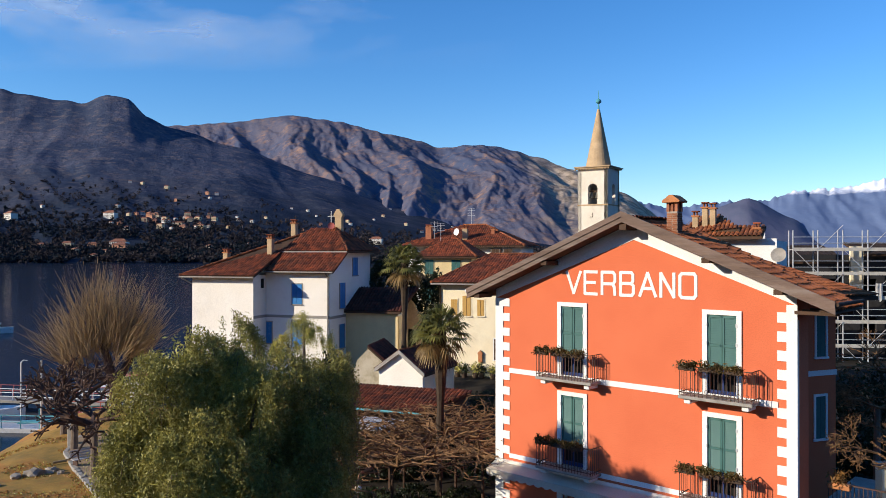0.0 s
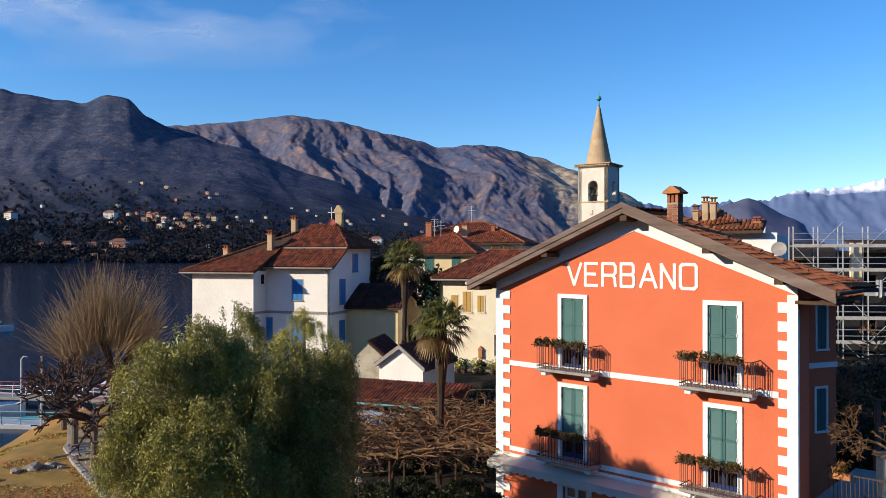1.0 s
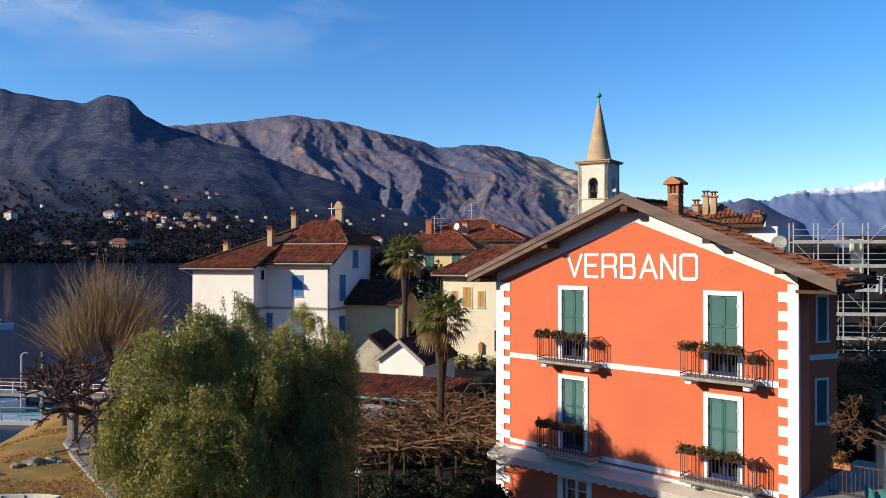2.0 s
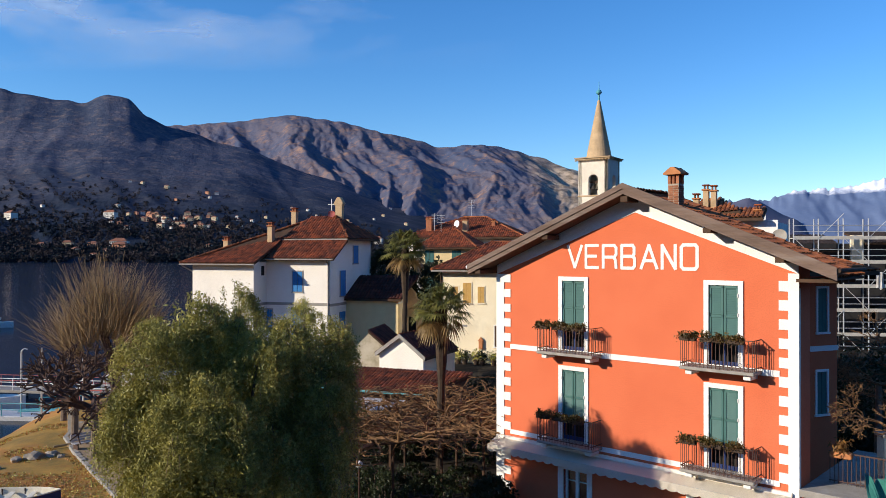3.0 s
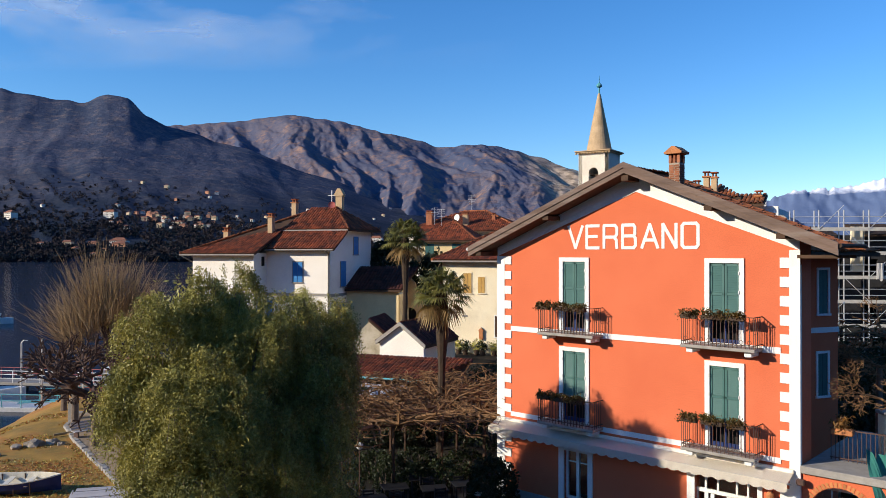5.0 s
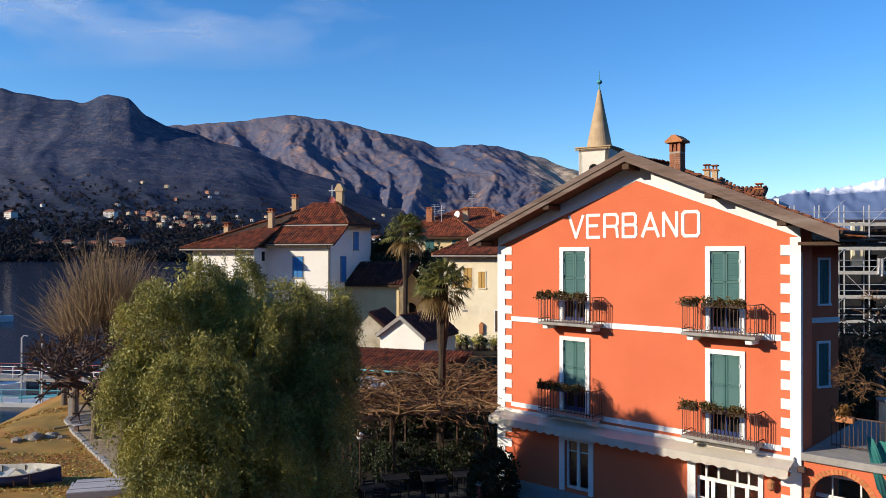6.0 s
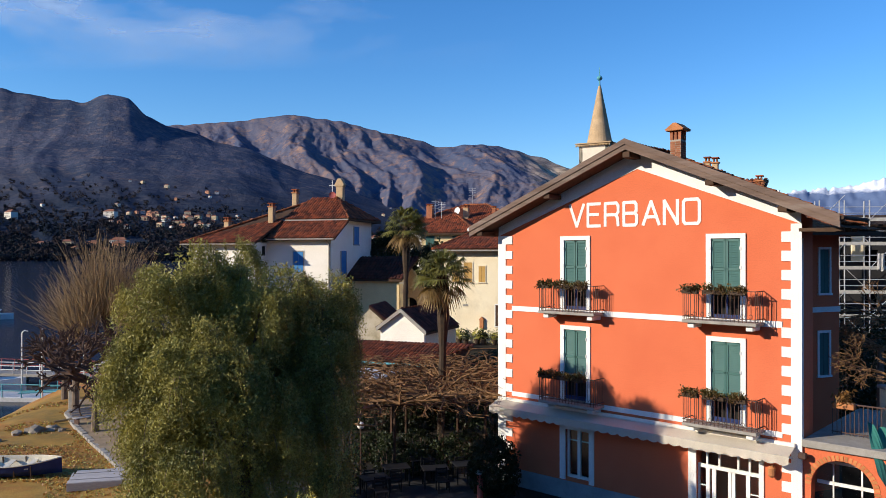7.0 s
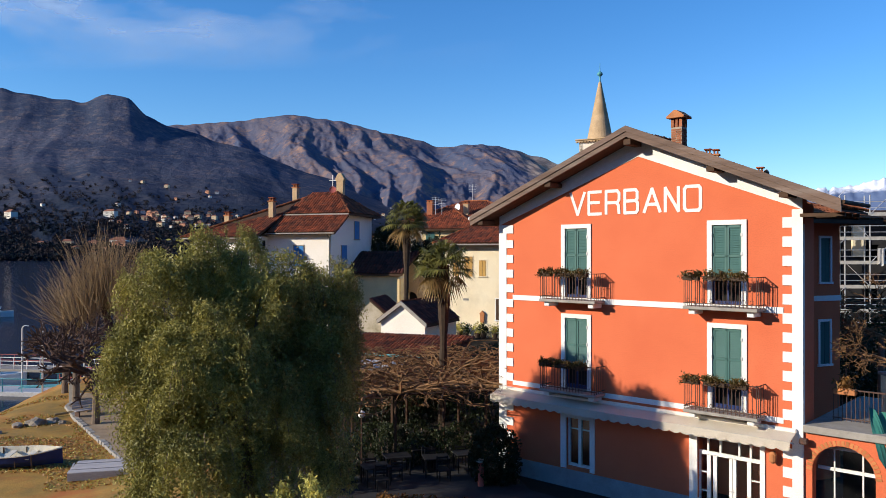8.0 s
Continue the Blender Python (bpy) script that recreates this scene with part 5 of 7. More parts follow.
# roofs behind the inn
R1 = frame_at(14.6, 39.5, 30)
rr = thing("rear_house", R1, "tiled hip roof and white wall of a house behind the inn", "house")
part("wall", boxes((-2.0, 2.35, 0.3, 0.6, 2, 12.1)), M_WHITE, rr)
part("wall", boxes((2.05, 2.35, 0.6, 5, 2, 12.0)), M_WHITE, rr)
roof_part(rr, [[(-1.6, -0.3, 12.2), (1.75, -0.3, 12.2), (1.75, 1.2, 12.75), (-1.6, 1.2, 12.75)], [(-2.8, 0.2, 12.3), (0.6, 0.2, 12.6), (-1.0, 2.5, 13.45), (-1.6, 2.5, 13.45)]], M_TILELIT, 0.22, 0.4)
for x, h in ((-1.75, 0.55), (-1.25, 1.0), (-0.85, 0.95)):
    pot_chimney(R1 @ pose(x, 1.0, 13.1), h - 0.35, 0.3)
wb = thing("white_block", frame_at(19.1, 50.0, 18), "white rendered stair block on a roof", "building")
part("wall", boxes((0, 1.75, 0, 0.3, 1, 13.05)), M_WHITE, wb)
part("wall", boxes((1.45, 1.75, 0.3, 6, 1, 12.95)), M_WHITE, wb)
part("round_vent", lathe(bmesh.new(), [(0.01, 0), (0.28, 0.0), (0.3, 0.03)], 14), M_DARK, wb, "", pose(1.0, -0.01, 12.2, 90, 0, 0))
part("roof_slab", boxes((0, 1.75, 0, 6, 12.8, 12.95)), M_WHITE, wb)
solid("satellite_dish", lathe(bmesh.new(), [(0.02, 0), (0.22, 0.02), (0.36, 0.09), (0.37, 0.11), (0.22, 0.06), (0.02, 0.03)], 20), M_STONE, R1 @ pose(2.45, 0.25, 11.25, 75, 0, -5), "grey satellite dish above the roof edge", "dish")
pot_chimney(R1 @ pose(1.4, 0.6, 12.5), 0.1, 0.3, material=M_CLAY)

# scaffolded building on the far side
SC = frame_at(28.2, 62.5, 6)
bd = thing("building_under_works", frame_at(29.0, 64.5, 6), "dark unfinished building behind scaffolding", "building")
part("wall", wall_cells(-1, 16, -1, 11.2, [(x, x + 1.1, z, z + 1.6) for x in (0.5, 3.2, 6.0, 8.8, 11.5) for z in (1.2, 4.4, 7.6)], 0, 0.4), M_ASPHALT, bd)
part("back", boxes((-1, 16, 2, 2.2, -1, 11.2)), M_DARK, bd)
part("pier", boxes((4.9, 5.9, -0.3, 0.0, 8.2, 11.9)), M_CREAM, bd)
roof_part(bd, [[(-1.5, -0.4, 10.6), (4.8, -0.4, 10.6), (4.2, 4, 12.0), (-1.5, 4, 12.0)], [(6, -0.4, 11.2), (16, -0.4, 11.2), (16, 4, 12.2), (6, 4, 12.2)]], M_SLATE, 0.25, 0.45)
sc = thing("scaffolding", SC, "silver tube scaffolding with plank decks and guard rails", "scaffolding")
post_me = mesh_from(tube(bmesh.new(), [(0, 0, 0), (0, 0, 14.2)], 0.05, 6), "post", M_GALV)
for i in range(8):
    for y in (0, 1.0):
        o = new("post", post_me)
        o.parent = sc
        o.matrix_basis = pose(0.3 + i * 1.93, y, -1)
rail_me = mesh_from(tube(bmesh.new(), [(0, 0, 0), (14, 0, 0)], 0.03, 5), "ledger", M_GALV)
deck_me = mesh_from(boxes((0, 14, 0, 1.0, -0.06, 0.0), (0, 14, -0.05, 0.0, -0.14, 0.14)), "deck", M_DECKB)
brace_me = mesh_from(tube(bmesh.new(), [(0, 0, 0), (1.93, 0, 1.95)], 0.025, 5), "brace", M_GALV)
for k in range(6):
    z = 1.9 + k * 1.95
    o = new("deck", deck_me)
    o.parent = sc
    o.matrix_basis = pose(0.3, 0, z)
    for dz in (0.5, 1.0):
        o = new("ledger", rail_me)
        o.parent = sc
        o.matrix_basis = pose(0.3, -0.04, z + dz)
    for i in range(7):
        if (i + k) % 2 == 0:
            o = new("brace", brace_me)
            o.parent = sc
            o.matrix_basis = pose(0.3 + i * 1.93, -0.08, z) if k % 2 else pose(0.3 + (i + 1) * 1.93, -0.08, z, 0, 0, 180)
bm = bmesh.new()
for i in range(9):
    a = bm.verts.new((i * 0.07, 0.03 * math.sin(i * 1.7), 0)); b = bm.verts.new((i * 0.075, 0.05 * math.sin(i * 1.7 + 1), -1.35 + 0.1 * math.sin(i)))
vs = list(bm.verts)
for i in range(8):
    bm.faces.new((vs[2 * i], vs[2 * i + 1], vs[2 * i + 3], vs[2 * i + 2]))
bmesh.ops.solidify(bm, geom=bm.faces[:], thickness=0.01)
solid("dust_sheet", bm, M_WHITE, SC @ pose(6.6, -0.15, 8.9), "white cloth hung on the scaffolding", "cloth")


# ---- trees and plants ----
def leaf_sheet(name, centers, material, parent, size, aspect=0.35, droop=0.0, label="", rng=None):
    """Thousands of small leaves as one joined mesh; centers: an array of places."""
    rng = rng or np.random.default_rng(5)
    c = np.asarray(centers, float)
    n = len(c)
    d = rng.normal(size=(n, 3))
    d[:, 2] -= droop
    d /= np.linalg.norm(d, axis=1)[:, None]
    s = np.cross(d, rng.normal(size=(n, 3)))
    s /= np.linalg.norm(s, axis=1)[:, None]
    l = size * rng.uniform(0.65, 1.35, (n, 1))
    v = np.stack([c - d * l / 2, c + s * l * aspect / 2, c + d * l / 2, c - s * l * aspect / 2], 1).reshape(-1, 3)
    me = bpy.data.meshes.new(name)
    me.from_pydata(v.tolist(), [], np.arange(4 * n).reshape(-1, 4).tolist())
    me.materials.append(material)
    ob = new(name, me)
    ob.parent = parent
    if label:
        tagged(ob, label)
    return ob


def twig_mesh(name, lines, material, parent, r=0.012, label=""):
    bm = bmesh.new()
    for pth in lines:
        k = len(pth)
        tube(bm, pth, [r * (1.0 - 0.7 * i / (k - 1)) for i in range(k)], 3)
    return part(name, bm, material, parent, label)


def olive_tree(x, y, z, lobes, n_sprays, seed, label):
    """Weeping evergreen: lobes (dx, dy, dz, rx, ry, rz) hold drooping leafy sprays."""
    random.seed(seed)
    rng = np.random.default_rng(seed)
    t = thing("olive_tree", pose(x, y, z), label, "tree")
    bm = bmesh.new()
    tube(bm, [(0, 0, -0.3), (0.1, 0, 1.0), (-0.1, 0.1, 2.2), (0.1, 0, 3.4)], [0.42, 0.34, 0.3, 0.22], 10)
    part("trunk", bm, M_BARK, t)
    for dx, dy, dz, rx, ry, rz in lobes:
        bm = bmesh.new()
        tube(bm, [(0, 0, 2.0), (dx * 0.4, dy * 0.4, 2.0 + (dz - 2) * 0.6), (dx * 0.9, dy * 0.9, dz + rz * 0.3)], [0.18, 0.12, 0.04], 6)
        part("limb", bm, M_BARK, t)
    pts, lines = [], []
    vol = [l[3] * l[4] * l[5] for l in lobes]
    for k, (dx, dy, dz, rx, ry, rz) in enumerate(lobes):
        num = int(n_sprays * (vol[k] / sum(vol)) ** 0.8)
        heads = rng.normal(size=(max(6, num // 44), 3))
        heads /= np.linalg.norm(heads, axis=1)[:, None]
        reach = rng.uniform(0.55, 1.14, len(heads))
        for _ in range(num):
            pick = rng.integers(len(heads))
            d = heads[pick] + rng.normal(size=3) * 0.17
            d /= np.linalg.norm(d)
            if d[2] < -0.5:
                d[2] *= -0.5
            r = reach[pick] * rng.uniform(0.86, 1.03) * (1 + 0.16 * noise.noise((d[0] * 2.2 + seed, d[1] * 2.2, d[2] * 2.2 + k)))
            p = np.array([dx + d[0] * rx * r, dy + d[1] * ry * r, dz + d[2] * rz * r])
            length = rng.uniform(0.35, 1.15)
            out = np.array([d[0], d[1], 0.25]) * rng.uniform(0.1, 0.5)
            m = int(12 + length * 36)
            w = np.linspace(0, 1, m)[:, None]
            strand = p + out * w * length + np.array([0, 0, -1.0]) * (w ** 1.6) * length
            pts.append(strand + rng.normal(scale=0.055, size=(m, 3)))
            if rng.random() < 0.06:
                lines.append([tuple(p), tuple(strand[m // 2]), tuple(strand[-1])])
    inner = [np.array([l[0], l[1], l[2]]) + np.clip(rng.normal(size=(int(240 * l[3] * l[4] * l[5]), 3)) * 0.28, -0.6, 0.6) * np.array(l[3:6]) for l in lobes]
    leaf_sheet("inner_foliage", np.concatenate(inner), M_OLIVE, t, 0.14, 0.4, 0.5, "dense inner foliage", rng)
    leaf_sheet("crown", np.concatenate(pts), M_OLIVE, t, 0.085, 0.34, 0.7, "dense grey-green drooping foliage", rng)
    twig_mesh("twig_tangle", lines, M_BARK, t)["kind"] = "stuff"
    return t


# The last three lobes, hidden at the back, are added to shade the inn front.
olive_tree(-6.0, 22.0, -0.5, [(-1.25, -0.3, 8.5, 1.5, 1.5, 1.6), (0.8, 0.0, 7.9, 1.45, 1.5, 1.3), (-2.35, -0.2, 6.3, 1.5, 1.7, 2.1), (-1.7, -1.0, 4.3, 1.35, 1.4, 2.5), (2.15, 1.2, 6.0, 1.3, 1.6, 2.5), (-0.7, -2.0, 6.2, 1.5, 1.4, 1.8), (-0.6, -2.0, 3.6, 1.6, 1.3, 2.3), (1.5, 0.2, 3.6, 1.7, 1.5, 2.7), (0.8, -1.2, 5.5, 1.1, 1.0, 1.8), (0.2, 1.2, 5.2, 2.5, 1.7, 2.8), (-1.0, 2.3, 7.9, 1.5, 1.5, 1.9), (1.7, 2.4, 7.0, 1.5, 1.4, 2.0), (-0.2, 3.2, 5.0, 2.4, 1.4, 2.9)], 9500, 11, "large weeping grey-green evergreen tree beside the inn garden")
olive_tree(-3.35, 15.2, -0.8, [(0, 0, 4.0, 0.75, 0.75, 1.25), (-0.25, 0.1, 2.8, 0.95, 0.9, 1.3)], 420, 12, "smaller weeping shrub in front of the large tree")
olive_tree(-8.9, 49.2, 0.3, [(0.0, 0, 5.9, 1.6, 1.4, 1.5), (-1.2, 0, 4.8, 1.3, 1.2, 1.4)], 420, 13, "pale olive tree in front of the white villa")


def palm(m, h, crown, n_leaf, seed, label, lean=0.15):
    random.seed(seed)
    t = thing("palm_tree", m, label, "tree", "palms")
    bm = bmesh.new()
    k = 14
    tube(bm, [(lean * math.sin(i / k * 2), 0, h * i / k) for i in range(k + 1)], [0.15 + 0.03 * (i % 2) + (0.09 if i > k - 5 else 0) for i in range(k + 1)], 9)
    part("trunk", bm, M_PALMTRUNK, t, "shaggy fibrous trunk")
    top = Vector((lean * math.sin(2), 0, h))
    for name, mt, num, lo, hi in (("frond", M_PALM, n_leaf, -15, 75), ("dry_frond", M_PALMDRY, n_leaf // 3, -70, -15)):
        for i in range(num):
            az, el = random.uniform(0, 360), random.uniform(lo, hi)
            d = Vector((math.cos(radians(az)) * math.cos(radians(el)), math.sin(radians(az)) * math.cos(radians(el)), math.sin(radians(el))))
            stem = crown * random.uniform(0.45, 0.6)
            hub = top + d * stem + Vector((0, 0, -0.1))
            bm = bmesh.new()
            tube(bm, [top, top + d * stem * 0.5 + Vector((0, 0, 0.04)), hub], 0.012, 4)
            side = d.cross(Vector((0, 0, 1))).normalized()
            for j in range(19):
                a = radians(-105 + j * 210 / 18)
                f = (d * math.cos(a) + side * math.sin(a)).normalized()
                ln_ = crown * 0.5 * random.uniform(0.85, 1.1)
                w = 0.028 * crown
                p1 = hub + f * ln_ * 0.6 + Vector((0, 0, -0.02))
                p2 = hub + f * ln_ + Vector((0, 0, -ln_ * random.uniform(0.25, 0.55)))
                q = f.cross(Vector((0, 0, 1))).normalized() * w
                v = [bm.verts.new(c) for c in (hub, p1 - q, p1 + q, p2)]
                bm.faces.new((v[0], v[1], v[2]))
                bm.faces.new((v[1], v[3], v[2]))
            part(name, bm, mt, t)
    return t


palm(pose(-0.25, 33.6, 0.0), 8.0, 1.5, 40, 21, "fan palm with a slim shaggy trunk rising through the pergola")
palm(pose(-2.67, 50.4, 2.1), 8.6, 1.7, 38, 22, "tall fan palm with hanging dry fronds beside the portal")


def shrub(name, x, y, z, rx, ry, rz, n, material, size, seed, label, category="shrub", aspect=0.45):
    rng = np.random.default_rng(seed)
    t = thing(name, pose(x, y, z), label, category)
    d = rng.normal(size=(n, 3))
    d /= np.linalg.norm(d, axis=1)[:, None]
    r = rng.uniform(0.45, 1.0, (n, 1)) ** 0.5
    lump = np.array([1 + 0.35 * noise.noise((a[0] * 2.5 + seed, a[1] * 2.5, a[2] * 2.5)) for a in d])[:, None]
    c = d * r * lump * np.array([rx, ry, rz]) + np.array([0, 0, rz * 0.9])
    leaf_sheet("foliage", c, material, t, size, aspect, 0.1, "", rng)
    bm = bmesh.new()
    for k in range(5):
        a = k * 1.26 + seed
        tube(bm, [(0, 0, -0.2), (math.cos(a) * rx * 0.3, math.sin(a) * ry * 0.3, rz * 0.6), (math.cos(a) * rx * 0.6, math.sin(a) * ry * 0.6, rz * 1.3)], [0.06, 0.04, 0.015], 5)
    part("stem", bm, M_BARK, t)
    return t


shrub("dark_tree", -1.2, 61.0, 4.0, 1.9, 1.6, 3.2, 6400, M_IVY, 0.30, 31, "dark glossy evergreen tree behind the palm", "tree")
shrub("dark_tree", -4.6, 64.0, 4.3, 2.1, 1.6, 3.7, 6400, M_IVY, 0.30, 32, "dark evergreen tree beside the villa", "tree")
shrub("climber_bush", -7.0, 48.2, 1.5, 1.2, 1.1, 1.9, 2600, M_IVY, 0.22, 33, "dark bush overgrowing the old wall")
shrub("climber_bush", -5.7, 45.4, 1.0, 0.8, 0.7, 1.4, 1300, M_HEDGE, 0.16, 34, "russet bare-leaved bush against the old wall")
shrub("laurel_bush", 1.75, 28.4, -0.1, 0.95, 0.9, 1.25, 5200, M_IVY, 0.15, 35, "dark round laurel at the corner of the inn")
shrub("garden_bush", 3.2, 46.5, 1.6, 1.7, 1.2, 0.8, 2600, M_IVY, 0.14, 36, "scrubby dark bush behind the pergola")
# All but one shrub take the dark leaf to carry the garden's shade.
for i, (x, y) in enumerate(((-3.9, 28.3), (-3.6, 29.6), (-2.3, 30.5), (-1.2, 30.9), (-0.1, 31.2), (-4.3, 27.2))):
    shrub("garden_bush", x, y, -0.1, 0.6, 0.5, 0.75 + 0.12 * (i % 3), 1100, M_OLIVE if i == 5 else M_IVY, 0.13, 40 + i, "small shrub in the shaded inn garden")
for i in range(9):
    shrub("hedge_plant", -2.0 + i * 0.52, 25.2 - i * 0.12, -0.1, 0.42, 0.36, 0.42, 900, M_HEDGE, 0.10, 60 + i, "low russet hedge plant along the forecourt", "hedge", 0.5)


def branching(p, d, length, r, depth, lines, spread, up, kids):
    """Grows forked limbs; gathers paths with their radii."""
    mid = p + d * length * 0.5 + Vector((random.gauss(0, 1), random.gauss(0, 1), random.gauss(0, 0.6))) * length * 0.10
    end = p + d * length + Vector((random.gauss(0, 1), random.gauss(0, 1), random.gauss(0, 0.6))) * length * 0.10
    lines.append(([p, mid, end], [r, r * 0.85, r * 0.65]))
    if depth:
        for _ in range(kids):
            nd = (d + Vector((random.gauss(0, spread), random.gauss(0, spread), random.gauss(0, spread * 0.7) + up))).normalized()
            branching(end, nd, length * random.uniform(0.6, 0.85), r * 0.62, depth - 1, lines, spread, up, kids)


# pollarded willow with a fan of straw-coloured shoots, by the water
random.seed(71)
wl = thing("pollard_tree", pose(-26.1, 60.0, -1.4) @ Matrix.Scale(1.36, 4), "pollarded bare tree with a wide fan of straw-coloured shoots", "tree")
bm = bmesh.new()
tube(bm, [(0.6, 0, -0.5), (0.3, 0, 1.6), (0.0, 0, 3.0), (-0.5, 0, 4.6)], [0.34, 0.27, 0.24, 0.18], 9)
tube(bm, [(0.3, 0, 1.6), (1.1, 0.2, 3.2), (1.25, 0.2, 4.6)], [0.24, 0.2, 0.2], 8)
tube(bm, [(0.3, 0, 1.8), (-1.4, 0.1, 2.7), (-2.2, 0.1, 3.3)], [0.18, 0.14, 0.12], 7)
part("trunk", bm, M_PLANEBARK, wl)
fan = []
for _ in range(150):
    q = random.uniform(-1, 1)
    hub = Vector((-0.3 + 1.9 * q + random.gauss(0, 0.25), random.gauss(0, 0.5), 4.3 - 1.1 * q * q + random.gauss(0, 0.35) - (0.5 if q < -0.4 else 0)))
    for _ in range(8):
        lean = q * 0.7 + random.gauss(0, 0.3)
        d = Vector((math.sin(lean), random.gauss(0, 0.25), math.cos(lean))).normalized()
        ln_ = random.uniform(1.8, 4.4) * (1 - 0.25 * abs(q))
        p = hub + Vector((random.gauss(0, 0.08), random.gauss(0, 0.08), random.gauss(0, 0.1)))
        bend = Vector((random.gauss(0, 0.16), random.gauss(0, 0.16), 0.04))
        fan.append([p, p + d * ln_ * 0.35 + bend, p + d * ln_ * 0.7 + bend * 0.4, p + d * ln_ + Vector((random.gauss(0, 0.14), 0, 0.2))])
    root = Vector((0.1 + 0.4 * q, 0, 2.6 + random.uniform(-0.4, 0.6)))
    if random.random() < 0.35:
        fan.append([root, root.lerp(hub, 0.5) + Vector((0, 0, -0.2)), hub])
twig_mesh("shoot_fan", fan, M_TWIG, wl, 0.017, "straw-coloured winter shoots")["kind"] = "stuff"


def plane_tree(x, y, z, h, seed):
    random.seed(seed)
    t = thing("plane_tree", pose(x, y, z), "pollarded plane tree with knobbly dark bare limbs", "tree", "pollarded planes")
    bm = bmesh.new()
    tube(bm, [(0, 0, -0.3), (0.03, 0, h * 0.5), (0, 0.04, h)], [0.24, 0.19, 0.2], 9)
    part("trunk", bm, M_BARK, t)
    for k in range(6):
        a = k * math.tau / 6 + random.uniform(-0.3, 0.3)
        lines = []
        branching(Vector((0, 0, h)), Vector((math.cos(a), math.sin(a), random.uniform(0.15, 0.7))).normalized(), 1.3, 0.18, 3, lines, 0.6, 0.12, 3)
        bm = bmesh.new()
        for pth, rad in lines:
            tube(bm, pth, [max(0.03, q) for q in rad], 5)
            bmesh.ops.create_icosphere(bm, subdivisions=1, radius=rad[-1] * 1.25 + 0.02, matrix=Matrix.Translation(pth[-1]))
        part("limb", bm, M_PLANEBARK, t)
    return t


plane_tree(-23.2, 48.3, -1.1, 2.6, 81)
plane_tree(-19.5, 42.9, -1.0, 2.7, 82)
plane_tree(-26.2, 53.0, -1.3, 2.6, 83)


def gnarled(x, y, z, h, seed, label, depth=4):
    random.seed(seed)
    t = thing("bare_tree", pose(x, y, z), label, "tree")
    bm = bmesh.new()
    tube(bm, [(0, 0, -0.3), (0.05, 0, h)], [0.17, 0.12], 8)
    part("trunk", bm, M_BARK, t)
    for k in range(5):
        a = k * math.tau / 5 + random.uniform(-0.4, 0.4)
        lines = []
        branching(Vector((0.05, 0, h)), Vector((math.cos(a), math.sin(a), 0.35)).normalized(), 0.62 if depth > 4 else 0.95, 0.05 if depth > 4 else 0.075, depth, lines, 0.55, 0.02, 3)
        bm = bmesh.new()
        for pth, rad in lines:
            tube(bm, pth, [max(0.007, q) for q in rad], 4)
        part("limb", bm, M_VINE, t)
    return t


gnarled(13.4, 22.6, 3.5, 1.7, 91, "twiggy bare tree with brown branches on the terrace", 5)
gnarled(21.5, 37.0, 2.0, 3.6, 92, "bare brown tree behind the terrace")

gnarled(17.2, 30.5, 0.0, 5.2, 94, "bare brown tree behind the terrace", 5)
# bushes added as dark fill behind the terrace
for i, (x, y, z, r, h) in enumerate(((18.6, 36.0, 1.2, 1.5, 2.2), (20.9, 37.5, 1.4, 1.7, 2.3), (23.6, 39.0, 1.5, 1.8, 2.1), (19.6, 33.0, 0.0, 1.5, 1.9), (17.4, 32.8, 0.0, 1.1, 1.6), (26.0, 41.0, 1.6, 2.0, 2.2))):
    shrub("garden_bush", x, y, z, r, r * 0.9, h, 3600, M_IVY, 0.2, 110 + i, "dark evergreen bush in the shaded lane behind the terrace")
# bushes added only to make it dark under the pergola
for i, (x, y, h) in enumerate(((-4.6, 38.0, 1.2), (-3.2, 37.6, 1.3), (-1.8, 37.8, 1.2), (-0.4, 38.1, 1.3), (1.0, 37.9, 1.2), (2.4, 37.4, 1.3), (-3.0, 33.0, 0.7), (-1.2, 33.6, 0.7), (0.9, 33.2, 0.7))):
    shrub("garden_bush", x, y, ground_z(x, y), 0.95, 0.6, h, 1500, M_IVY, 0.16, 130 + i, "dark ivy-like bush added to darken the space under the pergola")

# pergola grown over with bare vines
pg = thing("pergola", pose(0, 0, 0), "timber pergola posts and wires under bare vines", "pergola")
for i, (x, y) in enumerate(((-3.9, 29.5), (-2.0, 30.2), (-0.1, 31.4), (1.6, 31.0), (-4.2, 34.5), (-1.8, 35.5), (0.6, 36.5), (2.6, 36.2))):
    part("post", tube(bmesh.new(), [(x, y, ground_z(x, y) - 0.1), (x, y, 3.0)], 0.06, 6), M_DARKWOOD, pg)
for y0, y1 in ((29.5, 31.0), (34.5, 36.4)):
    part("beam", tube(bmesh.new(), [(-4.6, y0, 3.0), (3.0, y1, 3.05)], 0.05, 5), M_DARKWOOD, pg)
for k in range(6):
    x = -4.4 + k * 1.4
    part("crosspiece", tube(bmesh.new(), [(x, 29.0, 3.06), (x + 0.8, 37.5, 3.2)], 0.035, 5), M_DARKWOOD, pg)
random.seed(95)
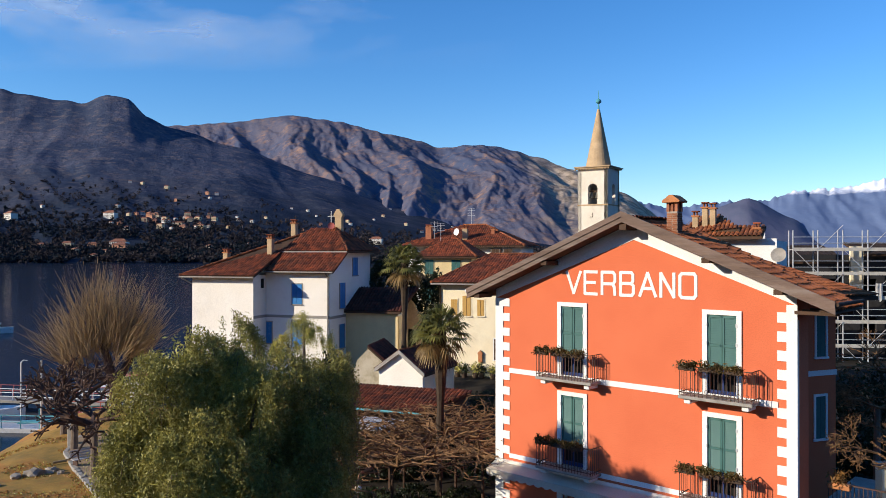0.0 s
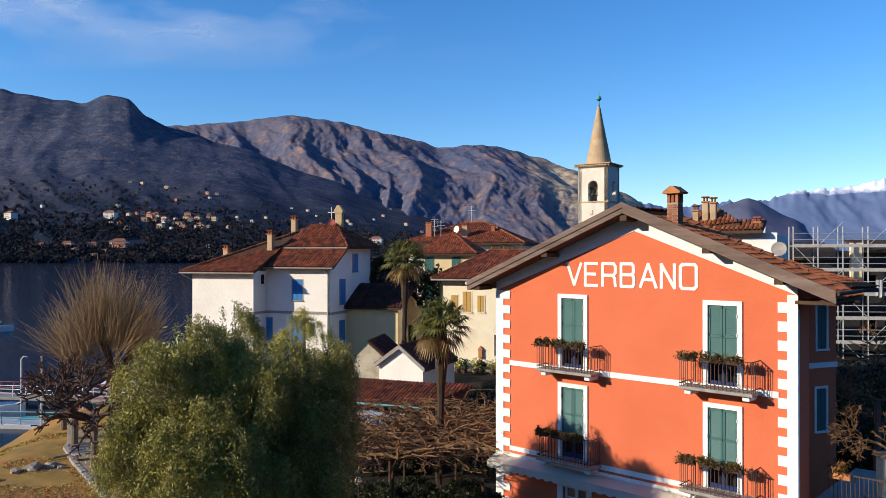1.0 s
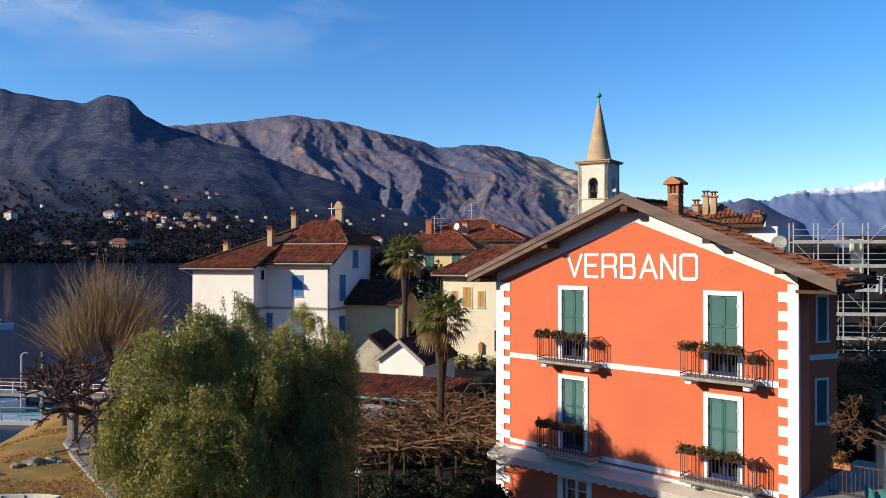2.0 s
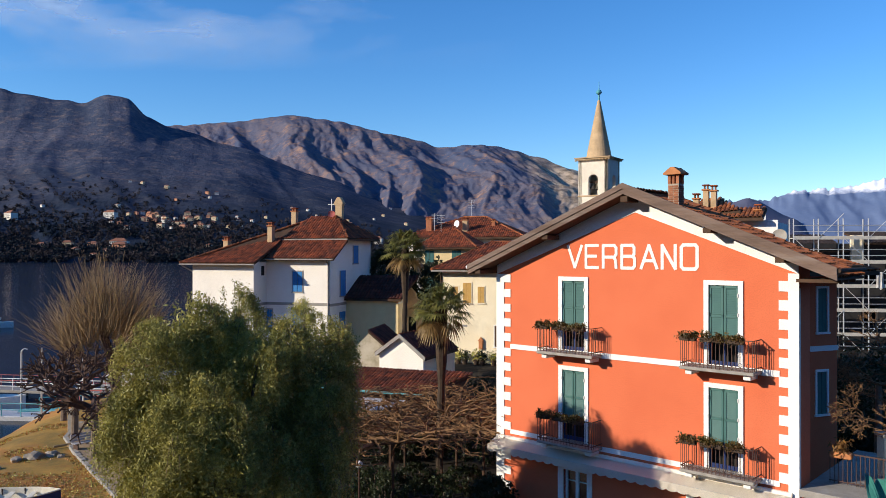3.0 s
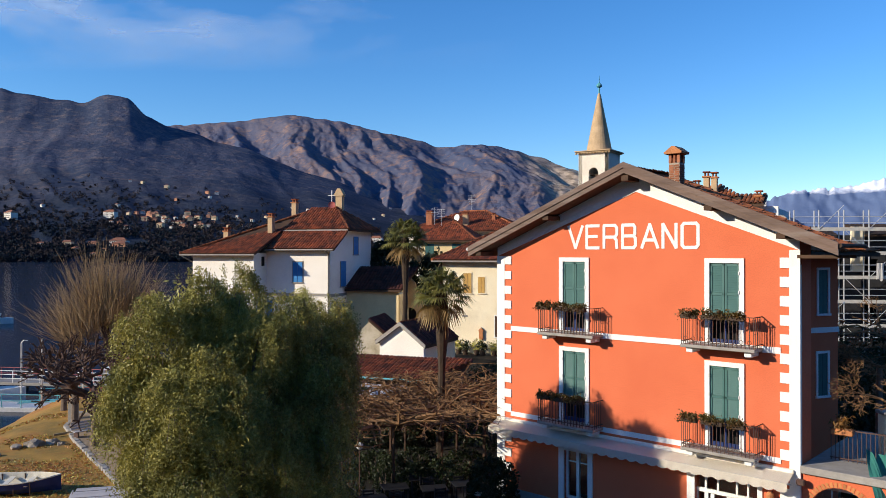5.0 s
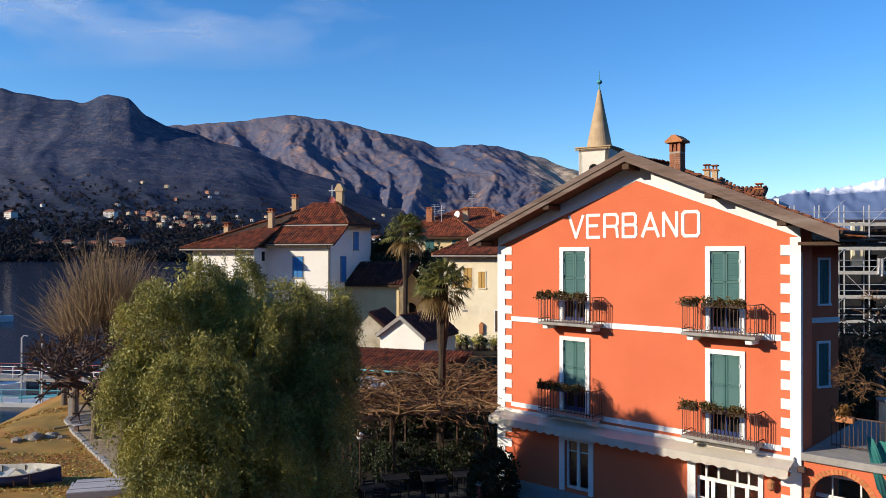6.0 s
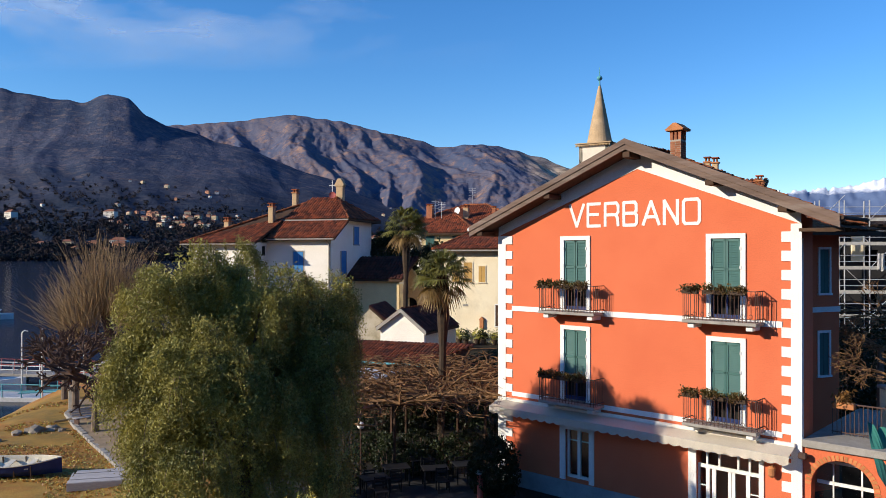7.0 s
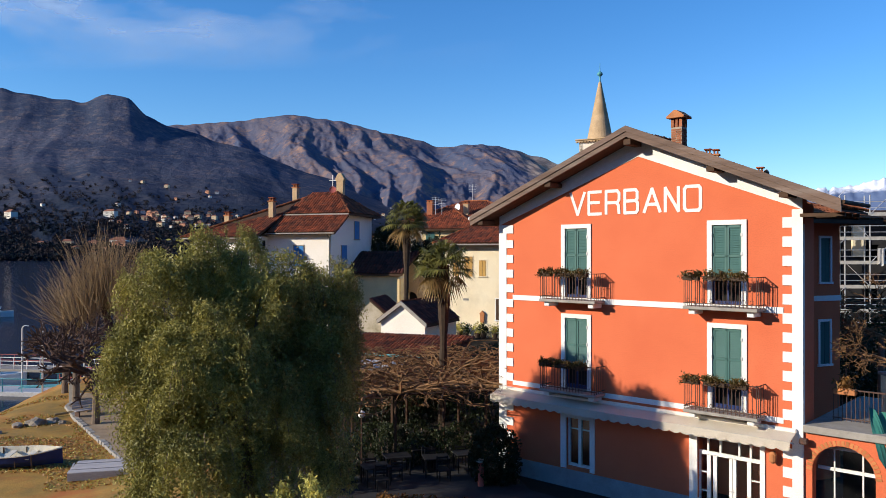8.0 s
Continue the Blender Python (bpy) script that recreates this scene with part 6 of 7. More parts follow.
for k in range(26):
    x, y = random.uniform(-4.6, 1.6), random.uniform(29.6, 37.4)
    vine = thing("vine", pose(x, y, 3.05), "gnarled bare vine sprawling over the pergola", "vine", "pergola vines")
    lines = []
    for j in range(3):
        a = random.uniform(0, math.tau)
        branching(Vector((0, 0, random.uniform(0, 0.2))), Vector((math.cos(a), math.sin(a), 0.1)).normalized(), 1.25, 0.095, 4, lines, 0.62, 0.12, 2)
    bm = bmesh.new()
    for pth, rad in lines:
        q = [Vector((p.x, p.y, max(-0.35, min(1.0, p.z * 0.8)))) for p in pth]
        tube(bm, q, [max(0.010, v) for v in rad], 4)
    part("cane", bm, M_VINE, vine)["kind"] = "stuff"
twigs = []
for _ in range(1500):
    p = Vector((random.uniform(-5.0, 2.3), random.uniform(29.3, 38.5), 3.05 + abs(random.gauss(0, 0.32))))
    d = Vector((random.gauss(0, 1), random.gauss(0, 1), random.gauss(0, 0.35))).normalized() * random.uniform(0.3, 0.8)
    twigs.append([p, p + d * 0.5 + Vector((0, 0, random.gauss(0, 0.06))), p + d])
tw_ob = thing("vine_twigs", pose(0, 0, 0), "tangle of thin brown vine twigs over the pergola", "vine", kind="stuff")
twig_mesh("twig_tangle", twigs, M_VINE, tw_ob, 0.010)["kind"] = "stuff"


# ---- shore, garden and small things ----


def path_sheet(name, pts_l, pts_r, material, label):
    """A strip between two edges laid just over the ground."""
    bm = bmesh.new()
    rows = []
    for (a, b), (c, d) in zip(pts_l, pts_r):
        rows.append([bm.verts.new((a + (c - a) * k / 6, b + (d - b) * k / 6, max(ground_z(a + (c - a) * k / 6, b + (d - b) * k / 6), -1.6) + (0.08 if name == 'road' else 0.14))) for k in range(7)])
    for r, q in zip(rows, rows[1:]):
        for k in range(6):
            bm.faces.new((r[k], r[k + 1], q[k + 1], q[k]))
    return solid(name, bm, material, pose(0, 0, 0), label, "pavement", kind="structure")


EDGE = [(-13.2, 33.0), (-14.8, 35.2), (-16.8, 38.2), (-19.0, 41.2), (-21.2, 44.2), (-23.4, 47.6), (-24.5, 52.0)]
path_sheet("pavement", EDGE, [(x + 7.5, y + 2.5) for x, y in EDGE], M_GRAVEL, "pale gravel lakeside path")
kb = thing("kerb", pose(0, 0, 0), "low weathered stone kerb along the path", "kerb")
random.seed(7)
for (a, b), (c, d) in zip(EDGE, EDGE[1:]):
    n = int(math.hypot(c - a, d - b) / 0.55)
    for i in range(n):
        x, y = a + (c - a) * (i + 0.5) / n, b + (d - b) * (i + 0.5) / n
        z = ground_z(x, y)
        o = part("kerb_stone", boxes((-0.26, 0.26, -0.14, 0.14, -0.3, 0.16 + random.uniform(-0.03, 0.03)), bevel=0.03), M_STONE, kb, "", pose(x, y, z, 0, 0, math.degrees(math.atan2(d - b, c - a)) + random.uniform(-4, 4)))
path_sheet("road", [(-4.8, 24.8), (-4.2, 26.6), (-3.6, 29.0), (-3.4, 31.5)], [(9.5, 20.5), (9.0, 22.0), (3.0, 27.5), (2.2, 31.5)], M_ASPHALT, "dark paved forecourt of the inn")


def rowing_boat(m):
    b = thing("rowing_boat", m, "beached rowing boat with navy hull and cream inside", "boat")
    def hull(scale_in, lift):
        rows = []
        for i in range(13):
            t = i / 12
            w = 0.72 * (1 - max(0, (t - 0.45) / 0.55) ** 2.2) * (0.86 + 0.14 * min(1, t * 4)) * scale_in
            h = 0.55 + 0.22 * max(0, t - 0.5) ** 1.5 * 2
            rows.append([(t * 4.2 - 2.1, s * w * f, z * h + lift) for s, f, z in ((-1, 1.0, 1), (-1, 0.93, 0.5), (-1, 0.62, 0.06), (0, 0, 0.0), (1, 0.62, 0.06), (1, 0.93, 0.5), (1, 1.0, 1))])
        return rows
    for name, sc_, lift, mt in (("hull", 1.0, 0.0, M_BOATBLUE), ("inner_skin", 0.94, 0.035, M_BOATIN)):
        bm = bmesh.new()
        rows = [[bm.verts.new(p) for p in r] for r in hull(sc_, lift)]
        for r, q in zip(rows, rows[1:]):
            for k in range(6):
                bm.faces.new((r[k], q[k], q[k + 1], r[k + 1]))
        bm.faces.new(rows[0])
        part(name, bm, mt, b)
    for x in (-1.2, -0.2, 0.75):
        part("thwart", boxes((x - 0.12, x + 0.12, -0.6, 0.6, 0.4, 0.44)), M_BOATIN, b)
    for x in (-1.6, -0.7, 0.3, 1.0):
        part("rib", boxes((x - 0.02, x + 0.02, -0.66, -0.6, 0.06, 0.56)), M_DARKWOOD, b)
        part("rib", boxes((x - 0.02, x + 0.02, 0.6, 0.66, 0.06, 0.56)), M_DARKWOOD, b)
    for s in (-1, 1):
        bm = bmesh.new()
        tube(bm, [(p[0], p[1], p[2]) for p in [r[0 if s < 0 else 6] for r in hull(1.0, 0.02)]], 0.03, 5)
        part("gunwale", bm, M_BOATIN, b)
    return b


rowing_boat(pose(-19.4, 34.6, ground_z(-18, 34.5) + 0.12, 6, 0, 6))
pk = thing("upturned_punt", pose(-14.5, 33.1, ground_z(-14.5, 33) + 0.05, 8, 0, 14), "upturned flat wooden boat with silvery planks", "boat")
for i in range(4):
    part("plank", boxes((-1.5 + 0.06 * i, 1.5, -0.62 + i * 0.31, -0.33 + i * 0.31, 0.32 + 0.02 * (i % 2), 0.36 + 0.02 * (i % 2)), bevel=0.008), M_PLANK, pk)
part("side", boxes((-1.5, 1.5, -0.64, -0.60, 0.0, 0.34), (-1.5, -1.44, -0.6, 0.6, 0.0, 0.3)), M_PLANK, pk)


def rock(x, y, s, seed, mt=None):
    random.seed(seed)
    bm = bmesh.new()
    bmesh.ops.create_icosphere(bm, subdivisions=2, radius=s * 0.8)
    for v in bm.verts:
        k = 1 + 0.6 * noise.noise(v.co * 2.2 / s + Vector((seed, 0, 0)))
        v.co = Vector((v.co.x * k * 1.3, v.co.y * k, v.co.z * k * 0.8))
    return solid("rock", bm, mt or M_ROCK, pose(x, y, ground_z(x, y) + s * 0.1, 0, 0, seed * 40), "rough pale rock on the turf", "rock", "shore rocks")


for i, (x, y, s) in enumerate(((-23.0, 43.2, 0.55), (-22.3, 43.8, 0.4), (-23.7, 42.6, 0.35), (-24.3, 40.0, 0.4), (-24.8, 39.4, 0.3), (-21.6, 43.4, 0.25), (-23.8, 41.0, 0.22))):
    rock(x, y, s, i + 1)
for i in range(3):
    solid("driftwood", tube(bmesh.new(), [(-0.8, 0, 0.1), (0, 0.06, 0.14), (0.9, -0.05, 0.12)], [0.07, 0.08, 0.05], 6), M_TWIG, pose(-22.2 + i * 0.5, 45.5 + i * 0.5, ground_z(-22, 45.5) + 0.02, 0, 0, 30 + i * 25), "pale driftwood log on the turf", "log", "driftwood")
rng = np.random.default_rng(77)
for nm, mt, num, size, asp, lab in (("leaf_litter", M_HEDGE, 14000, 0.13, 0.6, "russet fallen leaves strewn over the turf"), ("grass_tufts", M_OLIVE, 14000, 0.2, 0.16, "ochre and green tufts of winter grass")):
    gx, gy = rng.uniform(-31, -10.5, num), rng.uniform(31, 52, num)
    keep = np.array([noise.noise((a * 0.33, b * 0.33, num + size)) > -0.02 for a, b in zip(gx, gy)])
    lit = thing(nm, pose(0, 0, 0), lab, "litter", kind="stuff")
    leaf_sheet("scatter", [(a, b, ground_z(a, b) + 0.03) for a, b in zip(gx[keep], gy[keep])], mt, lit, size, asp, 0.0, "", rng)["kind"] = "stuff"
bench = thing("bench", pose(-20.9, 45.0, ground_z(-20.9, 45) + 0.05, 0, 0, 50), "wooden park bench facing the lake", "bench")
for i in range(3):
    part("slat", boxes((-0.8, 0.8, -0.25 + i * 0.17, -0.12 + i * 0.17, 0.42, 0.46)), M_PLANK, bench)
for i in range(3):
    part("slat", boxes((-0.8, 0.8, 0.28, 0.31, 0.5 + i * 0.15, 0.62 + i * 0.15)), M_PLANK, bench)
for x in (-0.6, 0.6):
    part("leg", boxes((x - 0.03, x + 0.03, -0.25, 0.3, 0.0, 0.42)), M_IRON, bench)
sb = thing("stone_pillar", pose(-23.9, 49.6, ground_z(-23.9, 49.6)), "weathered stone gate pillar", "pillar")
part("shaft", boxes((-0.25, 0.25, -0.25, 0.25, -0.2, 1.3), bevel=0.03), M_STONE, sb)
part("cap", boxes((-0.32, 0.32, -0.32, 0.32, 1.3, 1.45), bevel=0.03), M_STONE, sb)


def railing(m, length, h, material, step, label, rails=(0.5, 1.0), r=0.03):
    t = thing("jetty_railing", m, label, "railing", "jetty railings")
    for f in rails:
        part("rail", tube(bmesh.new(), [(0, 0, h * f), (length, 0, h * f)], r, 6), material, t)
    pm = mesh_from(tube(bmesh.new(), [(0, 0, 0), (0, 0, h)], r, 6), "post", material)
    k = max(1, int(length / step))
    for i in range(k + 1):
        o = new("post", pm)
        o.parent = t
        o.matrix_basis = pose(length * i / k, 0, 0)
    return t


# jetties and landing stage
jt = thing("jetty", pose(-44, 70.0, -1.95, 0, 0, -9), "white railed landing jetty over the water", "jetty")
part("deck", boxes((0, 18.5, 0, 1.8, -0.25, 0.0), bevel=0.02), M_STONE, jt)
for x in range(2, 18, 4):
    part("pile", tube(bmesh.new(), [(x, 0.9, -3), (x, 0.9, 0)], 0.14, 8), M_STONE, jt)
railing(pose(-44, 70.0, -1.95, 0, 0, -9), 18.5, 1.05, M_WHITE, 1.3, "white tubular jetty railing", (0.35, 0.68, 1.0), 0.035)
railing(pose(-43.7, 71.8, -1.95, 0, 0, -9), 18.5, 1.05, M_RUST, 1.3, "reddish jetty railing behind", (0.5, 1.0), 0.03)
st = thing("pontoon", pose(-37.5, 60.0, -2.35, 0, 0, -6), "low floating pontoon with pale deck", "pontoon")
part("deck", boxes((0, 8.5, 0, 2.6, -0.4, 0.1), bevel=0.03), M_GALV, st)
railing(pose(-37.5, 60.0, -2.25, 0, 0, -6), 8.0, 1.0, M_TEAL, 1.6, "teal painted pontoon railing", (0.5, 1.0), 0.04)
railing(pose(-32.6, 62.0, -2.25, 0, 0, 16), 6.5, 1.0, M_TEAL, 1.3, "teal painted gangway railing over water", (0.4, 1.0), 0.04)
railing(pose(-31.8, 63.5, -2.0, 0, 0, -6), 4.6, 1.1, M_RUST, 0.8, "pinkish red gate railing", (0.2, 0.6, 1.0), 0.045)
gw2 = thing("gangway", pose(-34.0, 61.6, -2.2, 0, 0, 14), "green plank gangway to the shore", "gangway")
part("deck", boxes((0, 9.5, -0.6, 0.6, -0.1, 0.0)), M_TEAL, gw2)


def launch(m, label, s=1.0, red_top=False):
    b = thing("motor_launch", m, label, "boat", "moored boats")
    rows = []
    bm = bmesh.new()
    for i in range(11):
        t = i / 10
        w = 1.05 * s * (1 - max(0, (t - 0.55) / 0.45) ** 2) + 0.02
        rows.append([bm.verts.new((t * 6.5 * s - 3.2 * s, k * w, z * s)) for k, z in ((-1, 0.75 + 0.25 * t * t), (-0.75, -0.1), (0.75, -0.1), (1, 0.75 + 0.25 * t * t))])
    for r, q in zip(rows, rows[1:]):
        for k in range(3):
            bm.faces.new((r[k], q[k], q[k + 1], r[k + 1]))
        bm.faces.new((r[3], q[3], q[0], r[0]))
    bm.faces.new(rows[0])
    part("hull", bm, M_WHITE, b)
    part("cabin", boxes((-1.2 * s, 1.0 * s, -0.75 * s, 0.75 * s, 0.75 * s, 1.35 * s), bevel=0.08), M_WHITE, b)
    part("cabin_glass", boxes((-1.0 * s, 1.02 * s, -0.77 * s, 0.77 * s, 1.0 * s, 1.25 * s)), M_DARK, b)
    part("roof", boxes((-1.5 * s, 1.1 * s, -0.85 * s, 0.85 * s, 1.5 * s, 1.58 * s), bevel=0.03), M_RUST if red_top else M_WHITE, b)
    for x in (-1.1, 0.9):
        part("pillar", boxes((x * s - 0.04, x * s + 0.04, -0.7 * s, 0.7 * s, 1.3 * s, 1.52 * s)), M_WHITE, b)
    return b


launch(pose(-38.5, 63.6, LAKE + 0.1, 0, 0, 4), "white passenger launch moored at the pontoon", 1.15)
launch(pose(-44.0, 66.5, LAKE + 0.1, 0, 0, 0), "white launch with a red roof moored at the jetty", 0.9, True)
launch(pose(-78.0, 133.0, LAKE + 0.1, 0, 0, 10), "white motor boat out on the lake", 1.0)
launch(pose(-29.5, 76.0, LAKE + 0.1, 0, 0, 10), "launch with a red canopy behind the trees", 1.2, True)
for x, y, h in ((-30.6, 58.5, 5.8), (-29.3, 62.5, 5.2), (-34.5, 62.8, 5.0)):
    lp = thing("mooring_pole", pose(x, y, LAKE - 1), "tall pale mooring pole in the water", "pole", "mooring poles")
    part("shaft", tube(bmesh.new(), [(0, 0, 0), (0, 0, h + 1)], 0.07, 6), M_GALV, lp)
    if h < 5.1:
        part("lamp_arm", tube(bmesh.new(), [(0, 0, h + 1), (0.2, 0, h + 1.2), (0.5, 0, h + 1.15)], 0.04, 5), M_GALV, lp)

# garden of the inn: globe lamp, dark tables and chairs, parasol base
gl = thing("globe_lamp", pose(-3.2, 29.0, 0.0), "white globe garden lamp on a thin post", "lamp")
part("post", tube(bmesh.new(), [(0, 0, 0), (0, 0, 2.35)], 0.03, 6), M_IRON, gl)
bm = bmesh.new()
bmesh.ops.create_uvsphere(bm, u_segments=16, v_segments=10, radius=0.14, matrix=Matrix.Translation((0, 0, 2.47)))
part("globe", bm, M_WHITE, gl)


def garden_table(m):
    t = thing("garden_table", m, "dark square garden table", "table", "garden tables")
    part("tabletop", boxes((-0.5, 0.5, -0.4, 0.4, 0.71, 0.75), bevel=0.01), M_BLACKWOOD, t)
    for sx in (-1, 1):
        for sy in (-1, 1):
            part("leg", boxes((sx * 0.44 - 0.025, sx * 0.44 + 0.025, sy * 0.34 - 0.025, sy * 0.34 + 0.025, 0, 0.71)), M_BLACKWOOD, t)
    return t


def garden_chair(m):
    t = thing("garden_chair", m, "dark slatted garden chair", "chair", "garden chairs")
    part("seat", boxes((-0.22, 0.22, -0.22, 0.22, 0.43, 0.47), bevel=0.01), M_BLACKWOOD, t)
    for z in (0.56, 0.68, 0.80):
        part("back_slat", boxes((-0.22, 0.22, 0.2, 0.23, z, z + 0.07)), M_BLACKWOOD, t)
    for sx in (-1, 1):
        part("leg", boxes((sx * 0.2 - 0.02, sx * 0.2 + 0.02, -0.22, -0.18, 0, 0.43)), M_BLACKWOOD, t)
        part("leg", boxes((sx * 0.2 - 0.02, sx * 0.2 + 0.02, 0.18, 0.22, 0, 0.9)), M_BLACKWOOD, t)
    return t


tab, chair = garden_table(pose(-1.9, 29.6, 0.03, 0, 0, 15)), garden_chair(pose(-1.9, 28.8, 0.03, 0, 0, 195))
random.seed(3)
for x, y in ((-0.4, 29.4), (-1.0, 30.8), (0.8, 30.0), (-2.6, 28.2)):
    copy_thing(tab, pose(x, y, 0.03, 0, 0, random.uniform(0, 40)))
    for a in (0, 180):
        copy_thing(chair, pose(x, y, 0.03, 0, 0, a + 15) @ pose(0.1, -0.75, 0))
urn = thing("red_post", pose(1.25, 28.0, 0.0), "red painted bollard with a pale top", "bollard")
part("shaft", lathe(bmesh.new(), [(0.12, 0), (0.11, 0.9), (0.16, 0.95)], 12), M_RUST, urn)
part("cap", lathe(bmesh.new(), [(0.17, 0.95), (0.17, 1.0), (0.05, 1.08)], 12), M_STONE, urn)

# terrace: planter, pillar, green netting, wall lamp
tp = thing("terrace_planter", RED @ pose(3.72, 1.22, 4.32), "clay trough with yellow-green plant on the terrace rail", "planter")
part("trough", boxes((-0.3, 0.3, -0.12, 0.12, 0, 0.18), bevel=0.02), M_CLAY, tp)
part("foliage", leaves(bmesh.new(), (0, 0, 0.3), 260, 0.13, 0.14, 0.6, 0.35), M_HEDGE, tp)
pl = thing("gate_pillar", pose(13.75, 23.9, 3.4), "cream rendered terrace pillar", "pillar")
part("shaft", boxes((-0.2, 0.2, -0.2, 0.2, 0, 1.35), bevel=0.02), M_CREAM, pl)
part("cap", boxes((-0.26, 0.26, -0.26, 0.26, 1.35, 1.45), bevel=0.02), M_STONE, pl)
bm = bmesh.new()
net = []
for i in range(15):
    u = i / 14
    row = []
    for j in range(15):
        v = j / 14
        a = Vector((11.9, 21.8, 4.35)).lerp(Vector((11.75, 21.0, 2.9)), v)
        b = Vector((14.3, 21.6, 4.1)).lerp(Vector((13.3, 20.4, 1.2)), v)
        p = a.lerp(b, u * (0.25 + 0.75 * v))
        p.z -= 0.35 * math.sin(math.pi * u) + 0.05 * math.sin(u * 17 + v * 5)
        p.y += 0.08 * math.sin(u * 13 + v * 3)
        row.append(bm.verts.new(p))
    net.append(row)
for i in range(14):
    for j in range(14):
        bm.faces.new((net[i][j], net[i + 1][j], net[i + 1][j + 1], net[i][j + 1]))
solid("green_net", bm, M_NET, pose(0, 0, 0), "sagging green builder's netting over the porch", "net")
wlp = thing("wall_lantern", RED @ pose(2.1, -0.18, 2.45), "small terracotta wall lantern", "lamp")
part("shade", lathe(bmesh.new(), [(0.03, 0.18), (0.12, 0.08), (0.11, -0.12), (0.04, -0.2)], 10), M_CLAY, wlp)
part("bracket", boxes((-0.015, 0.015, 0.0, 0.18, 0.12, 0.15)), M_IRON, wlp)
cam_box = thing("floodlight", RED @ pose(2.98, -0.12, 3.05), "dark floodlight on the corner of the inn", "lamp")
part("housing", boxes((-0.12, 0.12, -0.14, 0.02, -0.08, 0.1), bevel=0.03), M_IRON, cam_box)
part("bracket", boxes((-0.02, 0.02, 0.0, 0.12, -0.02, 0.02)), M_IRON, cam_box)
brl = thing("stone_planter", RED @ pose(-0.35, -0.75, 0.0), "round pale stone planter by the door", "planter")
part("bowl", lathe(bmesh.new(), [(0.2, 0), (0.3, 0.3), (0.36, 0.62), (0.3, 0.64)], 16), M_STONE, brl)

# ---- town across the lake ----
random.seed(123)
WALLS = [mat("town_white", (0.72, 0.68, 0.62), scale=0.2, bump=0), mat("town_cream", (0.66, 0.52, 0.34), scale=0.2, bump=0), mat("town_pink", (0.62, 0.30, 0.18), scale=0.2, bump=0)]
TROOF = mat("town_roof", (0.30, 0.12, 0.07), (0.2, 0.09, 0.06), scale=0.3, bump=0)


def town_house(w, d, h, wall_mat, label):
    t = thing("lakeside_house", pose(0, -2000, -500), label, "house", "houses across the lake")
    part("wall", boxes((-w / 2, w / 2, 0, d, -4, h)), wall_mat, t)
    bm = bmesh.new()
    slab(bm, [(-w / 2 - 0.6, -0.6, h), (w / 2 + 0.6, -0.6, h), (w / 4, d / 2, h + w * 0.18), (-w / 4, d / 2, h + w * 0.18)], 0.3)
    slab(bm, [(w / 2 + 0.6, -0.6, h), (w / 2 + 0.6, d + 0.6, h), (w / 4, d / 2, h + w * 0.18)], 0.3)
    slab(bm, [(-w / 2 - 0.6, d + 0.6, h), (-w / 2 - 0.6, -0.6, h), (-w / 4, d / 2, h + w * 0.18)], 0.3)
    part("roof", bm, TROOF, t)
    wm = mesh_from(boxes((-0.6, 0.6, -0.06, 0.0, 0, 1.7)), "window", M_DARK)
    for zz in np.arange(1.5, h - 1.8, 3.2):
        for x in np.arange(-w / 2 + 1.8, w / 2 - 1, 3.0):
            o = new("window", wm)
            o.parent = t
            o.matrix_basis = pose(x, 0, zz)
    return t


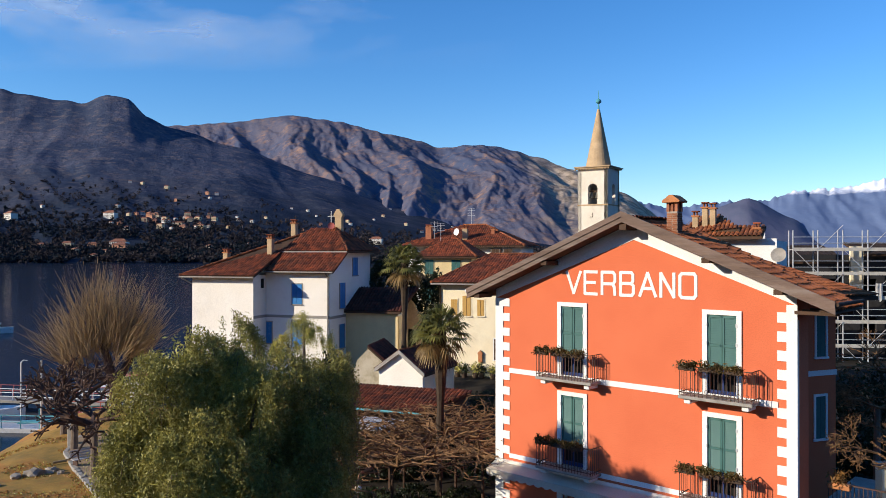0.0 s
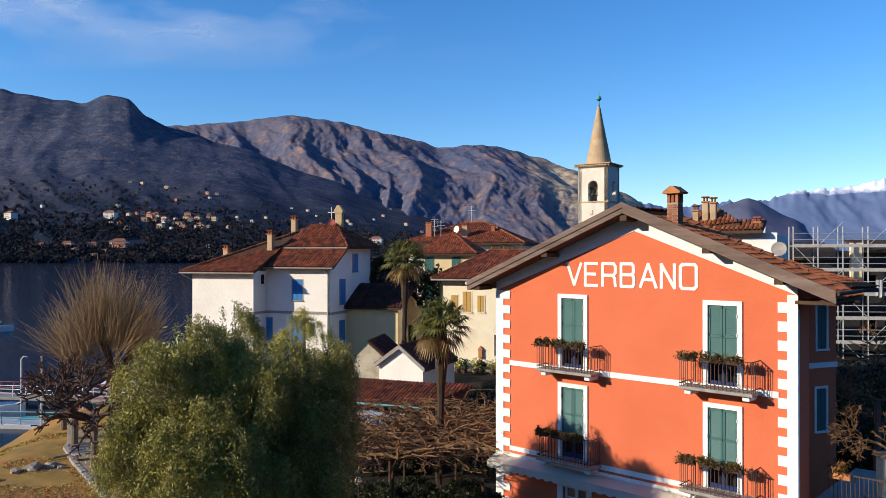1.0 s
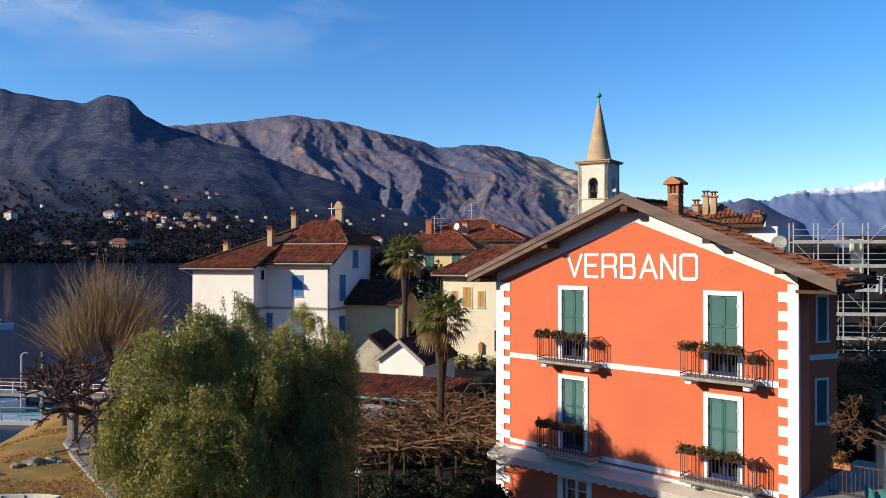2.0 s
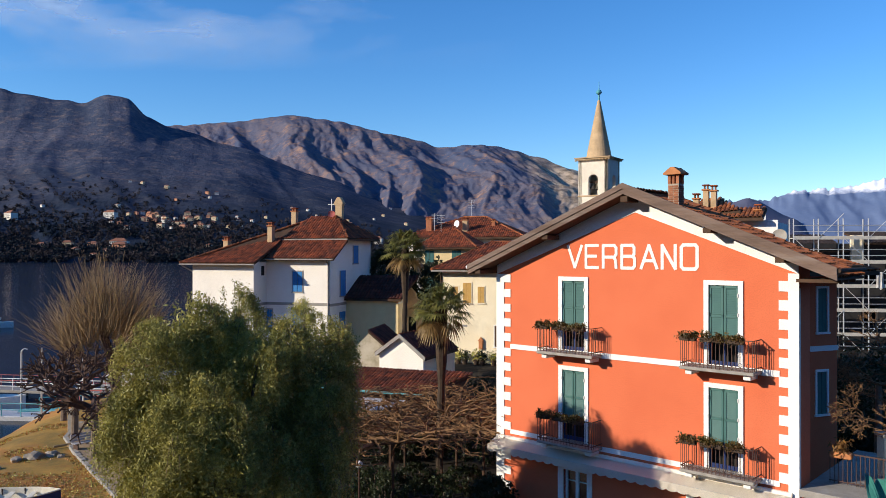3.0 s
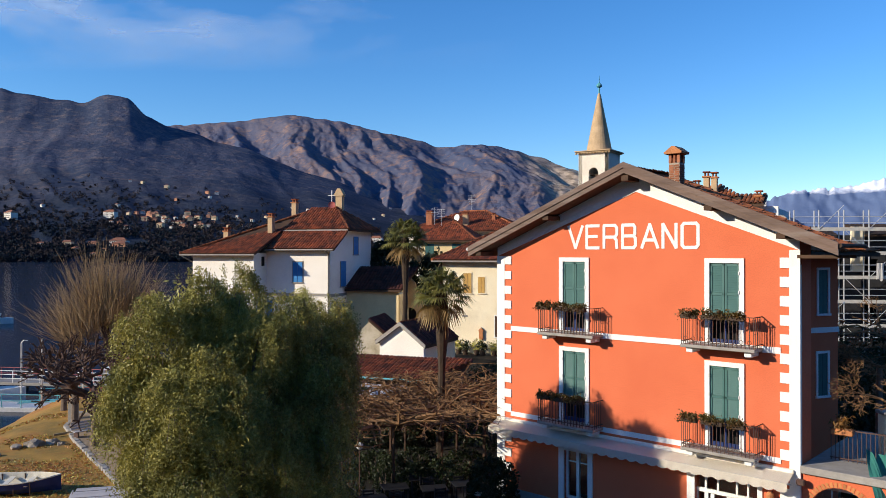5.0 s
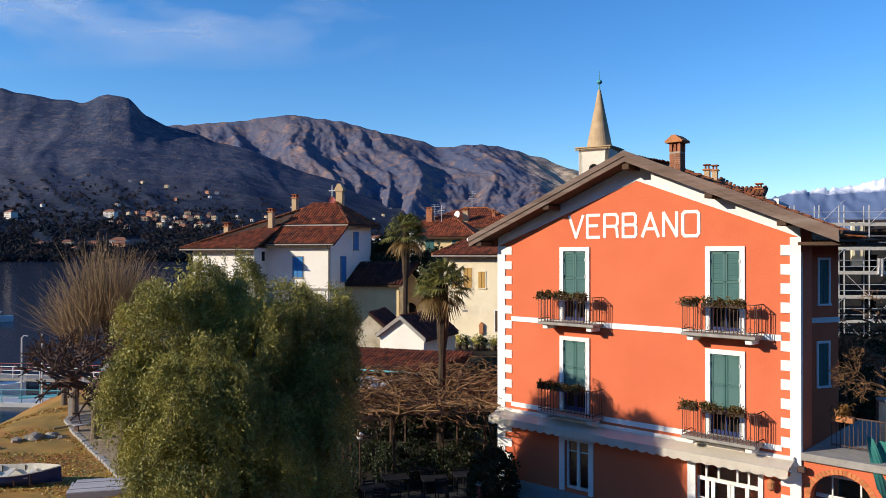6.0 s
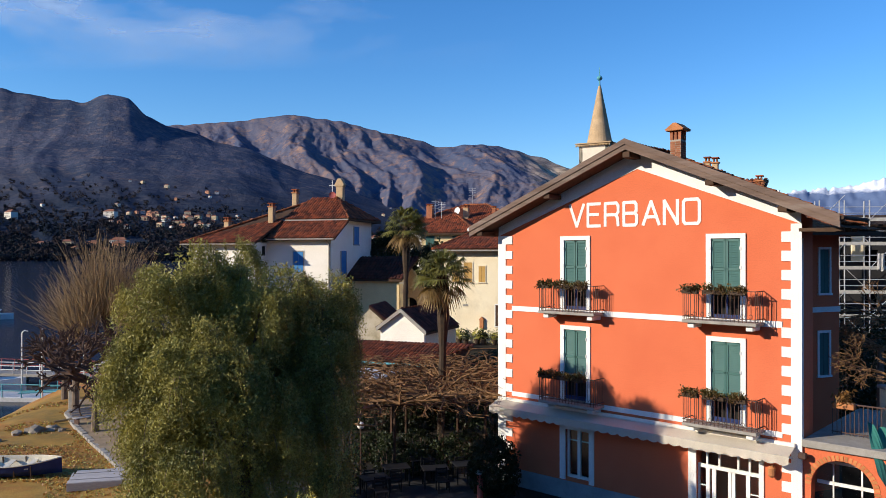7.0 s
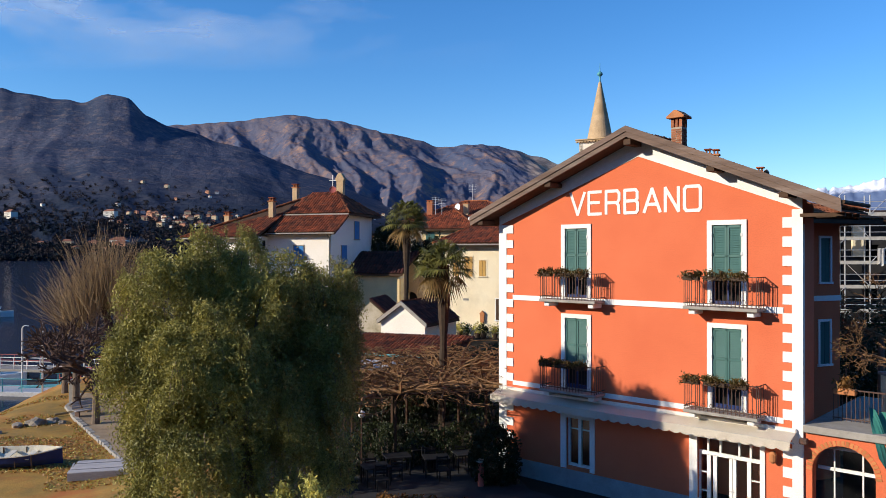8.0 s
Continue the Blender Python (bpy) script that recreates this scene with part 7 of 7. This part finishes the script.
kinds = [town_house(12, 9, 7, WALLS[0], "small white house across the lake"), town_house(16, 10, 9, WALLS[1], "cream villa across the lake"), town_house(14, 10, 8, WALLS[2], "pinkish house across the lake"), town_house(26, 12, 11, WALLS[0], "long white hotel across the lake")]
def put_house(k, px, py, size):
    """A house on the far slope on the bearing px and at the rise py (thousandths of the distance)."""
    u, e = px / 1000, py / 1000
    r = 1012
    while r < 2500 and (hill_h(u, r) - 10) / r < e:
        r += 6
    copy_thing(kinds[k], pose(u * r, r, hill_h(u, r) + 1.0, 0, 0, random.uniform(-40, 20)) @ Matrix.Scale(size, 4))
HOUSES = ((3, -568, 43, 1.1), (0, -524, 59, 0.7), (3, -436, 45, 0.95), (0, -426, 58, 0.8), (0, -408, 91, 0.6), (1, -393, 89, 0.6), (1, -361, 83, 0.7), (2, -308, 76, 0.7), (0, -295, 75, 0.8), (0, -305, 70, 0.6), (2, -349, 67, 0.6), (2, -340, 30, 0.9), (1, -316, 30, 0.8), (1, -482, -2, 0.8), (0, -457, -8, 0.8), (1, -443, -4, 0.8), (2, -423, 0, 1.45), (0, -347, 0, 0.8), (0, -306, 4, 0.9), (3, -88, 11, 0.9), (0, -68, 56, 0.5))
for row in HOUSES:
    put_house(*row)
for _ in range(44):
    put_house(random.choice((0, 0, 1, 2)), random.gauss(-358, 28), random.gauss(41, 5), random.uniform(0.5, 0.8))
for _ in range(34):
    put_house(random.choice((0, 0, 1, 2)), random.uniform(-310, 60), random.gauss(34, 11), random.uniform(0.4, 0.65))
for o in kinds:
    o.matrix_world = pose(-620 + kinds.index(o) * 40, 1180, hill_h(-0.52, 1180))
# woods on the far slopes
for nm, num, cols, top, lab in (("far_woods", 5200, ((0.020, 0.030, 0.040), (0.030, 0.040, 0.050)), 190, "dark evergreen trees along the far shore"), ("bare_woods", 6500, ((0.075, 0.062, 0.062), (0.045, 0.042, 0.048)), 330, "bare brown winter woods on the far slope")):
    rng = np.random.default_rng(num)
    far = thing(nm, pose(0, 0, 0), lab, "woods", kind="stuff")
    us, rs = rng.uniform(-0.85, 0.16, num), 1003 + np.abs(rng.normal(0, top, num))
    c = []
    for u, r in zip(us, rs):
        if r > 1900 or noise.noise((u * 26, r * 0.011, num)) < (-0.05 if nm == "far_woods" else -0.3):
            continue
        h = rng.uniform(6, 13)
        base = np.array([u * r, r, hill_h(u, r)])
        c.append(base + rng.normal(size=(20, 3)) * np.array([h * 0.22, h * 0.22, h * 0.22]) + np.array([0, 0, h * 0.45]))
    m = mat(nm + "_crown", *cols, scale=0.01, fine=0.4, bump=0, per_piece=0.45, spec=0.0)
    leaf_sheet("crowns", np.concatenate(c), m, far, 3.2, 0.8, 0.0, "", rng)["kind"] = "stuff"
